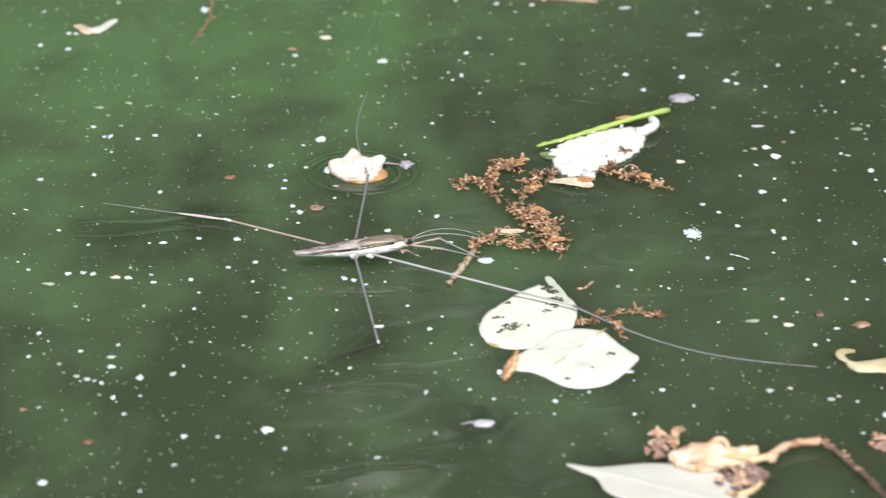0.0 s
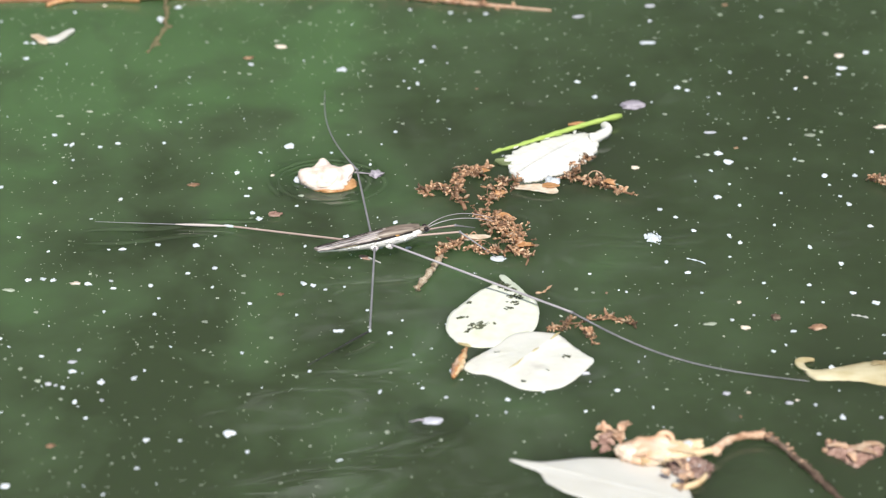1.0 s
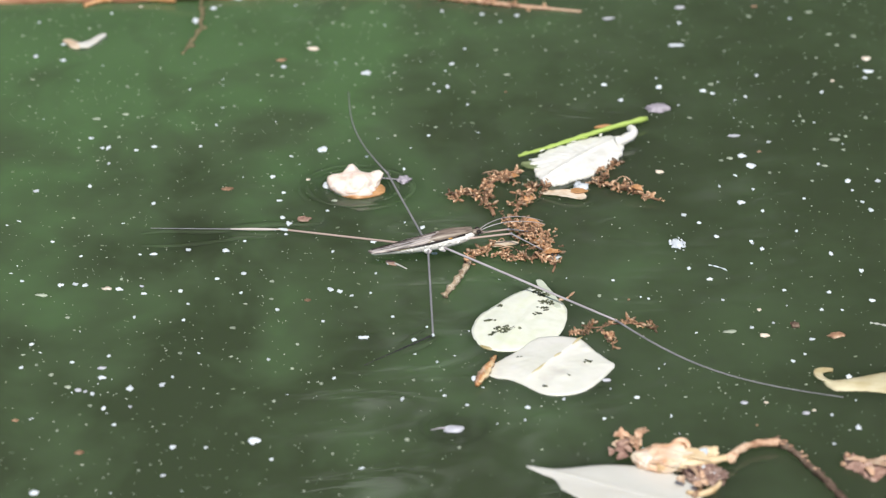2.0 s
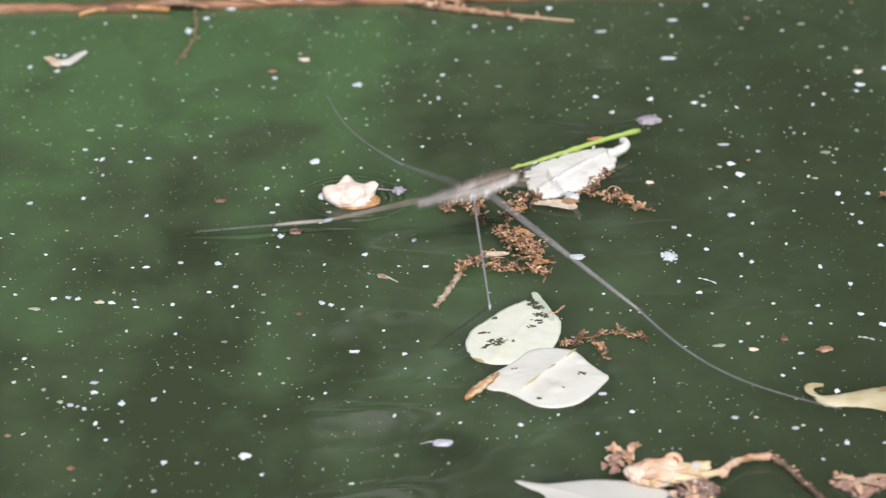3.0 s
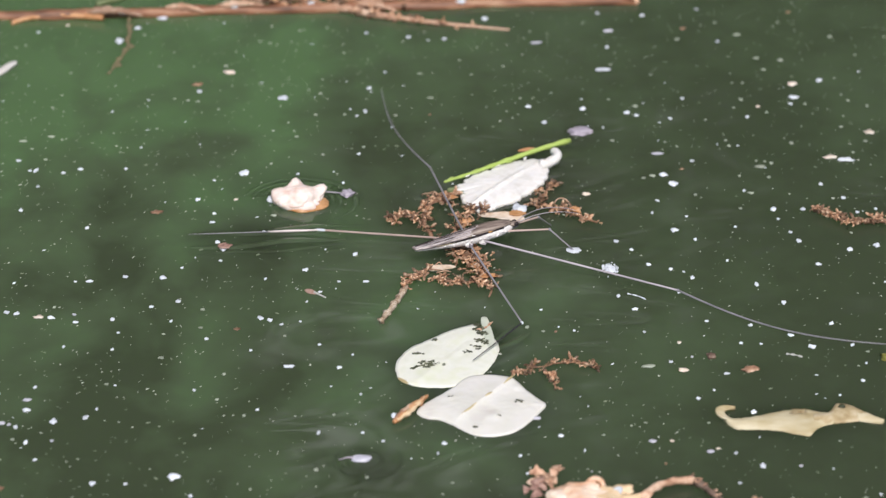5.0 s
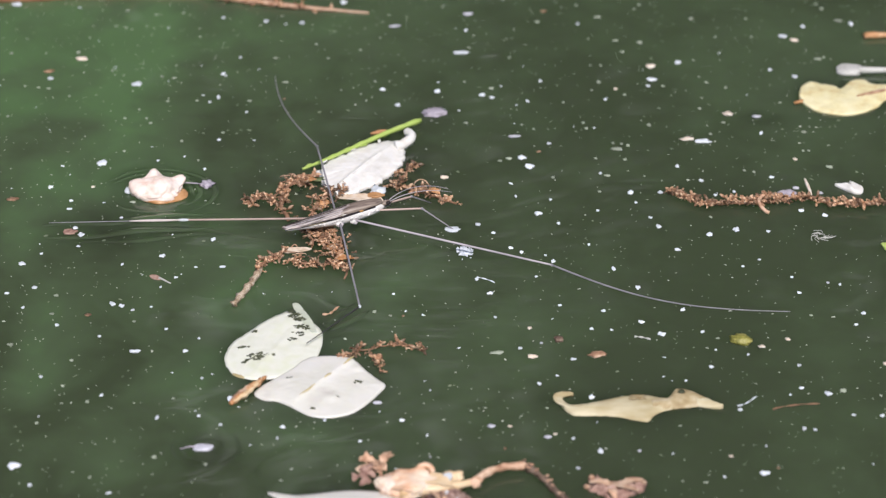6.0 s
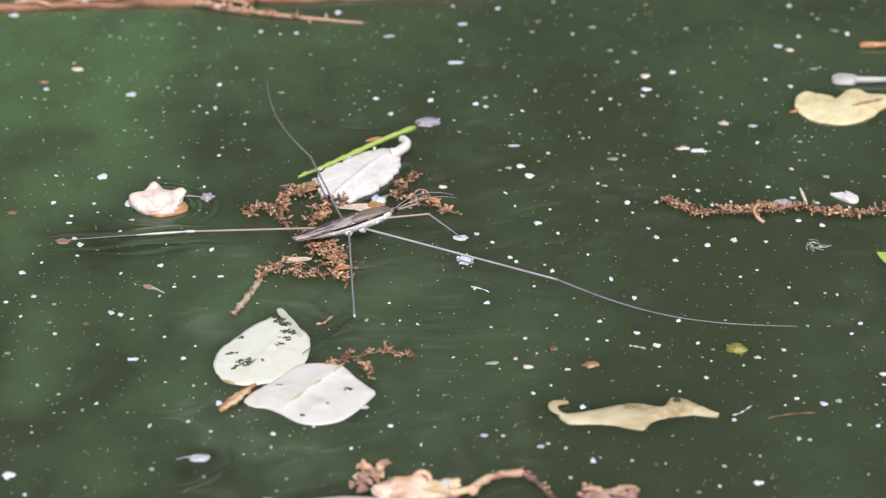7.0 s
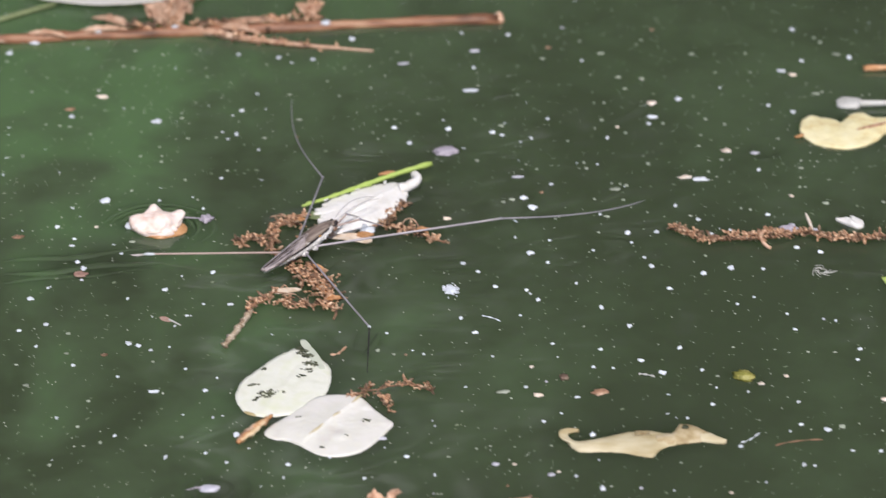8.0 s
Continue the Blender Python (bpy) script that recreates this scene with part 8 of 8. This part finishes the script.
leg("front_leg", (0.0070, -0.0007, -0.0006), 0.0075, 0.0072,
    [(0, 4.8, 19.9), (0.4, 4.8, 19.9), (0.47, 14.3, 12.0), (0.5, 14.3, 12.0), (0.6, 5.4, -1.5), (0.7, 5.5, -4.1), (1, 5.5, -4.1), (1.1, 5.5, -4.1), (1.2, 13.8, -1.9), (1.27, 14.4, 1.5), (1.3, 14.4, 1.5), (1.4, 5.6, -0.4), (1.5, 5.6, -0.2), (1.7, 5.6, -0.2), (2.8, 5.2, -8.9), (2.9, 13.7, -10.1), (2.97, 14.9, -10.5), (3, 14.9, -10.5), (3.1, 5.9, -12.6), (3.2, 6.0, -13.2), (3.5, 6.0, -13.2), (3.7, 6.0, -13.2), (3.8, 18.5, -12.0), (3.9, 5.3, -20.0), (4, 5.3, -20.3), (4.2, 5.3, -20.3), (5.3, 6.6, -11.4), (5.5, 6.6, -11.4), (6, 7.1, -12.6), (6.5, 6.4, -16.9), (7, 6.5, -10.9), (7.1, 6.5, -10.9), (7.2, 7.2, 5.9), (7.3, 6.8, 18.0), (7.4, 6.7, 18.3), (7.5, 6.7, 18.3), (8, 7.0, 17.4)],
    [(0, 24.3, -36.6), (0.4, 24.3, -36.6), (0.47, 45.8, -62.5), (0.5, 44.4, -62.8), (0.6, 26.4, -37.0), (0.7, 25.4, -36.7), (1, 25.4, -36.7), (1.1, 25.4, -36.7), (1.2, 25.9, -33.6), (1.27, 36.7, -38.4), (1.3, 35.4, -38.6), (1.4, 23.6, -26.3), (1.5, 22.7, -25.8), (1.7, 22.7, -25.8), (2.8, 27.2, -34.5), (2.9, 29.2, -35.0), (2.97, 37.5, -42.3), (3, 36.2, -42.4), (3.1, 28.3, -32.7), (3.2, 26.9, -31.7), (3.5, 26.9, -31.7), (3.7, 26.9, -31.7), (3.8, 49.0, -77.9), (3.9, 25.8, -20.2), (4, 25.0, -19.7), (4.2, 25.0, -19.7), (5.3, 40.3, -23.1), (5.5, 40.3, -23.1), (6, 30.1, -19.4), (6.5, 30.4, -20.0), (7, 28.3, -34.3), (7.1, 28.3, -34.3), (7.2, 40.1, -43.8), (7.3, 32.9, -6.9), (7.4, 28.3, -1.8), (7.5, 28.3, -1.8), (8, 29.1, -2.7)],
    0.2, 0.0)
leg("front_leg", (0.0070, 0.0007, -0.0006), 0.0075, 0.0072,
    [(0, 4.8, -19.9), (0.4, 4.8, -19.9), (0.47, 14.3, -12.0), (0.5, 14.3, -12.0), (0.6, 5.4, 1.5), (0.7, 5.5, 4.1), (1, 5.5, 4.1), (1.1, 5.5, 4.1), (1.2, 13.8, 1.9), (1.27, 14.4, -1.5), (1.3, 14.4, -1.5), (1.4, 5.6, 0.4), (1.5, 5.6, 0.2), (1.7, 5.6, 0.2), (2.8, 5.2, 8.9), (2.9, 13.7, 10.1), (2.97, 14.9, 10.5), (3, 14.9, 10.5), (3.1, 5.9, 12.6), (3.2, 6.0, 13.2), (3.5, 6.0, 13.2), (3.7, 6.0, 13.2), (3.8, 18.5, 12.0), (3.9, 5.3, 20.0), (4, 5.3, 20.3), (4.2, 5.3, 20.3), (5.3, 6.6, 11.4), (5.5, 6.6, 11.4), (6, 7.1, 12.6), (6.5, 6.4, 16.9), (7, 6.5, 10.9), (7.1, 6.5, 10.9), (7.2, 7.2, -5.9), (7.3, 6.8, -18.0), (7.4, 6.7, -18.3), (7.5, 6.7, -18.3), (8, 7.0, -17.4)],
    [(0, 24.3, 36.6), (0.4, 24.3, 36.6), (0.47, 45.8, 62.5), (0.5, 44.4, 62.8), (0.6, 26.4, 37.0), (0.7, 25.4, 36.7), (1, 25.4, 36.7), (1.1, 25.4, 36.7), (1.2, 25.9, 33.6), (1.27, 36.7, 38.4), (1.3, 35.4, 38.6), (1.4, 23.6, 26.3), (1.5, 22.7, 25.8), (1.7, 22.7, 25.8), (2.8, 27.2, 34.5), (2.9, 29.2, 35.0), (2.97, 37.5, 42.3), (3, 36.2, 42.4), (3.1, 28.3, 32.7), (3.2, 26.9, 31.7), (3.5, 26.9, 31.7), (3.7, 26.9, 31.7), (3.8, 49.0, 77.9), (3.9, 25.8, 20.2), (4, 25.0, 19.7), (4.2, 25.0, 19.7), (5.3, 40.3, 23.1), (5.5, 40.3, 23.1), (6, 30.1, 19.4), (6.5, 30.4, 20.0), (7, 28.3, 34.3), (7.1, 28.3, 34.3), (7.2, 40.1, 43.8), (7.3, 32.9, 6.9), (7.4, 28.3, 1.8), (7.5, 28.3, 1.8), (8, 29.1, 2.7)],
    0.2, 0.0)
STRIDER_ROWS = [  # seconds, millimetres, tilt, heading
    (0, -24.68, -17.67, 3.90, -3.9, 7.2),
    (0.4, -24.68, -17.67, 3.90, -3.9, 7.2),
    (0.47, -15.01, -14.88, 15.73, -8.3, 13.0),
    (0.5, -15.01, -14.88, 13.60, -8.3, 13.0),
    (0.6, -16.09, -13.48, 5.40, -4.1, 15.9),
    (0.7, -15.13, -13.02, 3.90, -4.1, 16.9),
    (1, -15.13, -13.02, 3.90, -4.1, 16.9),
    (1.1, -15.13, -13.02, 3.90, -4.1, 16.9),
    (1.2, -13.00, -12.74, 7.90, -8.5, 17.1),
    (1.27, -9.99, -12.54, 15.25, -8.6, 17.2),
    (1.3, -9.99, -12.54, 13.20, -8.6, 17.2),
    (1.4, -11.65, -12.36, 5.10, -4.2, 17.3),
    (1.5, -11.47, -12.33, 3.90, -4.2, 17.3),
    (1.7, -11.47, -12.33, 3.90, -4.2, 17.3),
    (2.8, -5.98, -7.67, 3.90, -4.0, 15.2),
    (2.9, -4.32, -6.53, 9.70, -8.4, 17.0),
    (2.97, -1.77, -5.39, 14.88, -8.5, 18.8),
    (3, -1.77, -5.39, 12.90, -8.5, 18.8),
    (3.1, -2.37, -4.25, 5.00, -4.2, 20.6),
    (3.2, -2.13, -3.87, 3.90, -4.2, 21.3),
    (3.5, -2.13, -3.87, 3.90, -4.2, 21.3),
    (3.7, -2.13, -3.87, 3.90, -4.2, 21.3),
    (3.8, 5.57, -3.39, 9.50, -8.5, 24.4),
    (3.9, 1.63, -2.97, 4.90, -4.0, 27.0),
    (4, 1.83, -2.92, 3.90, -4.0, 27.3),
    (4.2, 1.83, -2.92, 3.90, -4.0, 27.3),
    (5.3, 11.19, 0.59, 3.90, -4.5, 20.4),
    (5.5, 11.19, 0.59, 3.90, -4.5, 20.4),
    (6, 13.23, 1.58, 3.90, -4.7, 21.0),
    (6.5, 14.02, 1.53, 3.90, -4.4, 22.2),
    (7, 15.64, 1.75, 3.90, -4.5, 24.8),
    (7.1, 15.64, 1.75, 3.90, -4.5, 24.8),
    (7.2, 12.72, 2.49, 5.90, -4.8, 32.9),
    (7.3, 8.12, 3.64, 4.90, -5.1, 47.5),
    (7.4, 7.29, 3.85, 3.90, -5.1, 50.3),
    (7.5, 7.29, 3.85, 3.90, -5.1, 50.3),
    (8, 5.66, 5.18, 3.90, -5.2, 49.8),
]


def motions():
    for ob, rows in MOVES:
        walk(ob, rows)
    walk(ws, [(t, pose(x * MM, y * MM, z * MM, 0, ry, rz)) for t, x, y, z, ry, rz in STRIDER_ROWS])
    for ob, rows in LEG_MOVES:
        walk(ob, rows)


motions()
